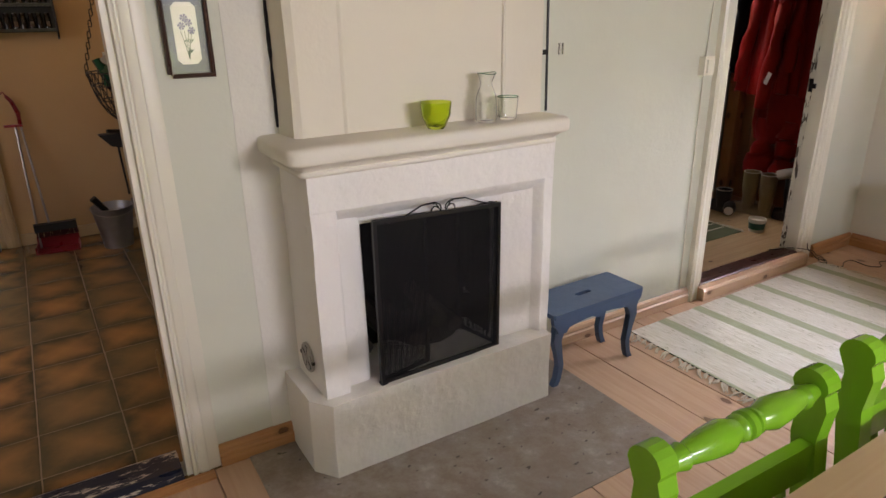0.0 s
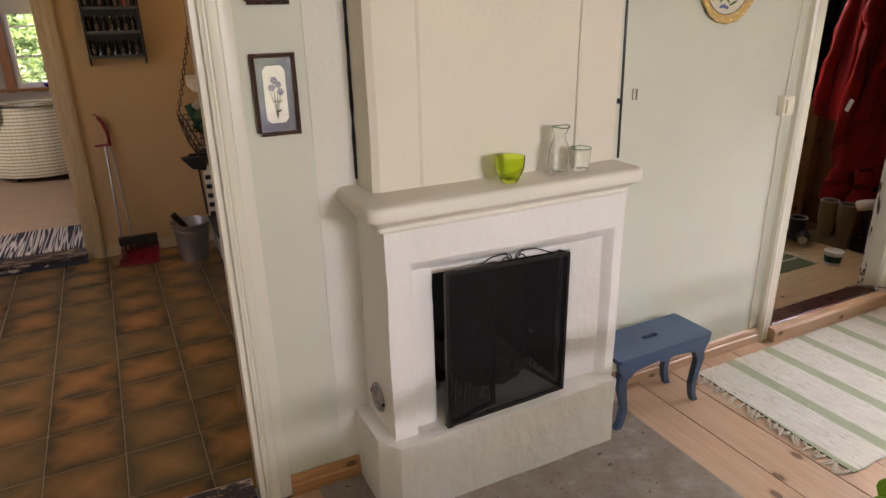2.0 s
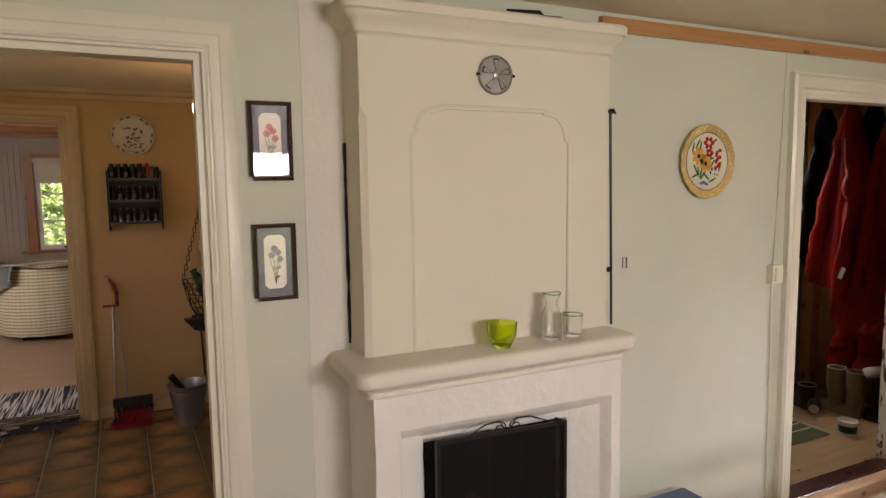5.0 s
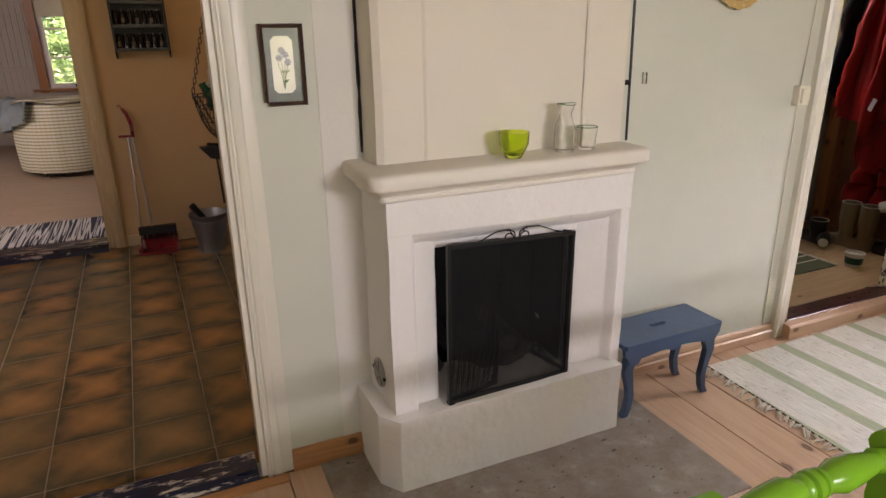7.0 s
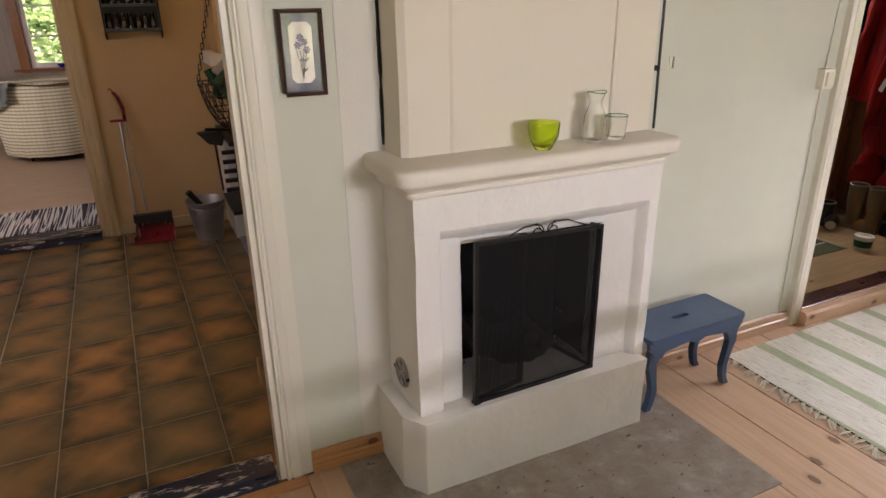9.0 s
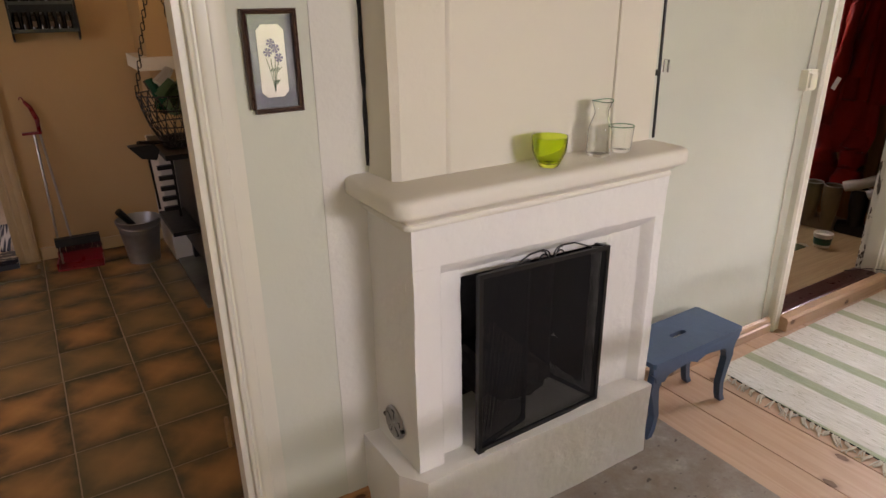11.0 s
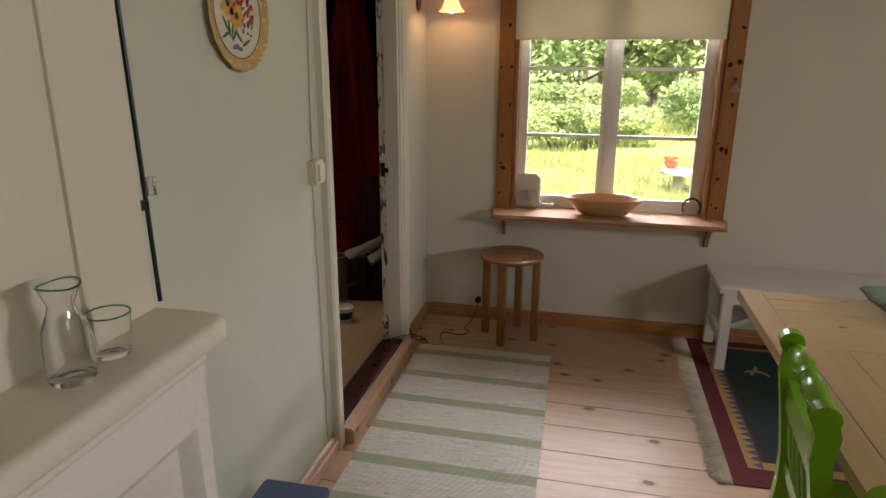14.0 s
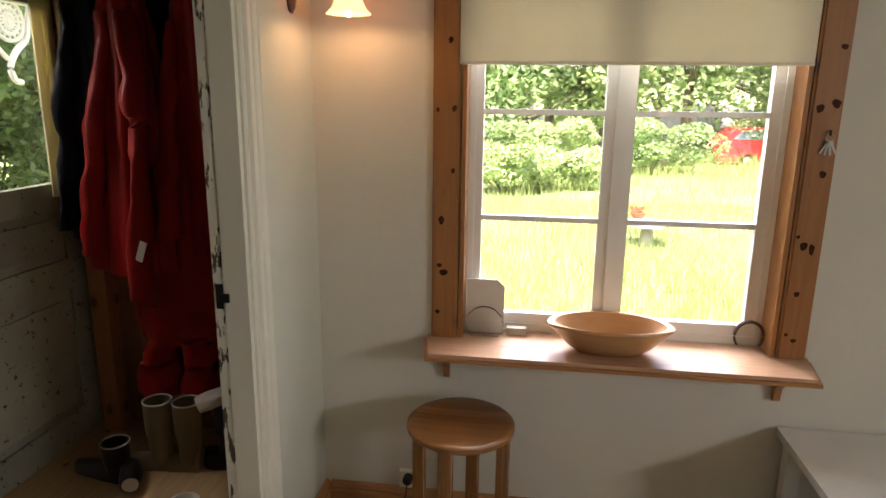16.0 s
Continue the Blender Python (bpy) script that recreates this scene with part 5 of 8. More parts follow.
hs = thing("horseshoe", (4.43, 0.585, 0.705), "rusty dark iron horseshoe standing on the window shelf", "horseshoe")
bm = bmesh.new()
pts = []
for i in range(25):
    a = math.pi * (-0.22 + 1.44 * i / 24)
    pts.append((4.435, 0.585 + 0.047 * math.cos(a), 0.752 + 0.052 * math.sin(a)))
tube(bm, pts, [0.006 + 0.004 * math.sin(math.pi * i / 24) for i in range(25)], 8, flat=0.6)
part("shoe", bm, plain_cached("rusty_iron", (0.06, 0.03, 0.018), 0.7, wear=(0.2, 0.13, 0.08), wear_at=0.7), hs, smooth=True)
dish = plain_cached("white_card", (0.62, 0.58, 0.50), 0.6)
cd = thing("cutting_board", (4.44, 1.50, 0.705), "small white board leaning in the corner of the window", "board")
bm = bmesh.new()
prism(bm, [(1.565, 0.706), (1.565, 0.905), (1.455, 0.905), (1.428, 0.880), (1.428, 0.706)], "x", 4.44, 4.448)
part("board", bm, dish, cd, bevel=0.001)
gj = thing("glass_shell_dish", (4.40, 1.515, 0.705), "clear ribbed glass dish standing on edge", "dish")
bm = bmesh.new()
prof = []
for i in range(13):
    a = math.pi * i / 12
    prof.append((1.495 + 0.068 * math.cos(a) * (1 + 0.04 * math.cos(i * 3.14)), 0.745 + 0.070 * math.sin(a)))
prism(bm, prof + [(1.445, 0.706), (1.545, 0.706)], "x", 4.395, 4.41)
part("dish", bm, GLASS, gj, bevel=0.003)
pb = thing("small_white_block", (4.44, 1.43, 0.705), "small white soap-sized block on the shelf", "block")
part("block", boxes((4.425, 4.455, 1.345, 1.415, 0.7055, 0.732)), dish, pb, bevel=0.002)
ky_ = thing("keys", (4.36, 0.455, 1.42), "bunch of steel keys hanging on a black hook", "keys")
bm = bmesh.new()
tube(bm, [(4.363, 0.455, 1.452), (4.352, 0.455, 1.455), (4.348, 0.455, 1.44)], 0.004, 6)
part("hook", bm, BLACK, ky_)
bm = bmesh.new()
tube(bm, [(4.350, 0.455 + 0.012 * math.cos(a), 1.435 + 0.012 * math.sin(a)) for a in [2 * math.pi * i / 16 for i in range(17)]], 0.0012, 5)
part("ring", bm, STEEL, ky_)
for i, a in enumerate((-0.5, -0.15, 0.2, 0.5)):
    bm = boxes((4.345 + i * 0.003, 4.347 + i * 0.003, -0.006, 0.006, -0.015, 0.0), (4.345 + i * 0.003, 4.347 + i * 0.003, -0.003, 0.003, -0.045, -0.015))
    bmesh.ops.rotate(bm, cent=(0, 0, 0), matrix=Matrix.Rotation(a, 3, "X"), verts=bm.verts)
    bmesh.ops.translate(bm, vec=(0, 0.455, 1.425), verts=bm.verts)
    part("key", bm, STEEL, ky_)

# wall lamp
wl = thing("wall_lamp", (4.20, 2.0, 1.80), "small lit wall lamp with an amber glass shade", "wall lamp")
bm = bmesh.new()
lathe(bm, [(0.028, 2.0995), (0.030, 2.092), (0.024, 2.084), (0.012, 2.080)], (4.20, 0, 1.86), 28, "y")
for v in bm.verts:
    v.co.z = 1.853 + (v.co.z - 1.86) * 2.4
part("backplate", bm, plain_cached("dark_turned_wood", (0.07, 0.03, 0.015), 0.3), wl, smooth=True)
bm = bmesh.new()
tube(bm, [(4.20, 2.085, 1.86), (4.20, 2.04, 1.88), (4.20, 1.97, 1.91), (4.20, 1.925, 1.905), (4.20, 1.915, 1.88)], 0.005, 8)
lathe(bm, [(0.016, 1.855), (0.018, 1.885), (0.008, 1.893)], (4.20, 1.915, 0), 20)
part("arm", bm, BLACK, wl, smooth=True)
bm = bmesh.new()
N = 48
rings = []
for r, z in ((0.022, 1.862), (0.030, 1.85), (0.040, 1.82), (0.052, 1.795), (0.068, 1.780)):
    rings.append([bm.verts.new((4.20 + (r + 0.002 * (r / 0.068) * math.cos(a * 8)) * math.cos(a), 1.915 + (r + 0.002 * (r / 0.068) * math.cos(a * 8)) * math.sin(a), z)) for a in [2 * math.pi * i / N for i in range(N)]])
for a, b in zip(rings, rings[1:]):
    for i in range(N):
        bm.faces.new((a[i], a[(i + 1) % N], b[(i + 1) % N], b[i]))
bmesh.ops.solidify(bm, geom=bm.faces[:], thickness=0.002)
part("shade", bm, SHADE, wl, "lit amber glass shade", smooth=True)
bm = bmesh.new()
lathe(bm, [(0.001, 1.770), (0.008, 1.776), (0.012, 1.79), (0.009, 1.815)], (4.20, 1.915, 0), 16)
bb = part("light_bulb", bm, BULBG, wl, "lit candle bulb", smooth=True)
bb.visible_shadow = False

# socket, plug and flex
so = thing("wall_socket", (4.37, 1.77, 0.12), "white wall socket with a black plug", "socket")
part("socket_plate", boxes((4.362, 4.3845, 1.742, 1.800, 0.083, 0.150)), WHITEPL, so, bevel=0.003)
bm = bmesh.new()
lathe(bm, [(0.018, 4.362), (0.019, 4.335), (0.012, 4.325)], (0, 1.765, 0.128), 20, "x")
part("plug", bm, CABLE, so, "black plug", smooth=True)
cb = thing("black_cable", (4.1, 1.95, 0.0), "thin black cable lying loose on the pine floor", "cable")
bm = bmesh.new()
path = [(4.33, 1.765, 0.12), (4.31, 1.77, 0.07), (4.28, 1.80, 0.006), (4.20, 1.82, 0.004), (4.13, 1.78, 0.004), (4.08, 1.83, 0.004), (4.10, 1.92, 0.004), (4.03, 1.93, 0.004), (3.95, 1.90, 0.004), (3.91, 1.95, 0.004), (3.96, 2.01, 0.004), (3.92, 2.03, 0.02), (3.88, 2.045, 0.06), (3.85, 2.055, 0.085), (3.845, 2.06, 0.12)]
def smooth_path(p, n=5):
    out = []
    p = [Vector(q) for q in p]
    for i in range(len(p) - 1):
        a, b, c, d = p[max(i - 1, 0)], p[i], p[i + 1], p[min(i + 2, len(p) - 1)]
        for j in range(n):
            t = j / n
            out.append(0.5 * ((2 * b) + (c - a) * t + (2 * a - 5 * b + 4 * c - d) * t * t + (3 * b - a - 3 * c + d) * t ** 3))
    return out + [p[-1]]
tube(bm, smooth_path(path), 0.0025, 6)
part("flex", bm, CABLE, cb, smooth=True)
bm = bmesh.new()
tube(bm, smooth_path([(3.96, 2.00, 0.006), (3.92, 2.02, 0.03), (3.90, 2.0, 0.012), (3.94, 1.98, 0.008), (3.97, 2.03, 0.02), (3.93, 2.04, 0.035), (3.86, 2.04, 0.08), (3.79, 2.12, 0.085), (3.74, 2.16, 0.075), (3.70, 2.20, 0.068)]), 0.0022, 6)
part("coil", bm, CABLE, cb, smooth=True)

gp = thing("gilt_picture", (4.37, -0.55, 1.44), "picture with a thin gilt frame and a pale mount", "picture")
bm = bmesh.new()
moulding_path(bm, [(-0.262, 1.442), (-0.262, 2.0), (-0.672, 2.0), (-0.672, 1.442), (-0.262, 1.442)], [(0, 4.384), (0, 4.370), (0.006, 4.364), (0.012, 4.372), (0.012, 4.384)], "x")
part("gilt_moulding", bm, GOLD, gp)
part("mount", boxes((4.376, 4.383, -0.672, -0.262, 1.442, 2.0)), PAPER, gp)
bm = bmesh.new()
for i in range(7):
    prism(bm, [(-0.432 + a, 1.68 + i * 0.02 + b) for a, b in blob(0.01 * math.sin(i * 2), 0, 0.05, 0.012, 0.3 * math.sin(i))], "x", 4.3745, 4.3755)
part("print", bm, plain_cached("printed_teal", (0.08, 0.16, 0.13)), gp)

# ---------- white bench ----------
bn = thing("bench", (4.16, -0.35, 0), "white painted wooden bench along the wall, a little chipped", "bench")
part("seat", boxes((3.955, 4.372, -1.25, 0.478, 0.425, 0.452)), WHITEP, bn, bevel=0.004, segs=2)
part("apron", boxes((3.975, 3.993, -1.20, 0.405, 0.365, 0.4245)), WHITEP, bn, bevel=0.002)
part("apron", boxes((4.335, 4.353, -1.20, 0.405, 0.365, 0.4245)), WHITEP, bn, bevel=0.002)
part("end_rail", boxes((4.02, 4.31, 0.415, 0.432, 0.365, 0.4245)), WHITEP, bn, bevel=0.002)
for y in (0.43, -1.18):
    for x in (3.99, 4.335):
        part("leg", boxes((x - 0.024, x + 0.024, y - 0.024, y + 0.024, 0.006, 0.4245)), WHITEP, bn, bevel=0.003)
    part("stretcher", boxes((4.014, 4.311, y - 0.012, y + 0.012, 0.13, 0.175)), WHITEP, bn, bevel=0.002)
bm = bmesh.new()
prism(bm, [(0.42, 0.14), (0.42, 0.165), (-0.12, 0.405), (-0.17, 0.405)], "x", 4.15, 4.172)
part("brace", bm, WHITEP, bn, bevel=0.002)

# ---------- table ----------
tt = thing("dining_table", (1.95, 0.1, 0), "large scrubbed light pine dining table", "table")
X0, X1, Y0, Y1, TZ = 0.80, 3.135, -0.42, 0.592, 0.73
part("edge_board", boxes((X0, X1, Y1 - 0.075, Y1, TZ - 0.035, TZ)), TABLE, tt, bevel=0.003)
part("edge_board", boxes((X0, X1, Y0, Y0 + 0.075, TZ - 0.035, TZ)), TABLE, tt, bevel=0.003)
x = X1 - 0.012
for w in (0.075, 0.10, 0.155, 0.15):
    part("cross_board", boxes((x - w + 0.0015, x, Y0 + 0.0765, Y1 - 0.0765, TZ - 0.033, TZ - 0.0005)), TABLE_Y, tt, bevel=0.0015)
    x -= w
n = 7
for i in range(n):
    a = Y0 + 0.0765 + (Y1 - Y0 - 0.153) * i / n
    b = Y0 + 0.0765 + (Y1 - Y0 - 0.153) * (i + 1) / n - 0.002
    part("board", boxes((X0 + 0.02, x - 0.001, a, b, TZ - 0.033, TZ - 0.0005)), TABLE, tt, bevel=0.0015)
part("apron", boxes((X0 + 0.24, X1 - 0.24, Y1 - 0.18, Y1 - 0.155, TZ - 0.13, TZ - 0.036), (X0 + 0.24, X1 - 0.24, Y0 + 0.155, Y0 + 0.18, TZ - 0.13, TZ - 0.036), (X1 - 0.265, X1 - 0.24, Y0 + 0.18, Y1 - 0.18, TZ - 0.13, TZ - 0.036)), TABLE, tt, bevel=0.003)
for lx in (X0 + 0.27, X1 - 0.27):
    for ly in (Y0 + 0.19, Y1 - 0.19):
        part("leg", boxes((lx - 0.035, lx + 0.035, ly - 0.035, ly + 0.035, 0.006, TZ - 0.036)), TABLE, tt, bevel=0.006)

gt = thing("glass_tray", (2.98, 0.02, TZ), "teal glass serving dish with a frosted rim on the table", "tray")
bm = bmesh.new()
N = 40
rings = []
for s, z in ((0.62, 0.004), (0.75, 0.012), (1.0, 0.045), (1.02, 0.050), (0.98, 0.052), (0.74, 0.020), (0.60, 0.012)):
    ring = []
    for i in range(N):
        a = 2 * math.pi * i / N
        q = (abs(math.cos(a)) ** 4 + abs(math.sin(a)) ** 4) ** -0.25
        wob_ = 1 + 0.02 * math.sin(a * 9)
        ring.append(bm.verts.new((2.98 + 0.16 * s * q * math.cos(a) * wob_, 0.02 + 0.20 * s * q * math.sin(a) * wob_, TZ + z)))
    rings.append(ring)
for a, b in zip(rings, rings[1:]):
    for i in range(N):
        bm.faces.new((a[i], a[(i + 1) % N], b[(i + 1) % N], b[i]))
bm.faces.new(rings[0])
bm.faces.new(rings[-1])
part("dish", bm, TEALG, gt, smooth=True)
bm = bmesh.new()
tube(bm, smooth_path([(2.87, -0.05, TZ + 0.03), (2.93, 0.03, TZ + 0.026), (3.02, 0.0, TZ + 0.03), (3.08, 0.08, TZ + 0.026)]), 0.006, 6)
part("pattern", bm, plain_cached("yellow_enamel", (0.7, 0.6, 0.2), 0.3), gt, "yellow painted swirl")

# ---------- green chairs ----------
def green_chair():
    c = thing("dining_chair", (0, 0, 0), "bright green gloss-painted wooden chair with turned top rail", "chair", "green chairs at the table")
    hw = 0.192
    H = 0.86
    for s in (-1, 1):
        side = [(0.010, 0.0), (0.018, 0.20), (0.0, 0.43), (0.004, 0.52), (0.020, 0.64), (0.035, 0.74), (0.030, 0.80), (0.040, 0.825)]
        wid = [0.017, 0.018, 0.021, 0.020, 0.020, 0.022, 0.024, 0.026]
        f = [(y - w, z) for (y, z), w in zip(side, wid)]
        b = [(y + w, z) for (y, z), w in zip(side, wid)]
        top = [(0.040 + 0.030 * math.cos(a), 0.835 + 0.030 * math.sin(a)) for a in [0.0 + math.pi * i / 8 for i in range(9)]]
        bm = bmesh.new()
        prism(bm, f + top[::-1] + b[::-1], "x", s * hw - 0.018, s * hw + 0.018)
        part("post", bm, GREEN, c, bevel=0.004, segs=2)
    bm = bmesh.new()
    rp = [(0.013, -hw + 0.016), (0.016, -hw + 0.03), (0.021, -hw + 0.05), (0.016, -hw + 0.056), (0.019, -hw + 0.07), (0.024, -0.09), (0.027, -0.055), (0.018, -0.026), (0.022, -0.020), (0.022, -0.014), (0.018, -0.011), (0.024, -0.006), (0.024, 0.006), (0.018, 0.011), (0.022, 0.014), (0.022, 0.020), (0.018, 0.026), (0.027, 0.055), (0.024, 0.09), (0.019, hw - 0.07), (0.016, hw - 0.056), (0.021, hw - 0.05), (0.016, hw - 0.03), (0.013, hw - 0.016)]
    lathe(bm, rp, (0, 0.034, 0.828), 20, "x")
    part("top_rail", bm, GREEN, c, "turned green top rail", smooth=True)
    bm = boxes((-hw + 0.016, hw - 0.016, 0.016, 0.038, 0.665, 0.735))
    part("back_rail", bm, GREEN, c, bevel=0.003)
    part("lower_rail", boxes((-hw + 0.016, hw - 0.016, -0.010, 0.012, 0.47, 0.505)), GREEN, c, bevel=0.003)
    for i in range(5):
        x = -0.12 + i * 0.06
        bm = bmesh.new()
        n = 7
        tube(bm, [(x, 0.001 + 0.026 * t, 0.50 + 0.17 * t) for t in [j / (n - 1) for j in range(n)]], [0.007, 0.009, 0.011, 0.010, 0.011, 0.009, 0.007], 10)
        part("spindle", bm, GREEN, c, smooth=True)
    bm = bmesh.new()
    prism(bm, [(-hw - 0.005, 0.0), (-hw - 0.02, -0.38), (-hw, -0.40), (hw, -0.40), (hw + 0.02, -0.38), (hw + 0.005, 0.0)], "z", 0.42, 0.445)
    part("seat", bm, GREEN, c, bevel=0.006, segs=2)
    part("seat_rail", boxes((-hw, hw, -0.375, -0.355, 0.36, 0.419), (-hw, -hw + 0.02, -0.355, -0.02, 0.36, 0.419), (hw - 0.02, hw, -0.355, -0.02, 0.36, 0.419)), GREEN, c, bevel=0.002)
    for s in (-1, 1):
        bm = bmesh.new()
        lathe(bm, [(0.013, 0.0), (0.016, 0.12), (0.020, 0.20), (0.014, 0.215), (0.020, 0.23), (0.020, 0.419)], (s * (hw - 0.012), -0.355, 0), 14)
        part("front_leg", bm, GREEN, c, smooth=True)
        bm = bmesh.new()
        tube(bm, [(s * (hw - 0.008), -0.34, 0.16), (s * (hw - 0.004), -0.0, 0.16)], 0.009, 8)
        part("stretcher", bm, GREEN, c, smooth=True)
    return c


gc = green_chair()
gc.matrix_world = pose(1.073, 0.642, -0.03, 0, 0, -1.5)
copy_thing(gc, pose(1.56, 0.615, 0.0, 0, 0, -2))
copy_thing(gc, pose(2.20, 0.605, 0.012, 0, 0, -6))

# ---------- rugs ----------
def fringe(name, pts, material, parent, n, length, seed_, curl=0.012):
    """Loose threads along a line from a to b, pointing out."""
    a, b, outv = [Vector(p) for p in pts]
    rnd = random.Random(seed_)
    bm = bmesh.new()
    for i in range(n):
        t = (i + rnd.random() * 0.7) / n
        p = a.lerp(b, t)
        l = length * rnd.uniform(0.6, 1.15)
        along = (b - a).normalized()
        q = p + outv * l * 0.5 + along * rnd.uniform(-curl, curl)
        r = p + outv * l + along * rnd.uniform(-curl, curl) * 2
        tube(bm, [p, q + Vector((0, 0, 0.003 * rnd.random())), r], [0.0022, 0.0028, 0.0016], 4)
    return part(name, bm, material, parent, kind="stuff")


THREAD = plain("cotton_fringe", (0.62, 0.57, 0.46), 0.95, 0.15, 20, 0.3, 200)
rg = thing("rag_rug", (3.1, 1.65, 0.0), "woven off-white rag rug with green stripes and fringes", "rug")
bm = bmesh.new()
nx, ny = 120, 40
top = [[None] * (ny + 1) for _ in range(nx + 1)]
for i in range(nx + 1):
    for j in range(ny + 1):
        u, w = i / nx, j / ny
        x = 2.325 + (3.915 - 2.325) * u + 0.035 * w * (1 - u)
        e = 0.004 * noise.noise(Vector((x * 14, 0 if w < 0.5 else 5, 0)))
        yy0 = 1.262 + 0.026 * u + e
        yy1 = 2.005 + 0.010 * u + e * 0.7
        z = 0.006 + 0.0014 * noise.noise(Vector((x * 7, w * 5, 0))) + 0.0012 * noise.noise(Vector((x * 60, w * 30, 2)))
        top[i][j] = bm.verts.new((x + 0.004 * noise.noise(Vector((0, w * 12, 3 + (u > 0.5)))), yy0 + (yy1 - yy0) * w, z))
for i in range(nx):
    for j in range(ny):
        bm.faces.new((top[i][j], top[i + 1][j], top[i + 1][j + 1], top[i][j + 1]))
edge = [top[i][0] for i in range(nx + 1)] + [top[nx][j] for j in range(1, ny + 1)] + [top[i][ny] for i in range(nx - 1, -1, -1)] + [top[0][j] for j in range(ny - 1, 0, -1)]
low = [bm.verts.new((v.co.x, v.co.y, 0.0006)) for v in edge]
for i in range(len(edge)):
    j = (i + 1) % len(edge)
    bm.faces.new((edge[i], edge[j], low[j], low[i]))
bm.faces.new(low)
part("weave", bm, RUG, rg, smooth=True)
bm = bmesh.new()
frnd = random.Random(61)
tube(bm, [(2.320 + 0.035 * j / 60 + frnd.uniform(-0.002, 0.002), 1.268 + 0.735 * j / 60, 0.006) for j in range(61)], 0.0022, 5)
part("binding", bm, plain_cached("dark_green_cotton", (0.03, 0.05, 0.035), 0.95), rg, "dark binding thread")
bm = bmesh.new()
for i in range(27):
    y0 = 1.27 + 0.73 * (i + frnd.uniform(0.1, 0.9)) / 27
    x0 = 2.317 + 0.035 * (y0 - 1.262) / 0.743
    ln, sw_ = frnd.uniform(0.025, 0.06), frnd.uniform(-0.035, 0.02)
    for q in range(frnd.choice((3, 4, 5))):
        g0 = y0 + frnd.uniform(-0.006, 0.006)
        tube(bm, [(x0 + 0.004, g0, 0.006), (x0 - ln * 0.4, g0 + sw_ * 0.3 + frnd.uniform(-0.006, 0.006), 0.006), (x0 - ln * frnd.uniform(0.8, 1.2), g0 + sw_ + frnd.uniform(-0.014, 0.014), 0.003)], [0.0026, 0.0034, 0.0018], 5)
part("fringe", bm, THREAD, rg, "loose knotted cotton fringe", kind="stuff")
fringe("fringe", ((3.917, 1.285, 0.004), (3.917, 2.01, 0.004), (1, 0, 0)), THREAD, rg, 60, 0.03, 4, 0.02)

KR = plain("dark_red_wool", (0.12, 0.012, 0.014), 0.95, 0.2, 12, 0.4, 250)
KT = plain("tan_wool", (0.40, 0.24, 0.08), 0.95, 0.2, 12, 0.4, 250)
KB = plain("slate_blue_wool", (0.06, 0.09, 0.14), 0.95, 0.2, 12, 0.4, 250)
KG = plain("dark_teal_wool", (0.010, 0.035, 0.030), 0.95, 0.2, 12, 0.4, 250)
kl = thing("kilim", (3.6, -0.4, 0), "flat-woven dark red and teal kilim under the table", "rug")
KX0, KX1, KY0, KY1 = 2.985, 4.345, -1.55, 0.545
part("border", boxes((KX0, KX1, KY0, KY1, 0.0005, 0.004)), KR, kl)
part("zigzag_ground", boxes((KX0 + 0.12, KX1 - 0.07, KY0 + 0.1, KY1 - 0.075, 0.004, 0.0046)), KT, kl, "tan zigzag ground")
bm = bmesh.new()
x = KX0 + 0.12
while x < KX1 - 0.12:
    prism(bm, [(x, KY1 - 0.135), (x + 0.045, KY1 - 0.135), (x + 0.0225, KY1 - 0.095)], "z", 0.0046, 0.0052)
    x += 0.045
y = KY1 - 0.14
part("zigzag", bm, KB, kl, "slate blue zigzag")
part("field_edge", boxes((KX0 + 0.17, KX1 - 0.10, KY0 + 0.15, KY1 - 0.135, 0.0046, 0.0050)), KR, kl)
part("field", boxes((KX0 + 0.18, KX1 - 0.11, KY0 + 0.16, KY1 - 0.148, 0.0050, 0.0056)), KG, kl, "dark teal field")
def animal(cx, cy, s, name):
    pts = [(0, 0), (0.03, 0.012), (0.045, 0.05), (0.055, 0.05), (0.05, 0.012), (0.075, 0.0), (0.09, -0.03), (0.08, -0.035), (0.065, -0.012), (0.035, -0.008), (0.02, -0.035), (0.01, -0.03), (0.018, -0.008), (-0.01, -0.02)]
    bm = bmesh.new()
    prism(bm, [(cx + s * b, cy - s * a) for a, b in pts], "z", 0.0056, 0.0062)
    part(name, bm, KT, kl, "tan woven animal figure")
animal(3.98, 0.30, 1.25, "motif")
animal(3.45, 0.25, 1.25, "motif")
animal(3.98, -0.1, 1.25, "motif")
fringe("fringe", ((KX0, KY1, 0.003), (KX1 - 0.03, KY1, 0.003), (0, 1, 0)), THREAD, kl, 520, 0.080, 5, 0.014)

# ---------- kitchen things ----------
def jar(bm, x, y, z, r, h):
    lathe(bm, [(r, 0), (r, h * 0.75), (r * 0.75, h * 0.82), (r * 0.8, h * 0.84), (r * 0.8, h)], (x, y, z), 12)


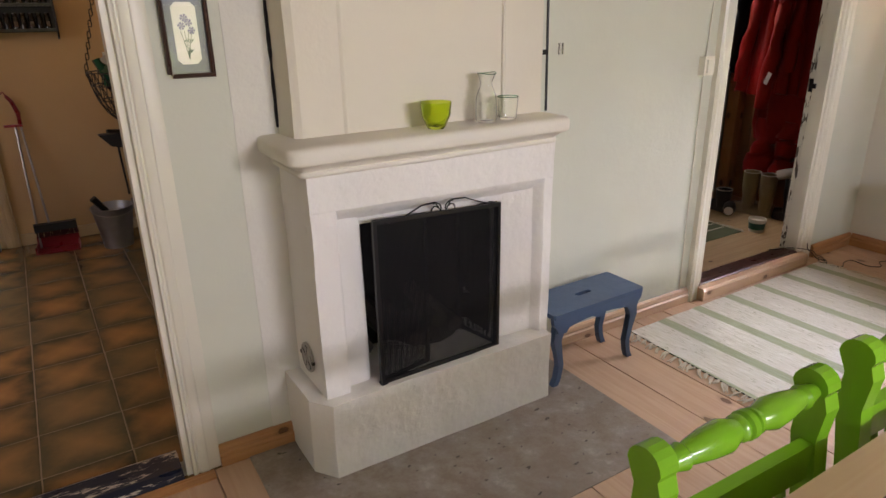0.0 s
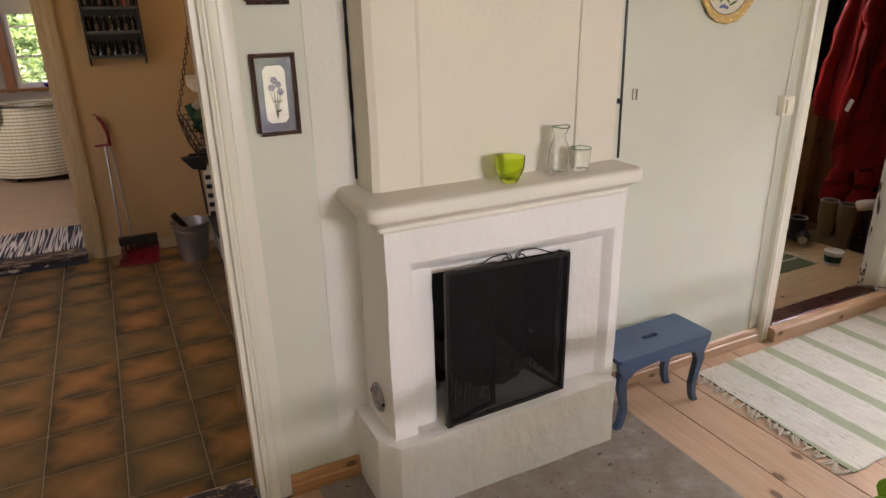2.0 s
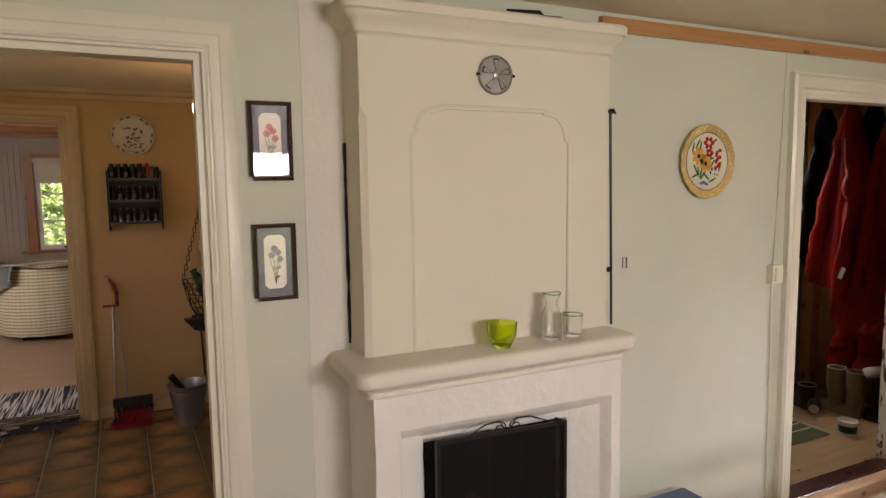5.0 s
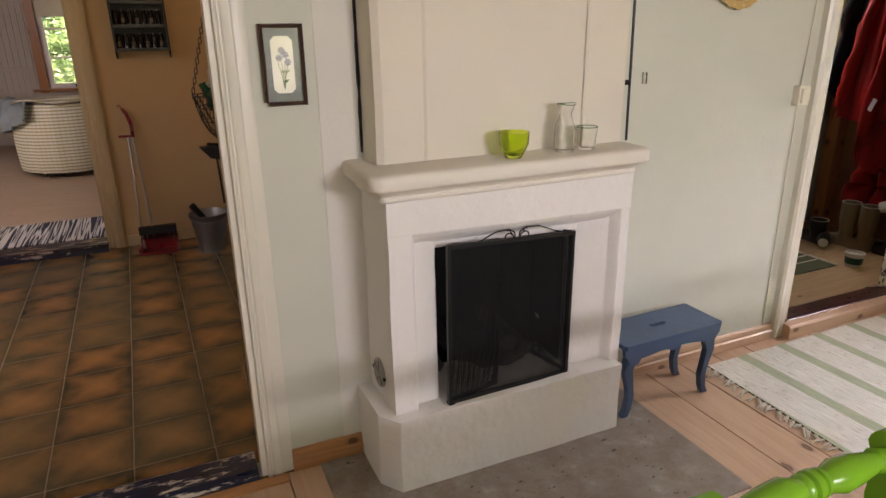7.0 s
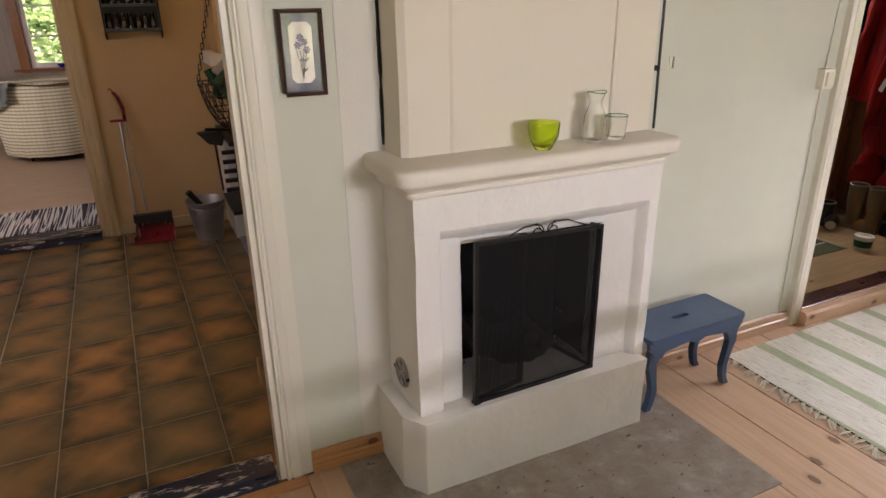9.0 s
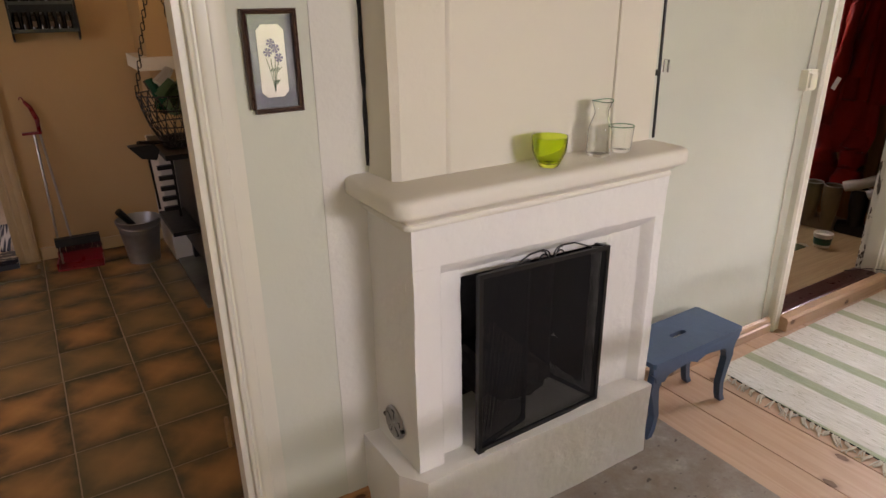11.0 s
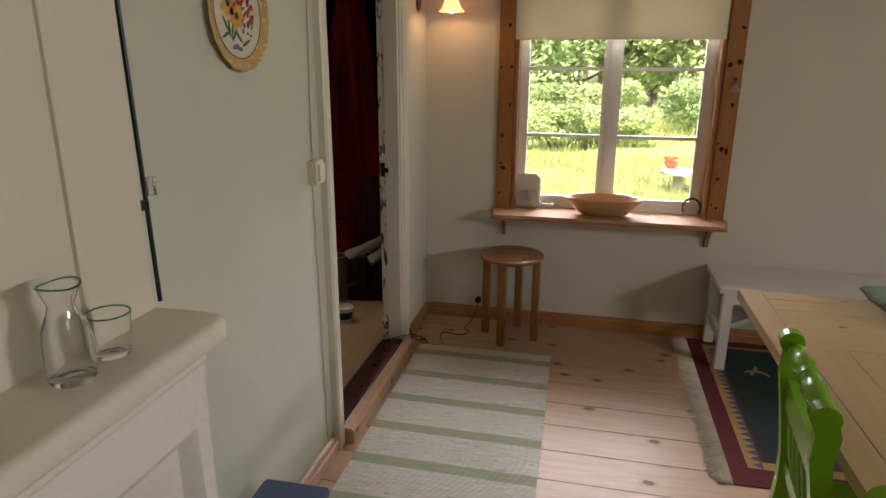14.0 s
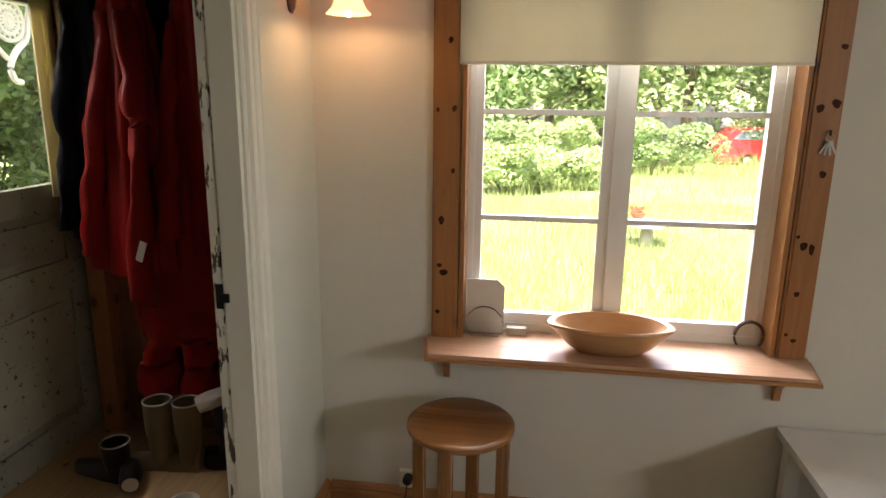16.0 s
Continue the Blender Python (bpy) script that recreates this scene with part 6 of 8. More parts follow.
sr = thing("spice_rack", (0.25, 4.99, 1.30), "small black wooden spice rack full of dark jars", "spice rack")
RY0, RY1 = 4.975, 5.068
for x in (0.088, 0.412):
    bm = bmesh.new()
    prism(bm, [(RY1, 1.285), (RY1, 1.70), (RY0, 1.69), (RY0, 1.33), (RY0 + 0.03, 1.30)], "x", x, x + 0.010)
    part("side", bm, BLACK, sr, bevel=0.001)
for z in (1.335, 1.480, 1.625):
    part("shelf", boxes((0.098, 0.412, RY0, RY1, z, z + 0.008)), BLACK, sr)
    part("guard", boxes((0.098, 0.412, RY0 - 0.003, RY0, z, z + 0.018)), plain_cached("grey_green_edge", (0.05, 0.06, 0.055), 0.5), sr)
part("back", boxes((0.098, 0.412, RY1 - 0.006, RY1 - 0.001, 1.33, 1.72)), BLACK, sr)
JAR = plain("dark_spice_jar", (0.010, 0.007, 0.006), 0.15, 0.3)
JLAB = plain("brown_jar_label", (0.09, 0.055, 0.035), 0.5)
for q, z in enumerate((1.343, 1.488, 1.633)):
    for i in range(7 if q < 2 else 5):
        x = 0.122 + i * 0.042
        bm = bmesh.new()
        jar(bm, x, 5.015, z, 0.018, 0.098 if q < 2 else 0.105)
        jj = part("spice_jar", bm, JAR, sr, smooth=True)
        if i % 2 == q % 2:
            part("label", boxes((x - 0.010, x + 0.010, 4.9955, 4.9968, z + 0.02, z + 0.05)), JLAB, jj)
for x, h, m in ((0.340, 0.11, REDPL), (0.365, 0.07, JLAB), (0.39, 0.075, JAR)):
    bm = bmesh.new()
    jar(bm, x, 5.015, 1.633, 0.014, h)
    part("tube", bm, m, sr, smooth=True)

KPL = plain("white_blue_china", (0.50, 0.45, 0.36), 0.2, 0.1, 20, 0.1)
p2 = plate((0.262, 5.068, 1.932), 0.138, "y", KPL, KPL, "round white china plate with grey floral transfer print")
rnd = random.Random(8)
dab(p2, "transfer_print", 0.262, 5.0592, 1.932, [blob(rnd.uniform(-0.055, 0.06), rnd.uniform(-0.085, 0.05), rnd.uniform(0.006, 0.016), rnd.uniform(0.003, 0.008), rnd.uniform(0, 3)) for _ in range(34)], plain_cached("grey_brown_print", (0.10, 0.08, 0.07), 0.3), "grey floral print")
dab(p2, "rim_print", 0.262, 5.0485, 1.932, [blob(0.120 * math.cos(a), 0.120 * math.sin(a), 0.013, 0.006, a + 1.57) for a in [2 * math.pi * i / 18 for i in range(18) if i % 3 != 1]], MATS["grey_brown_print"])

# broom and dustpan
bd = thing("dustpan_and_brush", (0.14, 4.88, 0), "long-handled red dustpan and brush leaning on the ochre wall", "dustpan")
bm = bmesh.new()
tube(bm, [(0.062, 4.86, 0.02), (0.075, 5.035, 0.785)], 0.007, 8)
part("pan_pole", bm, STEEL, bd, "grey steel pole", smooth=True)
bm = bmesh.new()
tube(bm, [(0.135, 4.88, 0.14), (0.102, 5.035, 0.79)], 0.007, 8)
part("brush_pole", bm, STEEL, bd, "grey steel pole", smooth=True)
bm = bmesh.new()
tube(bm, [(0.102, 5.036, 0.78), (0.105, 5.04, 0.86), (0.085, 5.04, 0.93), (0.062, 5.04, 0.965)], [0.013, 0.014, 0.012, 0.010], 10)
tube(bm, [(0.062, 5.04, 0.965), (0.055, 5.04, 0.985), (0.045, 5.04, 0.988), (0.04, 5.04, 0.975)], 0.004, 6)
part("brush_handle", bm, REDPL, bd, smooth=True)
bm = boxes((0.015, 0.115, 5.02, 5.045, 0.775, 0.790))
part("clip", bm, REDPL, bd, bevel=0.003)
bm = bmesh.new()
prism(bm, [(0.030, 4.775), (0.275, 4.74), (0.285, 4.86), (0.045, 4.90)], "z", 0.004, 0.012)
prism(bm, [(0.045, 4.90), (0.285, 4.86), (0.285, 4.868), (0.045, 4.908)], "z", 0.004, 0.085)
prism(bm, [(0.030, 4.775), (0.045, 4.90), (0.053, 4.90), (0.038, 4.775)], "z", 0.004, 0.05)
prism(bm, [(0.275, 4.74), (0.285, 4.86), (0.277, 4.86), (0.267, 4.74)], "z", 0.004, 0.05)
part("pan", bm, REDPL, bd, "red dustpan")
bm = boxes((0.045, 0.285, 4.850, 4.895, 0.125, 0.175))
part("brush_head", bm, BLACK, bd, bevel=0.005)
bm = bmesh.new()
rnd = random.Random(11)
for i in range(160):
    x, y = rnd.uniform(0.05, 0.28), rnd.uniform(4.862, 4.89)
    tube(bm, [(x, y, 0.146), (x + rnd.uniform(-0.012, 0.012), y - rnd.uniform(0, 0.02), 0.088)], 0.0022, 4)
part("bristles", bm, plain_cached("dark_red_bristle", (0.06, 0.008, 0.012), 0.8), bd, kind="stuff")

# zinc bucket
bk = thing("zinc_bucket", (0.50, 4.72, 0), "galvanised steel bucket with a small shovel standing in it", "bucket")
bm = bmesh.new()
lathe(bm, [(0.088, 0.0), (0.088, 0.008), (0.098, 0.09), (0.100, 0.094), (0.099, 0.10), (0.112, 0.19), (0.114, 0.193), (0.113, 0.2), (0.124, 0.262), (0.128, 0.266), (0.124, 0.270), (0.119, 0.262), (0.085, 0.01), (0.001, 0.008)], (0.50, 4.72, 0), 40, cap=False)
part("pail", bm, ZINC, bk, smooth=True)
bm = bmesh.new()
tube(bm, [(0.50 + 0.128 * math.cos(a), 4.72 - 0.03 * math.sin(a) - 0.128 * abs(math.sin(a)), 0.262 - 0.03 * math.sin(a)) for a in [math.pi * i / 16 for i in range(17)]], 0.003, 6)
part("bail_handle", bm, STEEL, bk)
bm = bmesh.new()
tube(bm, [(0.40, 4.70, 0.335), (0.47, 4.72, 0.23), (0.50, 4.73, 0.12)], [0.022, 0.018, 0.012], 8)
part("shovel_handle", bm, BLACK, bk, "black shovel handle", smooth=True)

# iron stove and its tools
sv = thing("iron_stove", (1.1, 4.30, 0), "black cast iron wood stove against the masonry range", "stove")
part("stove_body", boxes((0.74, 1.60, 4.06, 4.61, 0.14, 0.74)), BLACK, sv, bevel=0.008)
part("hot_plate", boxes((0.62, 1.62, 4.02, 4.62, 0.741, 0.768)), BLACK, sv, bevel=0.004)
part("side_ledge", boxes((0.60, 0.739, 4.05, 4.50, 0.33, 0.352)), BLACK, sv, bevel=0.003)
for i in range(5):
    part("rail_knob", boxes((0.585, 0.66, 4.10, 4.125, 0.46 + i * 0.055, 0.482 + i * 0.055)), BLACK, sv, bevel=0.006)
bm = bmesh.new()
tube(bm, [(0.66, 4.11, 0.42), (0.66, 4.11, 0.735)], 0.007, 8)
part("tool_rail", bm, BLACK, sv)
for x in (0.78, 1.55):
    for y in (4.10, 4.56):
        part("foot", boxes((x - 0.02, x + 0.02, y - 0.02, y + 0.02, 0.0, 0.139)), BLACK, sv, bevel=0.004)
structure("trim_stove_plate", boxes((0.67, 1.7, 3.80, 4.58, -0.002, 0.014)), ZINC)
fs2 = thing("ash_shovel", (0.53, 4.22, 0.8), "black iron ash shovel hanging on the stove rail", "shovel")
bm = bmesh.new()
prism(bm, [(0.475, 0.80), (0.60, 0.805), (0.62, 0.77), (0.60, 0.72), (0.53, 0.735)], "y", 4.17, 4.24)
part("blade", bm, BLACK, fs2, bevel=0.004)
bm = bmesh.new()
tube(bm, [(0.565, 4.2, 0.73), (0.575, 4.2, 0.45)], 0.006, 8)
part("shaft", bm, BLACK, fs2)
pn = thing("iron_pan", (0.72, 4.25, 0.77), "black iron frying pan on the stove", "pan")
bm = bmesh.new()
lathe(bm, [(0.001, 0.0), (0.10, 0.0), (0.125, 0.04), (0.121, 0.04), (0.097, 0.006), (0.001, 0.005)], (0.76, 4.28, 0.768), 32, cap=False)
tube(bm, [(0.65, 4.23, 0.80), (0.52, 4.14, 0.825)], 0.010, 8)
part("pan_body", bm, BLACK, pn, smooth=True)

# hanging wire basket
hb = thing("hanging_basket", (0.66, 3.95, 1.0), "black wire basket hanging on a chain, holding green bottles and greens", "basket")
bm = bmesh.new()
runs = [((0.70 + 0.145 * math.cos(a), 3.95 + 0.145 * math.sin(a), 1.16), (0.70, 3.95, 1.715)) for a in (math.pi, math.pi / 3, -math.pi / 3)] + [((0.70, 3.95, 1.715), (0.70, 3.95, 2.545))]
for lo, hi in runs:
    lo, hi = Vector(lo), Vector(hi)
    nl = int((hi - lo).length / 0.024)
    for i in range(nl):
        c = lo.lerp(hi, i / nl)
        ring = [(c.x + (0.0075 * math.cos(a) if i % 2 else 0), c.y + (0 if i % 2 else 0.0075 * math.cos(a)), c.z + 0.016 * math.sin(a)) for a in [2 * math.pi * j / 8 for j in range(9)]]
        tube(bm, ring, 0.0024, 4)
part("chain", bm, BLACK, hb, kind="stuff")
bm = bmesh.new()
for r, z in ((0.145, 1.16), (0.135, 1.10), (0.115, 1.03), (0.085, 0.97), (0.05, 0.935)):
    tube(bm, [(0.70 + r * math.cos(a), 3.95 + r * math.sin(a), z) for a in [2 * math.pi * i / 32 for i in range(33)]], 0.003, 5)
for i in range(20):
    for s in (1, -1):
        a = 2 * math.pi * i / 20
        tube(bm, [(0.70 + r * math.cos(a + s * q), 3.95 + r * math.sin(a + s * q), z) for r, z, q in ((0.145, 1.16, 0), (0.135, 1.10, 0.15), (0.115, 1.03, 0.3), (0.085, 0.97, 0.45), (0.05, 0.935, 0.6))], 0.0022, 4)
part("wire_bowl", bm, BLACK, hb)
rnd = random.Random(21)
for i, m in enumerate((GLASS, plain_cached("bottle_green", (0.01, 0.08, 0.04), 0.2), plain_cached("leek_green", (0.05, 0.11, 0.04), 0.6), plain_cached("paper_bag", (0.45, 0.42, 0.36), 0.8))):
    for j in range(5):
        bm = bmesh.new()
        x, y, z = 0.70 + rnd.uniform(-0.07, 0.07), 3.95 + rnd.uniform(-0.07, 0.05), 1.02 + rnd.uniform(0, 0.10) + 0.03 * i
        tube(bm, [(x, y, z), (x + rnd.uniform(-0.06, 0.06), y + rnd.uniform(-0.04, 0.04), z + rnd.uniform(0.03, 0.09))], [0.028, 0.02], 8)
        roughen(bm, 0.008, 25)
        part(("bottle", "bottle", "leek", "paper_bag")[i], bm, m, hb, smooth=True)

hb.matrix_world = Matrix.Translation((0.476, 2.75, 1.110)) @ Matrix.Scale(0.72, 4)

bm = bmesh.new()
lathe(bm, [(0.004, 0.33), (0.006, 0.34), (0.006, 0.42), (0.004, 0.43)], (0.409, 2.175, 0), 12)
part("door_hinge", bm, plain_cached("dull_brass", (0.22, 0.13, 0.05), 0.5), d1, "worn brass hinge", smooth=True)

kg = thing("globe_lamp", (0.60, 3.75, 1.98), "lit white glass globe lamp in the kitchen", "lamp")
bm = bmesh.new()
bmesh.ops.create_uvsphere(bm, u_segments=28, v_segments=16, radius=0.075)
bmesh.ops.translate(bm, vec=(0.62, 3.75, 1.98), verts=bm.verts)
g = part("globe", bm, KGLOBE, kg, smooth=True)
g.visible_shadow = False
bm = bmesh.new()
lathe(bm, [(0.05, 2.05), (0.055, 2.07), (0.04, 2.10), (0.02, 2.2245)], (0.62, 3.75, 0), 24)
part("fitting", bm, STEEL, kg, smooth=True)
kc = thing("ceiling_fitting", (-0.25, 3.4, 2.2), "small white plastic ceiling fitting", "fitting")
part("fitting_cover", boxes((-0.31, -0.19, 3.38, 3.42, 2.205, 2.224)), WHITEPL, kc, bevel=0.005)

# blue rag rug in the far room
br = thing("blue_rag_rug", (-0.65, 5.55, 0.03), "blue and white striped rag rug on the pine floor", "rug")
bm = bmesh.new()
grid_box(bm, -1.6, -0.21, 5.26, 5.87, 0.0305, 0.040, 0.05)
for v in bm.verts:
    if v.co.z > 0.035:
        v.co.z += 0.003 * noise.noise(v.co * 8)
part("weave", bm, BLUERUG, br)
fringe("fringe", ((-0.21, 5.27, 0.036), (-0.21, 5.86, 0.036), (1, 0, 0)), THREAD, br, 40, 0.03, 6)

# covered tub chair
tc = thing("covered_tub_chair", (-0.72, 8.35, 0.03), "round tub chair under a cream quilted cover", "armchair")
bm = bmesh.new()
k = Nodes("cream_seersucker_stripes", 0.9)
ax = k.xyz(k.coord(shift=1))
hz = k.math("GREATER_THAN", k.math("SINE", k.math("MULTIPLY", ax[2], 170.0)), -0.2)
vt = k.math("GREATER_THAN", k.math("SINE", k.math("MULTIPLY", k.math("ARCTAN2", ax[1], ax[0]), 60.0)), -0.3)
k.color(k.mix(k.math("MULTIPLY", hz, k.math("ADD", 0.72, k.math("MULTIPLY", vt, 0.28))), (0.34, 0.31, 0.17), (0.62, 0.61, 0.50)))
k.bump(k.math("ADD", k.math("MULTIPLY", hz, 0.6), k.noise(k.coord(), 30, 4)), 0.6, 0.008)
COVER = k.m
N = 80
rings = []
for s, z in ((0.97, 0.10), (1.0, 0.12), (1.03, 0.35), (1.02, 0.60), (0.99, 0.80), (0.95, 0.86), (0.84, 0.88), (0.78, 0.84), (0.76, 0.55), (0.01, 0.50)):
    ring = []
    for i in range(N):
        a = 2 * math.pi * i / N
        f = 1 + ((0.012 * math.sin(a * 17) + 0.010 * math.sin(a * 29 + 1)) * (0.25 + abs(z - 0.6)) * 1.6 if s > 0.9 else 0)
        ring.append(bm.verts.new((-0.70 + 0.50 * s * f * math.cos(a), 8.40 + 0.46 * s * f * math.sin(a), z)))
    rings.append(ring)
for a, b in zip(rings, rings[1:]):
    for i in range(N):
        bm.faces.new((a[i], a[(i + 1) % N], b[(i + 1) % N], b[i]))
bm.faces.new(rings[0])
part("cover", bm, COVER, tc, smooth=True)
for i in range(4):
    a = math.pi / 4 + math.pi / 2 * i
    bm = bmesh.new()
    lathe(bm, [(0.015, 0.031), (0.022, 0.11)], (-0.70 + 0.36 * math.cos(a), 8.40 + 0.34 * math.sin(a), 0), 10)
    part("foot", bm, BLACK, tc)
bm = bmesh.new()
tube(bm, smooth_path([(-1.10, 8.05, 0.90), (-0.95, 7.98, 0.92), (-0.72, 7.93, 0.885), (-0.55, 7.95, 0.90), (-0.4, 8.0, 0.90)]), 0.03, 8, flat=0.4)
part("tie", bm, COVER, tc, "twisted cream tie", smooth=True)
tc.location += Vector((0.10, -0.30, 0))
tc.scale = (1, 1, 0.9)
bcl = thing("blue_cloth", (-1.15, 8.2, 0.85), "crumpled pale blue cloth hanging over the chair's side", "cloth")
bm = bmesh.new()
nn = 18
over = [(0.80, 0.80), (0.84, 0.885), (0.92, 0.905), (1.01, 0.90), (1.07, 0.84), (1.10, 0.76), (1.11, 0.68), (1.10, 0.61), (1.09, 0.55)]
gr = []
for i in range(nn + 1):
    a = math.radians(165 + 75 * i / nn)
    row = []
    for j in range(nn + 1):
        q = j / nn * (len(over) - 1) * (1 - 0.35 * (i / nn) ** 2)
        j0 = min(int(q), len(over) - 2)
        rad = over[j0][0] + (over[j0 + 1][0] - over[j0][0]) * (q - j0)
        z = over[j0][1] + (over[j0 + 1][1] - over[j0][1]) * (q - j0)
        wave = 0.035 * math.sin(i * 1.5 + 0.8 * noise.noise(Vector((i * 0.4, j * 0.3, 0)))) * (0.3 + j / nn) + 0.02
        row.append(bm.verts.new((-0.70 + (0.50 * rad + wave) * math.cos(a), 8.40 + (0.46 * rad + wave) * math.sin(a), z + 0.012 + 0.02 * noise.noise(Vector((i * 0.6, j * 0.6, 4))))))
    gr.append(row)
for i in range(nn):
    for j in range(nn):
        bm.faces.new((gr[i][j], gr[i + 1][j], gr[i + 1][j + 1], gr[i][j + 1]))
bmesh.ops.solidify(bm, geom=bm.faces[:], thickness=0.006)
part("folds", bm, plain_cached("pale_blue_cotton", (0.36, 0.42, 0.43), 0.9), bcl, smooth=True)
bcl.location += Vector((0.10, -0.30, -0.085))

# wooden chair in the far room
wc = thing("wooden_armchair", (-1.75, 8.9, 0.03), "light wooden chair with a turned back in the far room", "chair")
for x in (-1.98, -1.62):
    for y in (8.75, 9.15):
        bm = bmesh.new()
        tube(bm, [(x, y, 0.031), (x, y, 0.45), (x + (0.02 if y > 9 else 0), y + (0.06 if y > 9 else 0), 1.0 if y > 9 else 0.46)], 0.018, 8)
        part("leg", bm, PINE_V, wc, smooth=True)
part("seat", boxes((-2.0, -1.60, 8.72, 9.17, 0.44, 0.47)), WHITEP, wc, bevel=0.01)
part("back_rail", boxes((-1.98, -1.60, 9.19, 9.215, 0.86, 0.96)), PINE_V, wc, bevel=0.006)
for i in range(4):
    part("spindle", boxes((-1.92 + i * 0.08, -1.90 + i * 0.08, 9.165, 9.185, 0.4705, 0.859)), PINE_V, wc)

# far window
fw = thing("window_far", (-0.49, 10.4, 0.75), "white casement window with pine casing and a half-drawn cream blind", "window")
fw["kind"] = "structure"
part("casing", boxes((-1.09, -0.98, 10.365, 10.387, 0.70, 2.05), (0.0, 0.11, 10.365, 10.387, 0.70, 2.05), (-0.98, 0.0, 10.365, 10.387, 1.955, 2.05)), PINE_V, fw, bevel=0.004)
part("sill", boxes((-1.16, 0.18, 10.30, 10.41, 0.715, 0.748)), PINE_V, fw, bevel=0.004)
part("sash", boxes((-0.98, -0.91, 10.43, 10.47, 0.75, 1.95), (-0.52, -0.46, 10.43, 10.47, 0.75, 1.95), (-0.07, 0.0, 10.43, 10.47, 0.75, 1.95), (-0.91, -0.52, 10.43, 10.47, 0.75, 0.81), (-0.46, -0.07, 10.43, 10.47, 0.75, 0.81), (-0.91, -0.07, 10.435, 10.465, 1.13, 1.155), (-0.91, -0.07, 10.435, 10.465, 1.50, 1.525)), SASH, fw, bevel=0.003)
part("blind", boxes((-0.97, -0.01, 10.402, 10.406, 1.66, 1.96)), BLINDM, fw, "cream roller blind")
part("blind_box", boxes((-0.98, 0.0, 10.35, 10.40, 1.93, 2.0)), BLINDM, fw, bevel=0.005)
g = part("pane", boxes((-0.91, -0.07, 10.448, 10.451, 0.81, 1.95)), CLEAR, fw)
g.visible_shadow = False
bb_ = thing("blue_glass_bowl", (-0.62, 10.33, 0.748), "small cobalt blue glass bowl on the window sill", "bowl")
bm = bmesh.new()
lathe(bm, [(0.02, 0.0), (0.05, 0.03), (0.055, 0.05), (0.048, 0.05), (0.01, 0.01)], (-0.62, 10.345, 0.749), 20, cap=False)
part("bowl", bm, plain_cached("cobalt_glass", (0.01, 0.02, 0.25), 0.1), bb_, smooth=True)

# unseen south windows, which light the room; the western one is added
for n_, xa, xb in (("window_2", 1.12, 2.18), ("window_3", -1.0, 0.1)):
    w = thing(n_, ((xa + xb) / 2, -2.3, 0.72), "white painted casement window in the unseen south wall", "window")
    w["kind"] = "structure"
    mid = (xa + xb) / 2
    part("window_frame", boxes((xa, xa + 0.05, -2.33, -2.29, 0.72, 1.9), (xb - 0.05, xb, -2.33, -2.29, 0.72, 1.9), (mid - 0.05, mid + 0.05, -2.33, -2.29, 0.72, 1.9), (xa + 0.05, mid - 0.05, -2.33, -2.29, 0.72, 0.79), (mid + 0.05, xb - 0.05, -2.33, -2.29, 0.72, 0.79), (xa + 0.05, mid - 0.05, -2.325, -2.295, 1.12, 1.14), (mid + 0.05, xb - 0.05, -2.325, -2.295, 1.12, 1.14), (xa + 0.05, mid - 0.05, -2.325, -2.295, 1.50, 1.52), (mid + 0.05, xb - 0.05, -2.325, -2.295, 1.50, 1.52)), SASH, w, bevel=0.002)
    part("casing", boxes((xa - 0.1, xa, -2.2195, -2.195, 0.7, 2.0), (xb, xb + 0.1, -2.2195, -2.195, 0.7, 2.0), (xa, xb, -2.2195, -2.195, 1.9, 2.0), (xa - 0.1, xb + 0.1, -2.29, -2.10, 0.69, 0.7195)), PINE_V, w, bevel=0.003)

# ---------- hall things ----------
hd = thing("front_door", (3.97, 3.24, 0.06), "old panelled front door with peeling grey-green paint", "door")
HX0, HX1 = 3.90, 4.765
part("stile", boxes((HX0, HX0 + 0.10, 3.335, 3.375, 0.006, 1.99)), HALLDOOR, hd, bevel=0.002)
part("stile", boxes((HX1 - 0.10, HX1, 3.335, 3.375, 0.006, 1.99)), HALLDOOR, hd, bevel=0.002)
for z0, z1 in ((0.006, 0.14), (0.70, 0.84), (1.06, 1.17), (1.88, 1.99)):
    part("rail", boxes((HX0 + 0.10, HX1 - 0.10, 3.335, 3.375, z0, z1)), HALLDOOR, hd, bevel=0.002)
for z0, z1 in ((0.14, 0.70), (0.84, 1.06)):
    part("panel", boxes((HX0 + 0.10, HX1 - 0.10, 3.348, 3.365, z0, z1)), HALLDOOR, hd)
    part("raised_panel", boxes((HX0 + 0.15, HX1 - 0.15, 3.338, 3.348, z0 + 0.04, z1 - 0.04)), HALLDOOR, hd, bevel=0.006)
g = part("pane", boxes((HX0 + 0.10, HX1 - 0.10, 3.354, 3.357, 1.17, 1.88)), CLEAR, hd, "clear door pane")
g.visible_shadow = False
part("lock_box", boxes((HX0 + 0.02, HX0 + 0.09, 3.315, 3.335, 0.35, 0.43)), BLACK, hd, "black iron lock", bevel=0.003)
cu = thing("curtain", (4.65, 3.31, 1.5), "narrow yellowish curtain on a wire beside the door glass", "curtain")
bm = bmesh.new()
pts = []
for i in range(25):
    x = 4.60 + 0.10 * i / 24
    pts.append((x, 3.310 + 0.010 * math.sin(i * 1.5)))
f = [bm.verts.new((x, y, 1.12)) for x, y in pts]
h_ = [bm.verts.new((x, y, 1.97)) for x, y in pts]
for i in range(24):
    bm.faces.new((f[i], f[i + 1], h_[i + 1], h_[i]))
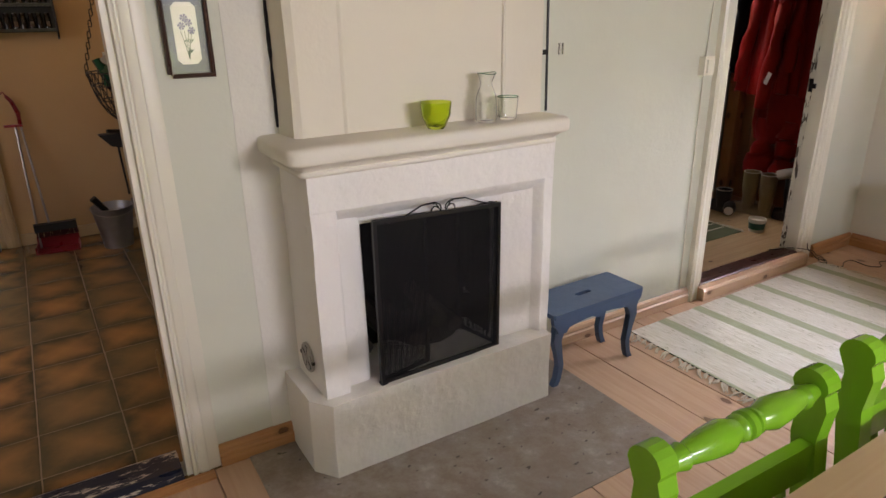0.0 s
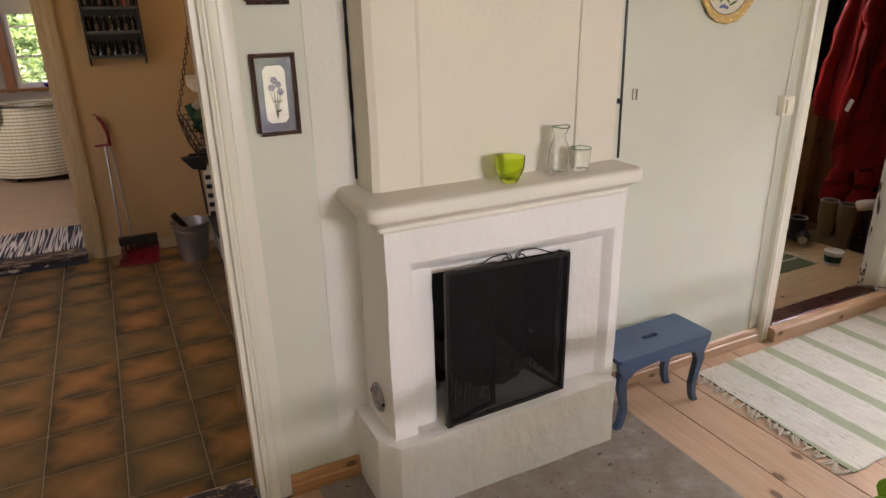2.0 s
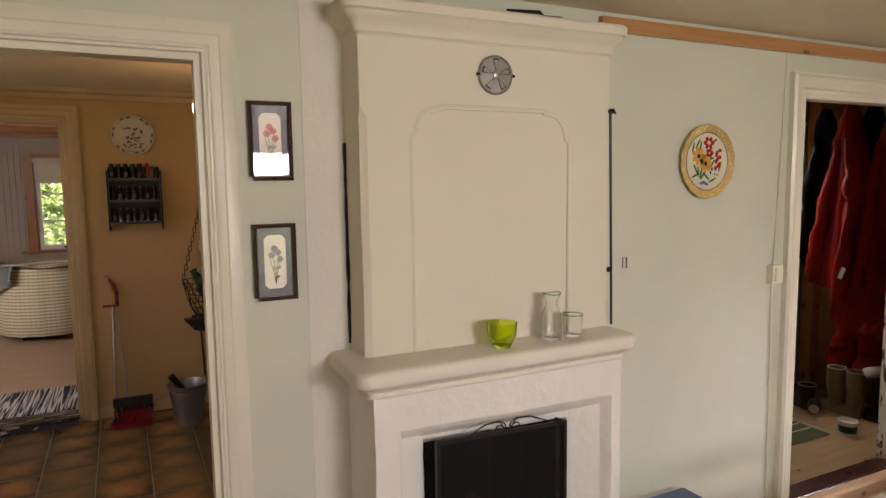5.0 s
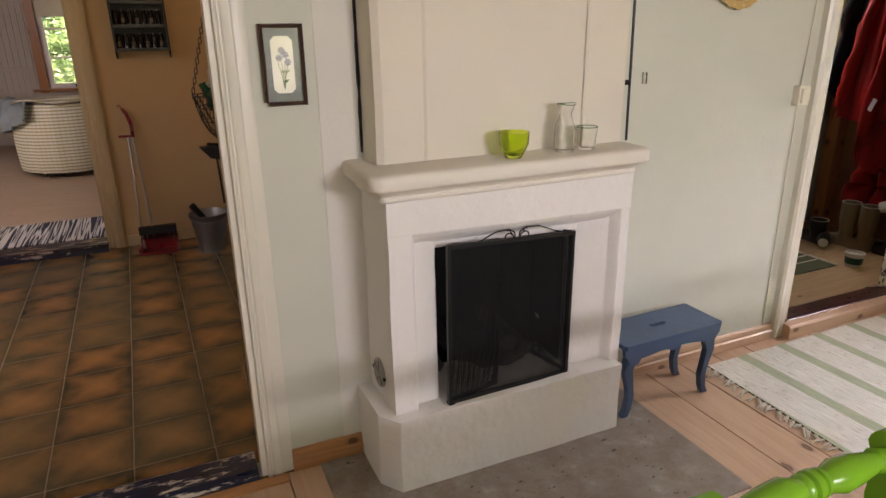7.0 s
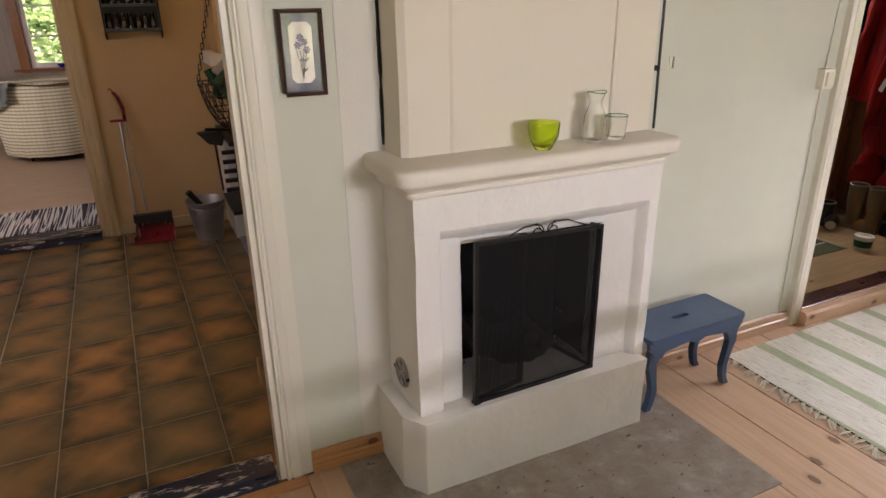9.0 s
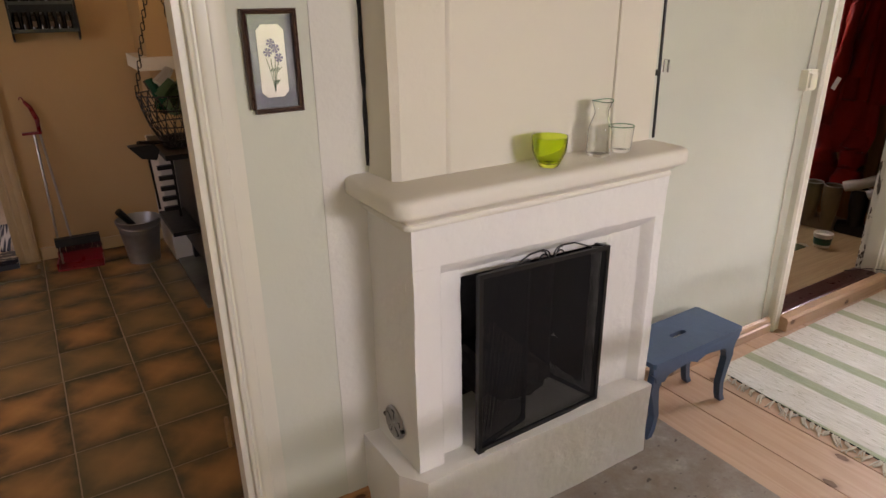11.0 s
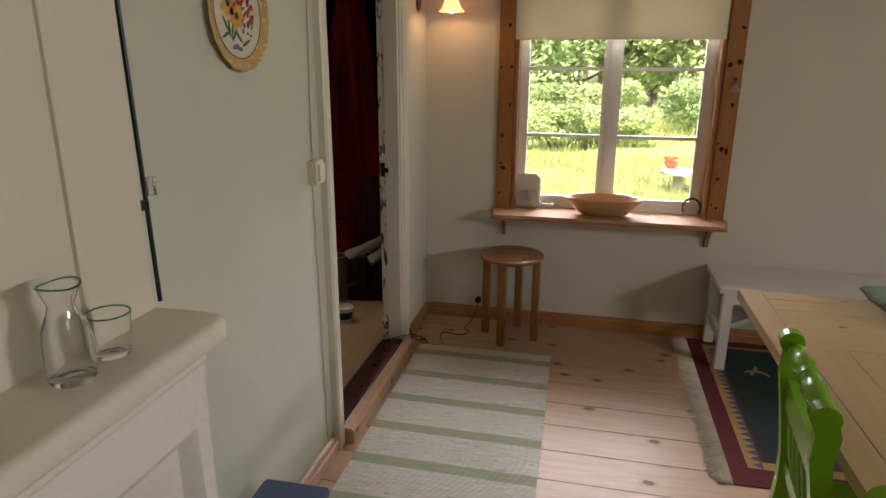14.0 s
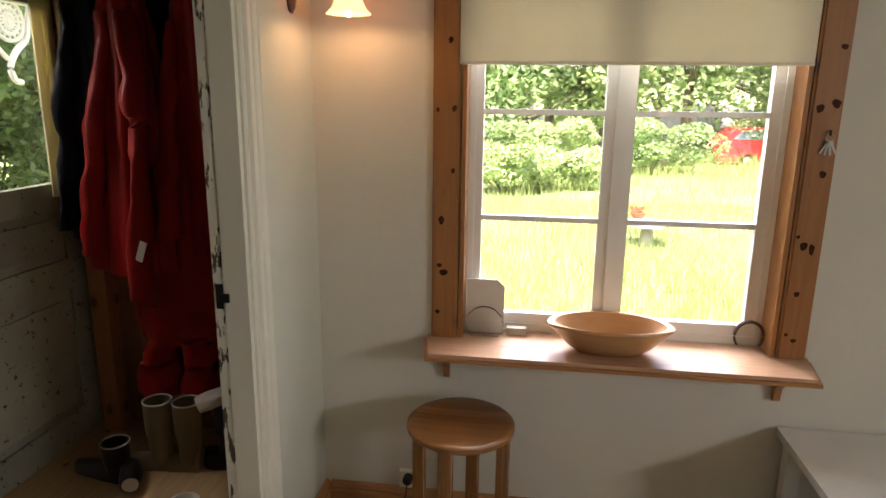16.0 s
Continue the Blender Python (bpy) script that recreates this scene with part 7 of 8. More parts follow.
bmesh.ops.solidify(bm, geom=bm.faces[:], thickness=0.002)
part("cloth", bm, CURTAIN, cu, smooth=True)
ps = thing("hall_post", (4.74, 3.24, 0.0), "bare pine corner post", "post")
part("post", boxes((4.70, 4.785, 3.20, 3.285, 0.001, 2.249)), PINE_V, ps, bevel=0.003)

rk = thing("coat_rail", (4.77, 2.75, 2.0), "wooden coat rail with pegs", "coat rail")
part("rail", boxes((4.765, 4.787, 2.30, 3.19, 1.98, 2.06)), PINE_V, rk, bevel=0.004)
for i in range(5):
    bm = bmesh.new()
    tube(bm, [(4.765, 2.38 + i * 0.18, 2.01), (4.72, 2.38 + i * 0.18, 2.035)], [0.010, 0.012], 8)
    part("peg", bm, PINE_V, rk)


def coat(loc, profile, seed_, material, name, label, depth=0.11, sleeves=(), yaw=0.0):
    """A coat hanging from a peg; profile rows are (z, half width, shift along the wall)."""
    x, y = loc
    z0 = profile[0][0]
    c = thing(name, (x, y, z0), label, "coat", "coats on the rail")
    bm = bmesh.new()
    N = 60
    rings = []
    rows = []
    for (za, wa, sa), (zb, wb, sb_) in zip(profile, profile[1:]):
        k_ = max(2, int(abs(zb - za) / 0.035))
        for i in range(k_):
            t = i / k_
            rows.append((za + (zb - za) * t, wa + (wb - wa) * t, sa + (sb_ - sa) * t))
    rows.append(profile[-1])
    for z, w, s in rows:
        ring = []
        drop = (z0 - z)
        for i in range(N):
            a = 2 * math.pi * i / N
            fold = 1 + min(1, drop * 2.2) * (0.13 * math.sin(a * 5 + seed_ + drop * 1.6) + 0.09 * math.sin(a * 11 + seed_ * 2 - drop * 2.4) + 0.10 * noise.noise(Vector((math.cos(a) * 2, math.sin(a) * 2, z * 3 + seed_))))
            d = depth * min(1, 0.35 + w * 3.2)
            ring.append(bm.verts.new((x + d * math.cos(a) * fold * 0.55 - 0.0, y + s + w * math.sin(a) * fold, z + 0.02 * noise.noise(Vector((a * 2, z * 5, seed_))))))
        rings.append(ring)
    for a, b in zip(rings, rings[1:]):
        for i in range(N):
            bm.faces.new((a[i], a[(i + 1) % N], b[(i + 1) % N], b[i]))
    bm.faces.new(rings[0])
    bm.faces.new(rings[-1])
    part("coat_body", bm, material, c, smooth=True)
    for pts, r in sleeves:
        bm = bmesh.new()
        sp = smooth_path([(x + a, y + b, z) for a, b, z in pts], 8)
        tube(bm, sp, [r * (0.8 + 0.35 * (i / len(sp))) for i in range(len(sp))], 24, flat=0.75)
        for v in bm.verts:
            v.co += noise.noise_vector(v.co * 9 + Vector((seed_, 0, 0))) * 0.022 + noise.noise_vector(v.co * 25) * 0.006
        part("sleeve", bm, material, c, smooth=True)
    return c


coat((4.54, 3.055), [(2.04, 0.03, 0), (1.95, 0.07, 0), (1.6, 0.10, 0.0), (1.2, 0.10, 0.02), (0.97, 0.10, 0.03)], 1.3, DARKCOAT, "dark_coat", "long black wool coat hanging on the rail", 0.12, [([(-0.03, 0.03, 1.86), (-0.05, 0.05, 1.6), (-0.05, 0.07, 1.3), (-0.05, 0.09, 1.02)], 0.045)])
c1 = coat((4.57, 2.90), [(2.05, 0.03, 0), (1.97, 0.06, 0), (1.78, 0.11, 0.01), (1.4, 0.13, 0.02), (1.0, 0.16, 0.04), (0.84, 0.17, 0.05)], 2.1, REDCOAT, "red_coat", "red waterproof jacket with a white tag", 0.19, [([(-0.04, 0.05, 1.84), (-0.07, 0.09, 1.5), (-0.08, 0.14, 1.2), (-0.08, 0.17, 0.92)], 0.05), ([(-0.06, -0.06, 1.84), (-0.11, -0.09, 1.5), (-0.12, -0.08, 1.15), (-0.12, -0.04, 0.76)], 0.05)])
bm = boxes((-0.002, 0.002, -0.014, 0.014, -0.04, 0.04))
bmesh.ops.rotate(bm, cent=(0, 0, 0), matrix=Matrix.Rotation(0.35, 3, "X"), verts=bm.verts)
bmesh.ops.translate(bm, vec=(4.405, 2.81, 0.955), verts=bm.verts)
part("tag", bm, WHITEP, c1, "white tag")
coat((4.66, 2.83), [(1.0, 0.12, 0), (0.8, 0.18, 0), (0.62, 0.18, 0), (0.50, 0.15, 0)], 4.0, REDCOAT, "red_trousers", "dark red rain trousers hanging below the jackets", 0.13, [([(0.0, 0.08, 0.66), (-0.01, 0.09, 0.45), (0.0, 0.095, 0.26)], 0.10), ([(0.0, -0.09, 0.66), (-0.01, -0.095, 0.45), (0.0, -0.10, 0.27)], 0.10)])
coat((4.68, 2.82), [(2.06, 0.03, 0), (1.9, 0.09, 0), (1.4, 0.11, 0), (0.8, 0.12, 0)], 5.2, DARKCOAT, "dark_jacket", "black jacket hanging between the red coats", 0.14, [([(-0.03, -0.04, 1.80), (-0.06, -0.05, 1.5), (-0.06, -0.05, 1.2)], 0.045)])
coat((4.60, 2.63), [(2.02, 0.03, 0), (1.86, 0.09, 0), (1.4, 0.13, 0), (0.92, 0.14, 0), (0.84, 0.14, 0)], 7.7, REDCOAT, "red_coat", "red waterproof jacket hanging next to the door", 0.18, [([(-0.03, 0.07, 1.8), (-0.08, 0.10, 1.4), (-0.10, 0.11, 1.0)], 0.048)])
coat((4.68, 2.50), [(2.0, 0.03, 0), (1.8, 0.08, 0), (0.9, 0.10, 0)], 9.1, DARKCOAT, "dark_coat", "black jacket at the end of the rail", 0.13, [([(-0.03, 0.04, 1.72), (-0.06, 0.06, 1.45), (-0.06, 0.06, 1.15)], 0.045)])


def boot(x, y, yaw, h, material, name, label, folded=False):
    b = thing(name, (0, 0, 0), label, "boots", "boots under the coats")
    bm = bmesh.new()
    sp = [(0.0, 0.0, 0.03), (0.0, 0.0, 0.12), (0.005, 0, h * 0.6), (0.0, 0, h)]
    rad = [0.045, 0.046, 0.052, 0.058]
    N = 20
    rings = []
    for (px_, py_, z), r in zip(sp, rad):
        rings.append([bm.verts.new((px_ + r * math.cos(a), py_ + r * math.sin(a), z)) for a in [2 * math.pi * i / N for i in range(N)]])
    inner = [bm.verts.new((v.co.x * 0.93, v.co.y * 0.93, h)) for v in rings[-1]]
    deep = [bm.verts.new((v.co.x * 0.9, v.co.y * 0.9, h * 0.5)) for v in rings[-1]]
    rings += [inner, deep]
    for a, c in zip(rings, rings[1:]):
        for i in range(N):
            bm.faces.new((a[i], a[(i + 1) % N], c[(i + 1) % N], c[i]))
    bm.faces.new(rings[0])
    bm.faces.new(rings[-1])
    part("shaft", bm, material, b, smooth=True)
    bm = bmesh.new()
    pr = []
    for t in range(9):
        u = t / 8
        pr.append((-0.05 + 0.26 * u, 0.045 * (1 - 0.25 * abs(u - 0.4)) * (1 if u < 0.9 else 0.75), 0.10 - 0.055 * u))
    R = []
    for px_, w, hh in pr:
        R.append([bm.verts.new((px_, w * math.cos(a), max(0.0, hh * math.sin(a)) if math.sin(a) > 0 else 0.0)) for a in [2 * math.pi * i / 14 for i in range(14)]])
    for a, c in zip(R, R[1:]):
        for i in range(14):
            bm.faces.new((a[i], a[(i + 1) % 14], c[(i + 1) % 14], c[i]))
    bm.faces.new(R[0])
    bm.faces.new(R[-1])
    part("foot", bm, material, b, smooth=True)
    bm = bmesh.new()
    tube(bm, [(0.056 * math.cos(a), 0.056 * math.sin(a), h + 0.002) for a in [2 * math.pi * i / 20 for i in range(21)]], 0.004, 6)
    part("lining", bm, SOCK, b, "pale lining", smooth=True)
    b.matrix_world = pose(x, y, 0.001, 0, 0, yaw)
    return b


boot(4.47, 2.85, 100, 0.30, BOOT, "rubber_boot", "tall beige rubber boot")
boot(4.48, 2.725, 95, 0.30, BOOT, "rubber_boot", "tall beige rubber boot")
boot(4.54, 2.58, 95, 0.30, BOOTB, "rubber_boot", "black winter boot with a pale felt lining")
boot(4.54, 2.46, 100, 0.30, BOOTB, "rubber_boot", "black winter boot with a pale felt lining")
boot(4.36, 2.98, 80, 0.16, BOOTB, "ankle_boot", "black rubber ankle boot")
sk = thing("felt_sock", (4.50, 2.53, 0.32), "grey felt boot liner folded over the black boots", "liner")
bm = bmesh.new()
tube(bm, smooth_path([(4.42, 2.64, 0.32), (4.46, 2.57, 0.35), (4.50, 2.50, 0.38), (4.55, 2.42, 0.43)]), 0.045, 12, flat=0.7)
tube(bm, smooth_path([(4.42, 2.49, 0.30), (4.46, 2.42, 0.34), (4.52, 2.38, 0.38)]), 0.04, 12, flat=0.7)
roughen(bm, 0.01, 12)
part("liner", bm, SOCK, sk, smooth=True)
sl = thing("slipper_shoe", (4.3, 2.9, 0.0), "black shoe with a white inner lying on its side", "shoe")
bm = bmesh.new()
tube(bm, [(4.26, 2.86, 0.045), (4.30, 2.88, 0.05), (4.36, 2.92, 0.048), (4.42, 2.96, 0.035)], [0.036, 0.045, 0.042, 0.02], 14)
part("upper", bm, BOOTB, sl, smooth=True)
bm = bmesh.new()
tube(bm, [(4.2595, 2.8595, 0.045), (4.256, 2.858, 0.045)], [0.033, 0.028], 14)
part("insole", bm, WHITEP, sl, "white lining")
tn = thing("paint_tub", (4.14, 2.56, 0.0), "small white plastic tub with a green label", "tub")
bm = bmesh.new()
lathe(bm, [(0.045, 0.0), (0.052, 0.075), (0.056, 0.075), (0.056, 0.088), (0.05, 0.088), (0.046, 0.07), (0.001, 0.065)], (4.14, 2.56, 0.0005), 28, cap=False)
part("tub", bm, WHITEP, tn, smooth=True)
bm = bmesh.new()
lathe(bm, [(0.0488, 0.018), (0.0528, 0.062)], (4.14, 2.56, 0.0005), 28, cap=False)
part("label", bm, plain_cached("dark_green_label", (0.01, 0.08, 0.06), 0.4), tn, "dark green label", smooth=True)
hm = thing("hall_mat", (3.82, 2.85, 0.0), "small green striped fringed mat on the hall floor", "mat")
part("weave", boxes((3.60, 4.04, 2.60, 3.10, 0.0005, 0.006)), plain_cached("green_mat_wool", (0.075, 0.09, 0.04), 0.95), hm)
part("stripe", boxes((3.61, 4.03, 2.72, 2.73, 0.006, 0.007), (3.61, 4.03, 2.80, 2.81, 0.006, 0.007)), THREAD, hm)
fringe("fringe", ((4.04, 2.61, 0.003), (4.04, 3.09, 0.003), (1, 0, 0)), THREAD, hm, 30, 0.05, 9, 0.03)

# ---------- outdoors ----------
GRASSM = plain("meadow_grass", (0.20, 0.25, 0.075), 0.8, 0.3, 1.2, 0.5, 10, dist=0.03)
GRASSB = plain("grass_blades", (0.27, 0.34, 0.11), 0.7, 0.3, 1.5, 0)
LEAF = plain("leaf_green", (0.27, 0.40, 0.15), 0.55, 0.4, 4, 0)
LEAFL = plain("light_leaf_green", (0.36, 0.48, 0.19), 0.55, 0.35, 4, 0)
for m_ in (LEAF, LEAFL, GRASSB):
    t_ = m_.node_tree
    thin, both = t_.nodes.new("ShaderNodeBsdfTranslucent"), t_.nodes.new("ShaderNodeMixShader")
    base_in = t_.nodes["Principled BSDF"].inputs["Base Color"]
    t_.links.new(base_in.links[0].from_socket, thin.inputs[0])
    both.inputs[0].default_value = 0.4
    t_.links.new(t_.nodes["Principled BSDF"].outputs[0], both.inputs[1])
    t_.links.new(thin.outputs[0], both.inputs[2])
    t_.links.new(both.outputs[0], t_.nodes["Material Output"].inputs[0])
BARK = plain("grey_bark", (0.14, 0.11, 0.08), 0.9, 0.3, 8, 0.6, 30)
GZ = -0.50
bm = bmesh.new()
nn = 40
gv = []
for i in range(nn + 1):
    row = []
    for j in range(nn + 1):
        u, w = i / nn * 2 - 1, j / nn * 2 - 1
        x, y = 400 * u * abs(u) ** 1.5, 400 * w * abs(w) ** 1.5
        d = math.hypot(x - 2, y)
        z = GZ + (0.25 * noise.noise(Vector((x * 0.05, y * 0.05, 0))) + max(0, d - 25) * 0.03 if d > 9 else 0)
        row.append(bm.verts.new((x, y, z)))
    gv.append(row)
for i in range(nn):
    for j in range(nn):
        bm.faces.new((gv[i][j], gv[i + 1][j], gv[i + 1][j + 1], gv[i][j + 1]))
structure("ground", bm, GRASSM, "sunlit meadow")


def blades(name, n, area, seed_, hmin, hmax):
    rnd = random.Random(seed_)
    verts, faces = [], []
    for i in range(n):
        x, y = rnd.uniform(area[0], area[1]), rnd.uniform(area[2], area[3])
        h, a, w = rnd.uniform(hmin, hmax), rnd.uniform(0, 6.28), rnd.uniform(0.004, 0.009)
        dx, dy = math.cos(a) * w, math.sin(a) * w
        lx, ly = rnd.uniform(-0.5, 0.5) * h, rnd.uniform(-0.5, 0.5) * h
        b = len(verts)
        verts += [(x - dx, y - dy, GZ), (x + dx, y + dy, GZ), (x + lx * 0.4 + dx * 0.6, y + ly * 0.4 + dy * 0.6, GZ + h * 0.6), (x + lx * 0.4 - dx * 0.6, y + ly * 0.4 - dy * 0.6, GZ + h * 0.6), (x + lx, y + ly, GZ + h)]
        faces += [(b, b + 1, b + 2, b + 3), (b + 3, b + 2, b + 4)]
    me = bpy.data.meshes.new(name)
    me.from_pydata(verts, [], faces)
    me.materials.append(GRASSB)
    return tagged(new(name, me), "tall meadow grass", "grass", kind="stuff")


blades("meadow_grass", 70000, (5.2, 15, -7, 6), 31, 0.08, 0.32)
blades("meadow_grass", 14000, (15, 26, -12, 10), 32, 0.2, 0.6)
blades("meadow_grass", 6000, (-4, 5, -9, -3), 33, 0.1, 0.35)
blades("meadow_grass", 5000, (-4, 3, 11, 17), 34, 0.1, 0.35)


def leafy(name, centre, size, n, leaf, material, seed_, parent, lumps=9):
    """Small leaves round many clumps, with gaps."""
    rnd = random.Random(seed_)
    cx, cy, cz = centre
    cl = []
    for i in range(lumps):
        a, e = rnd.uniform(0, 6.28), rnd.uniform(-0.6, 1.0)
        r = rnd.uniform(0.25, 0.8)
        cl.append((cx + size[0] * r * math.cos(a), cy + size[1] * r * math.sin(a), cz + size[2] * e * 0.7, rnd.uniform(0.25, 0.5)))
    verts, faces = [], []
    base = rootloc(parent)
    for i in range(n):
        c = rnd.choice(cl)
        v = Vector((rnd.gauss(0, 1), rnd.gauss(0, 1), rnd.gauss(0, 1))).normalized() * rnd.uniform(0.75, 1.08) * c[3]
        p = Vector((c[0] + v.x * size[0], c[1] + v.y * size[1], max(cz - size[2], c[2] + v.z * size[2]))) - base
        a = Vector((rnd.gauss(0, 1), rnd.gauss(0, 1), rnd.gauss(0, 0.6))).normalized() * leaf * rnd.uniform(0.6, 1.2)
        b = a.cross(Vector((rnd.gauss(0, 1), rnd.gauss(0, 1), rnd.gauss(0, 1)))).normalized() * leaf * 0.45
        k0 = len(verts)
        verts += [p - a, p + b, p + a, p - b]
        faces.append((k0, k0 + 1, k0 + 2, k0 + 3))
    me = bpy.data.meshes.new(name)
    me.from_pydata([tuple(v) for v in verts], [], faces)
    me.materials.append(material)
    ob = new(name, me)
    ob.parent = parent
    return tagged(ob, kind="stuff")


def tree(x, y, h, spread, seed_, material, n=5000):
    t = thing("tree", (x, y, GZ), "leafy green deciduous tree at the edge of the meadow", "tree", "trees round the meadow")
    rnd = random.Random(seed_)
    bm = bmesh.new()
    g0 = GZ - 0.3
    tube(bm, [(x, y, g0), (x + 0.1, y, GZ + h * 0.4), (x - 0.1, y + 0.1, GZ + h * 0.85)], [h * 0.03, h * 0.02, h * 0.006], 9)
    for i in range(9):
        a, z = rnd.uniform(0, 6.28), GZ + h * rnd.uniform(0.2, 0.8)
        tube(bm, [(x, y, z), (x + math.cos(a) * spread * 0.5, y + math.sin(a) * spread * 0.5, z + h * 0.08), (x + math.cos(a) * spread * 0.85, y + math.sin(a) * spread * 0.85, z + h * 0.16)], [h * 0.012, h * 0.007, h * 0.002], 6)
    part("trunk", bm, BARK, t)
    leafy("crown", (x, y, GZ + h * 0.55), (spread, spread, h * 0.5), n, 0.16, material, seed_, t, 22)
    return t


def bush(x, y, r, h, seed_, material, n=4000, leaf=0.07):
    b = thing("bush", (x, y, GZ), "dense light green bush by the meadow", "bush", "bushes by the meadow")
    bm = bmesh.new()
    rnd = random.Random(seed_)
    for i in range(7):
        a = rnd.uniform(0, 6.28)
        tube(bm, [(x, y, GZ - 0.2), (x + math.cos(a) * r * 0.6, y + math.sin(a) * r * 0.6, GZ + h * 0.8)], [0.03, 0.008], 5)
    part("stems", bm, BARK, b)
    leafy("foliage", (x, y, GZ + h * 0.5), (r, r, h * 0.55), n, leaf, material, seed_, b, 14)
    return b


rnd = random.Random(77)
for i in range(13):
    tree(34 + rnd.uniform(-3, 9), -20 + i * 3.6 + rnd.uniform(-1, 1), rnd.uniform(8, 12), rnd.uniform(2.6, 3.6), 100 + i, LEAF if i % 3 else LEAFL, 5200)
for i in range(10):
    tree(46 + rnd.uniform(-3, 5), -26 + i * 5.6, rnd.uniform(13, 16), 4.6, 160 + i, LEAFL if i % 2 else LEAF, 5200)
for i in range(9):
    tree(25 + rnd.uniform(-1, 4), -13 + i * 2.3 + rnd.uniform(-1, 1), rnd.uniform(5, 8), rnd.uniform(1.8, 2.6), 130 + i, LEAFL if i % 2 else LEAF, 5200)
bush(16.4, 1.9, 1.25, 1.15, 201, LEAFL, 8000, 0.055)
bush(17.2, 0.5, 1.1, 0.95, 202, LEAFL, 6000, 0.055)
bush(20.5, 3.2, 1.8, 1.6, 203, LEAF, 7000)
bush(21.5, -2.0, 1.6, 1.5, 204, LEAF, 7000)
bush(20.5, 0.6, 1.6, 1.5, 206, LEAFL, 7000)
bush(27.0, -7.0, 3.0, 1.8, 205, LEAFL, 6000)
for i in range(6):
    tree(-14 + i * 4.5 + rnd.uniform(-1, 1), 21 + rnd.uniform(-2, 3), rnd.uniform(7, 10), 3.0, 300 + i, LEAFL, 4200)
for i in range(6):
    tree(-10 + i * 4.2 + rnd.uniform(-1, 1), -17 + rnd.uniform(-3, 2), rnd.uniform(7, 10), 3.0, 400 + i, LEAFL, 4200)
bush(-1.6, 15.2, 2.2, 2.6, 230, LEAFL, 9000, 0.08)
bush(-3.6, 16.5, 2.6, 3.2, 231, LEAF, 9000, 0.09)
bush(7.0, 7.6, 1.3, 2.0, 220, LEAFL, 7000, 0.06)
bush(9.6, 8.6, 2.3, 3.6, 224, LEAFL, 16000, 0.07)
bush(12.4, 8.4, 2.3, 3.2, 227, LEAF, 12000, 0.08)
bush(13.5, 12.0, 3.5, 5.5, 228, LEAFL, 12000, 0.11)
tree(8.0, 9.0, 6.5, 2.4, 225, LEAFL, 9000)
tree(4.6, 9.6, 6.5, 2.4, 226, LEAFL, 9000)
tree(9.5, 11.0, 7.5, 2.8, 221, LEAFL, 8000)
tree(6.2, 12.5, 8, 2.8, 222, LEAF, 8000)
bush(6.5, 8.2, 1.6, 1.6, 223, LEAF, 6000, 0.06)

# parked red car
CG = GZ - 0.25
car = thing("car", (25.7, -7.0, CG), "red hatchback car parked beyond the tall grass", "car")
CARR = plain("red_car_paint", (0.45, 0.03, 0.035), 0.2, 0.05, 2, 0)
CGL = plain("dark_car_glass", (0.10, 0.13, 0.15), 0.05)
bm = bmesh.new()
side = [(-3.9, 0.35), (-3.85, 0.75), (-3.4, 0.95), (-2.5, 1.05), (-1.75, 1.45), (-0.9, 1.52), (-0.1, 1.42), (0.35, 1.05), (0.5, 0.6), (0.4, 0.3)]
prism(bm, [(a - 5.2, b + CG) for a, b in side], "x", 25.0, 26.7)
part("body", bm, CARR, car, bevel=0.06, segs=3, smooth=True)
bm = bmesh.new()
prism(bm, [(-7.55, 1.08 + CG), (-6.95, 1.38 + CG), (-6.15, 1.43 + CG), (-5.45, 1.33 + CG), (-5.2, 1.08 + CG)], "x", 24.985, 26.715)
part("window", bm, CGL, car, "tinted side windows", bevel=0.01)
for y in (-5.75, -8.35):
    for x in (25.0, 26.5):
        bm = bmesh.new()
        lathe(bm, [(0.18, x), (0.30, x), (0.31, x + 0.03), (0.31, x + 0.17), (0.30, x + 0.2), (0.18, x + 0.2)], (0, y, CG + 0.31), 24, "x")
        w_ = part("wheel", bm, BOOTB, car, "black tyre", smooth=True)
        bm = bmesh.new()
        lathe(bm, [(0.19, x + 0.02), (0.17, x + 0.0), (0.03, x - 0.01)], (0, y, CG + 0.31), 24, "x")
        part("rim", bm, STEEL, w_, smooth=True)

# old millstone table with a pot, in the meadow
SX, SY = 11.1, -0.22
ms_ = thing("stone_table", (SX, SY, GZ), "low round stone table in the grass", "table")
bm = bmesh.new()
lathe(bm, [(0.09, 0.0), (0.08, 0.36), (0.27, 0.38), (0.28, 0.42), (0.26, 0.44), (0.001, 0.44)], (SX, SY, GZ), 32, cap=False)
roughen(bm, 0.008, 6)
part("slab", bm, plain_cached("grey_granite", (0.36, 0.34, 0.31), 0.8), ms_, smooth=True)
pt = thing("flower_pot", (SX + 0.1, SY + 0.12, GZ + 0.44), "small terracotta bowl of red flowers on the stone table", "flower pot")
bm = bmesh.new()
lathe(bm, [(0.05, 0.0), (0.06, 0.02), (0.11, 0.09), (0.12, 0.11), (0.10, 0.11), (0.05, 0.06)], (SX + 0.1, SY + 0.12, GZ + 0.437), 28)
part("pot", bm, plain_cached("terracotta", (0.40, 0.14, 0.07), 0.8), pt, smooth=True)
leafy("flowers", (SX + 0.1, SY + 0.12, GZ + 0.58), (0.13, 0.13, 0.05), 300, 0.018, plain_cached("red_petal", (0.5, 0.08, 0.03), 0.6), 55, pt, 8)
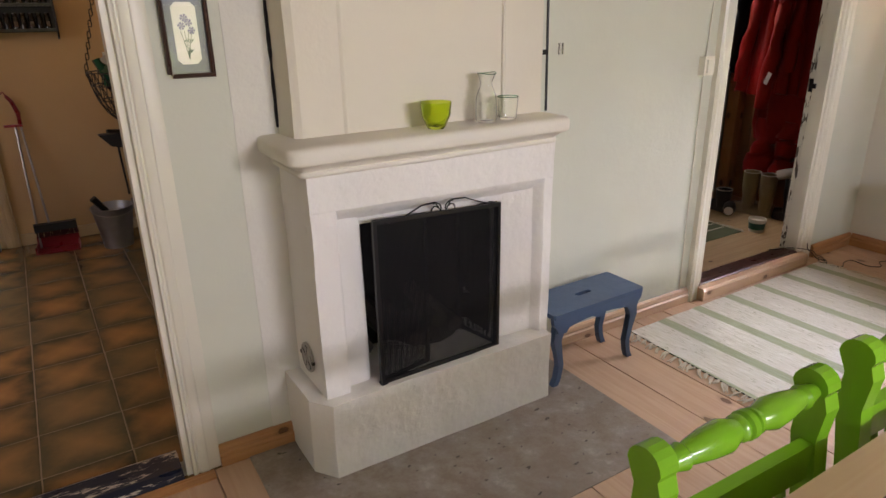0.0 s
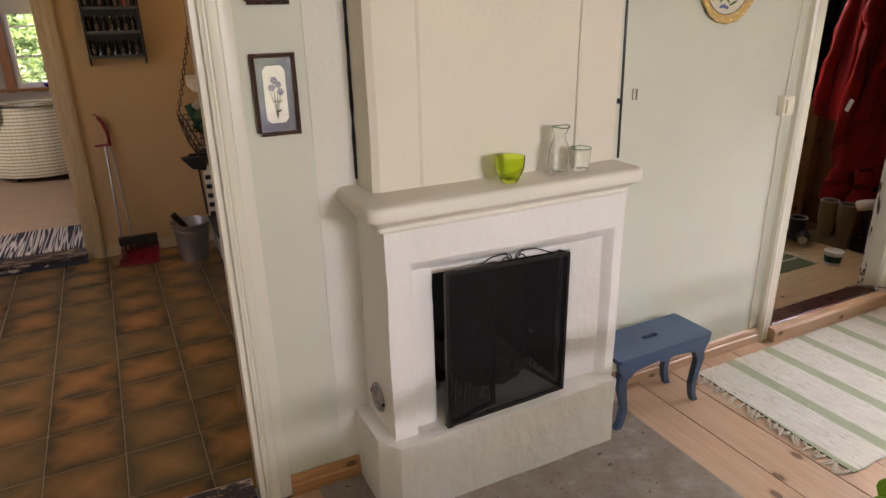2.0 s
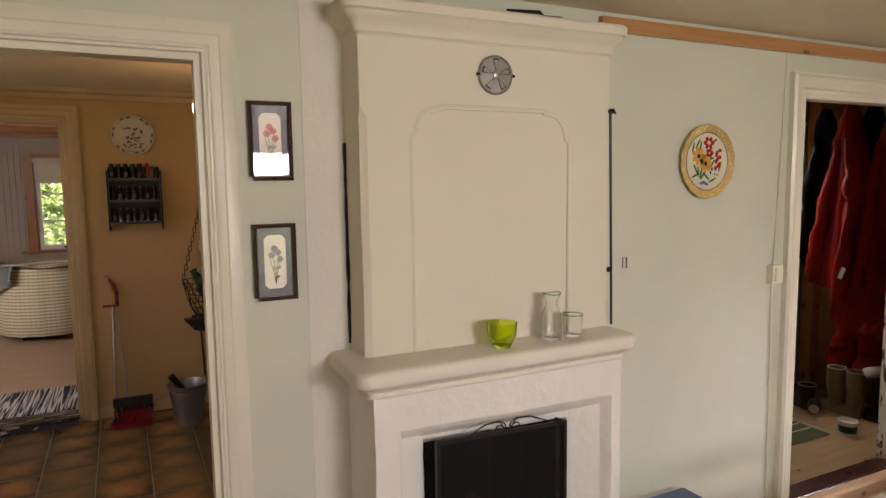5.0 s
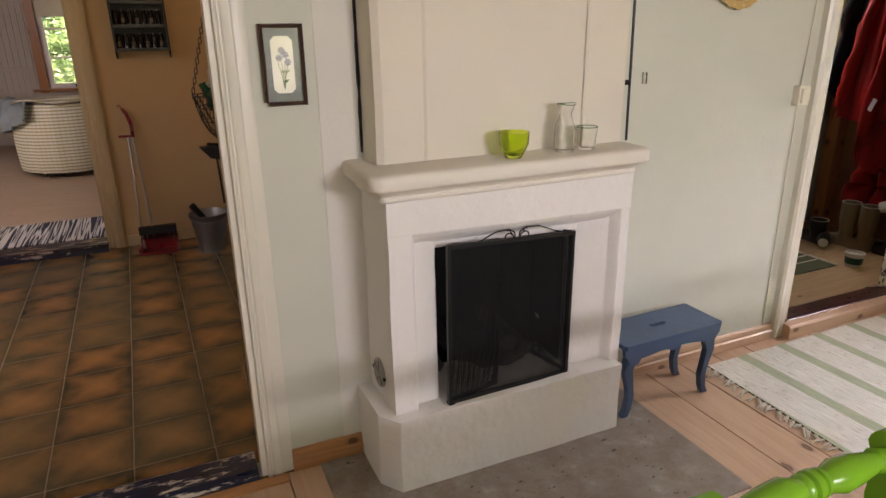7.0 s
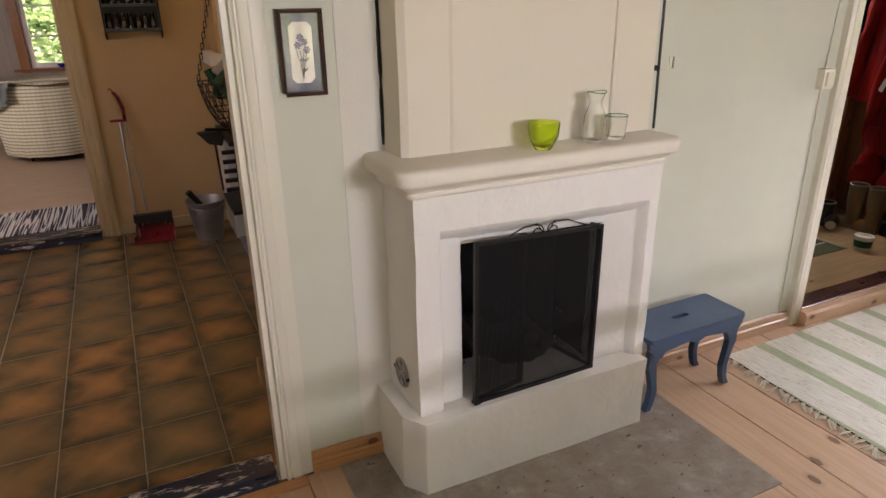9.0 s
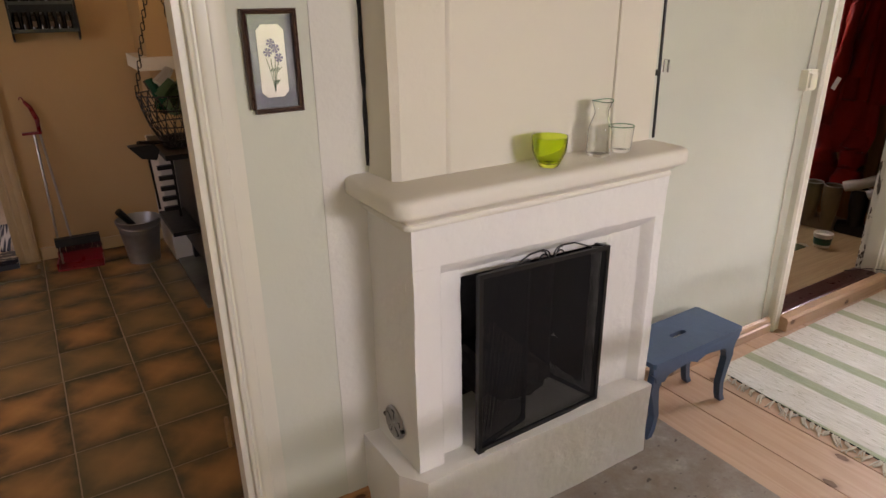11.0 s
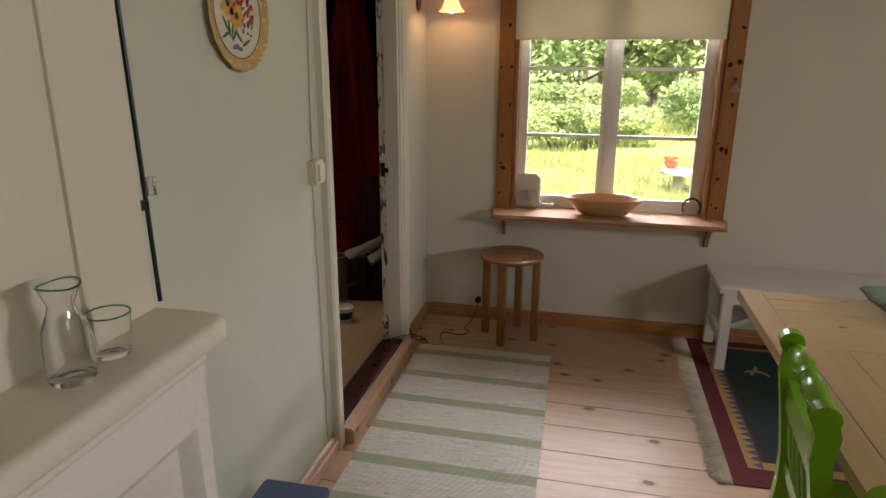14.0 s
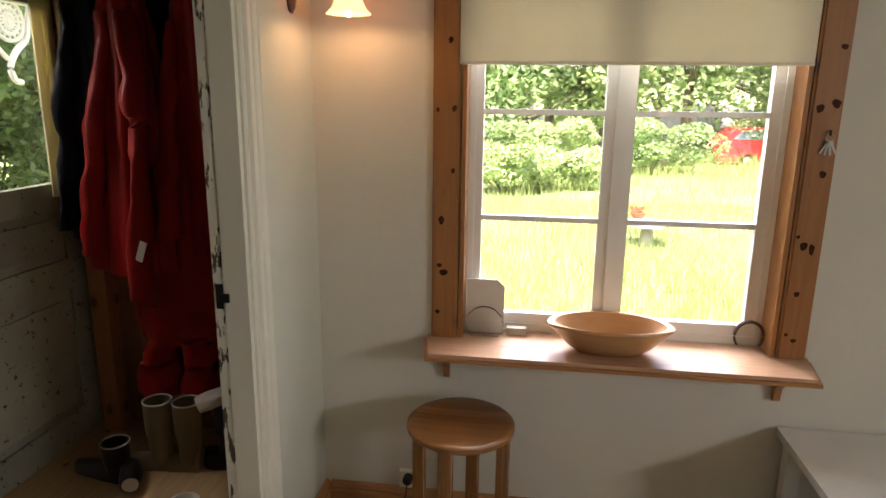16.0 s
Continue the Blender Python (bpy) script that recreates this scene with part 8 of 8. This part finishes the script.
pl_ = thing("utility_pole", (22.5, 5.0, GZ), "grey wooden utility pole", "pole")
bm = bmesh.new()
tube(bm, [(30, 5.7, GZ - 1), (30, 5.7, 9)], 0.12, 10)
part("pole", bm, BARK, pl_)
rc = thing("boulder", (31, 1.5, GZ), "mossy grey rock outcrop at the wood's edge", "rock")
bm = bmesh.new()
bmesh.ops.create_icosphere(bm, subdivisions=4, radius=1.0)
for v in bm.verts:
    v.co = Vector((29.5 + v.co.x * 1.5, -6.2 + v.co.y * 3.0, GZ + 0.7 + v.co.z * 1.1))
roughen(bm, 0.5, 0.7, 0.12, 3)
part("rock_mass", bm, plain_cached("lichen_granite", (0.28, 0.27, 0.24), 0.85), rc, smooth=True)

# carved bargeboard outside the front door
structure("trim_porch_eave", boxes((3.6, 5.6, 3.455, 3.97, 2.10, 2.20), (3.6, 5.6, 3.86, 3.93, 1.99, 2.099)), WHITEP, "cream porch eave")
pb_ = thing("porch_bracket", (5.20, 3.9, 1.99), "cream fretwork porch bracket outside the front door", "bracket")
bm = bmesh.new()
FX, FZ = 5.15, 1.88
for q in range(3):
    tube(bm, [(FX + r_ * math.cos(a), 3.9, FZ + r_ * math.sin(a)) for r_ in ((0.095, 0.062, 0.03)[q],) for a in [2 * math.pi * i / 24 for i in range(25)]], 0.010, 6)
for i in range(8):
    a = math.pi * i / 8
    tube(bm, [(FX - 0.09 * math.cos(a), 3.9, FZ - 0.09 * math.sin(a)), (FX + 0.09 * math.cos(a), 3.9, FZ + 0.09 * math.sin(a))], 0.006, 5)
tube(bm, smooth_path([(FX + 0.16, 3.9, 1.99), (FX + 0.13, 3.9, 1.90), (FX + 0.10, 3.9, 1.80), (FX + 0.03, 3.9, 1.74), (FX - 0.02, 3.9, 1.66), (FX + 0.0, 3.9, 1.60), (FX + 0.04, 3.9, 1.59)]), 0.015, 8)
tube(bm, smooth_path([(FX - 0.12, 3.9, 1.99), (FX - 0.13, 3.9, 1.88), (FX - 0.09, 3.9, 1.76), (FX - 0.03, 3.9, 1.70)]), 0.012, 8)
tube(bm, [(FX - 0.2, 3.9, 1.975), (FX + 0.2, 3.9, 1.975)], 0.016, 6)
part("fretwork", bm, WHITEP, pb_, smooth=True)

# ---------- floor pieces ----------
def board_mesh(name, w, l, t, material):
    bm = bmesh.new()
    c = 0.0018
    box(bm, 0.0008 + c, w - 0.0008 - c, 0, l, -t, 0)
    for v in bm.verts:
        if v.co.z < -t / 2:
            v.co.x += -c if v.co.x < w / 2 else c
    me = bpy.data.meshes.new(name)
    bm.to_mesh(me)
    bm.free()
    me.materials.append(material)
    return me


rnd = random.Random(5)
x = -1.85
i = 0
while x < 4.385:
    w = 0.196
    cuts = [-2.2, rnd.uniform(-1.3, -0.2) if i % 2 else rnd.uniform(-0.9, 0.4), 2.0995]
    for a, b in zip(cuts, cuts[1:]):
        xe = min(x + w, 4.384)
        me = board_mesh("plank", xe - x, b - a - 0.001, 0.022, FLOOR)
        ob = new("plank", me)
        ob.parent = floor
        ob.location = (x, a, -0.0005 + rnd.uniform(-0.0006, 0.0003))
    x += w
    i += 1

tile_root = structure("floor_kitchen", boxes((-1.8, -1.79, 2.24, 2.25, -0.1, -0.005)), GROUT)
bm = bmesh.new()
S, G = 0.2725, 0.005
vs = []
for z, ins in ((-0.012, 0), (-0.002, 0), (0.0, 0.002)):
    h2 = (S - G) / 2 - ins
    vs.append([bm.verts.new((a * h2, b * h2, z)) for a, b in ((-1, -1), (1, -1), (1, 1), (-1, 1))])
for a, b in zip(vs, vs[1:]):
    for j in range(4):
        bm.faces.new((a[j], a[(j + 1) % 4], b[(j + 1) % 4], b[j]))
bm.faces.new(vs[-1])
tile_me = bpy.data.meshes.new("tile")
bm.to_mesh(tile_me)
bm.free()
tile_me.materials.append(TILE)
for i in range(-7, 7):
    for j in range(-1, 11):
        x, y = 0.004 + S * (i + 0.5), 2.610 + S * (j - 0.5)
        if x < -1.8 or x > 1.9 or y > 5.2 or y < 2.15:
            continue
        ob = new("tile", tile_me)
        ob.parent = tile_root
        ob.location = (x - (y - 2.9) * 0.022, y + x * 0.02, rnd.uniform(-0.0008, 0.0004))
        ob.rotation_euler = (0, 0, rnd.choice((0, math.pi / 2, math.pi)) + 0.018)
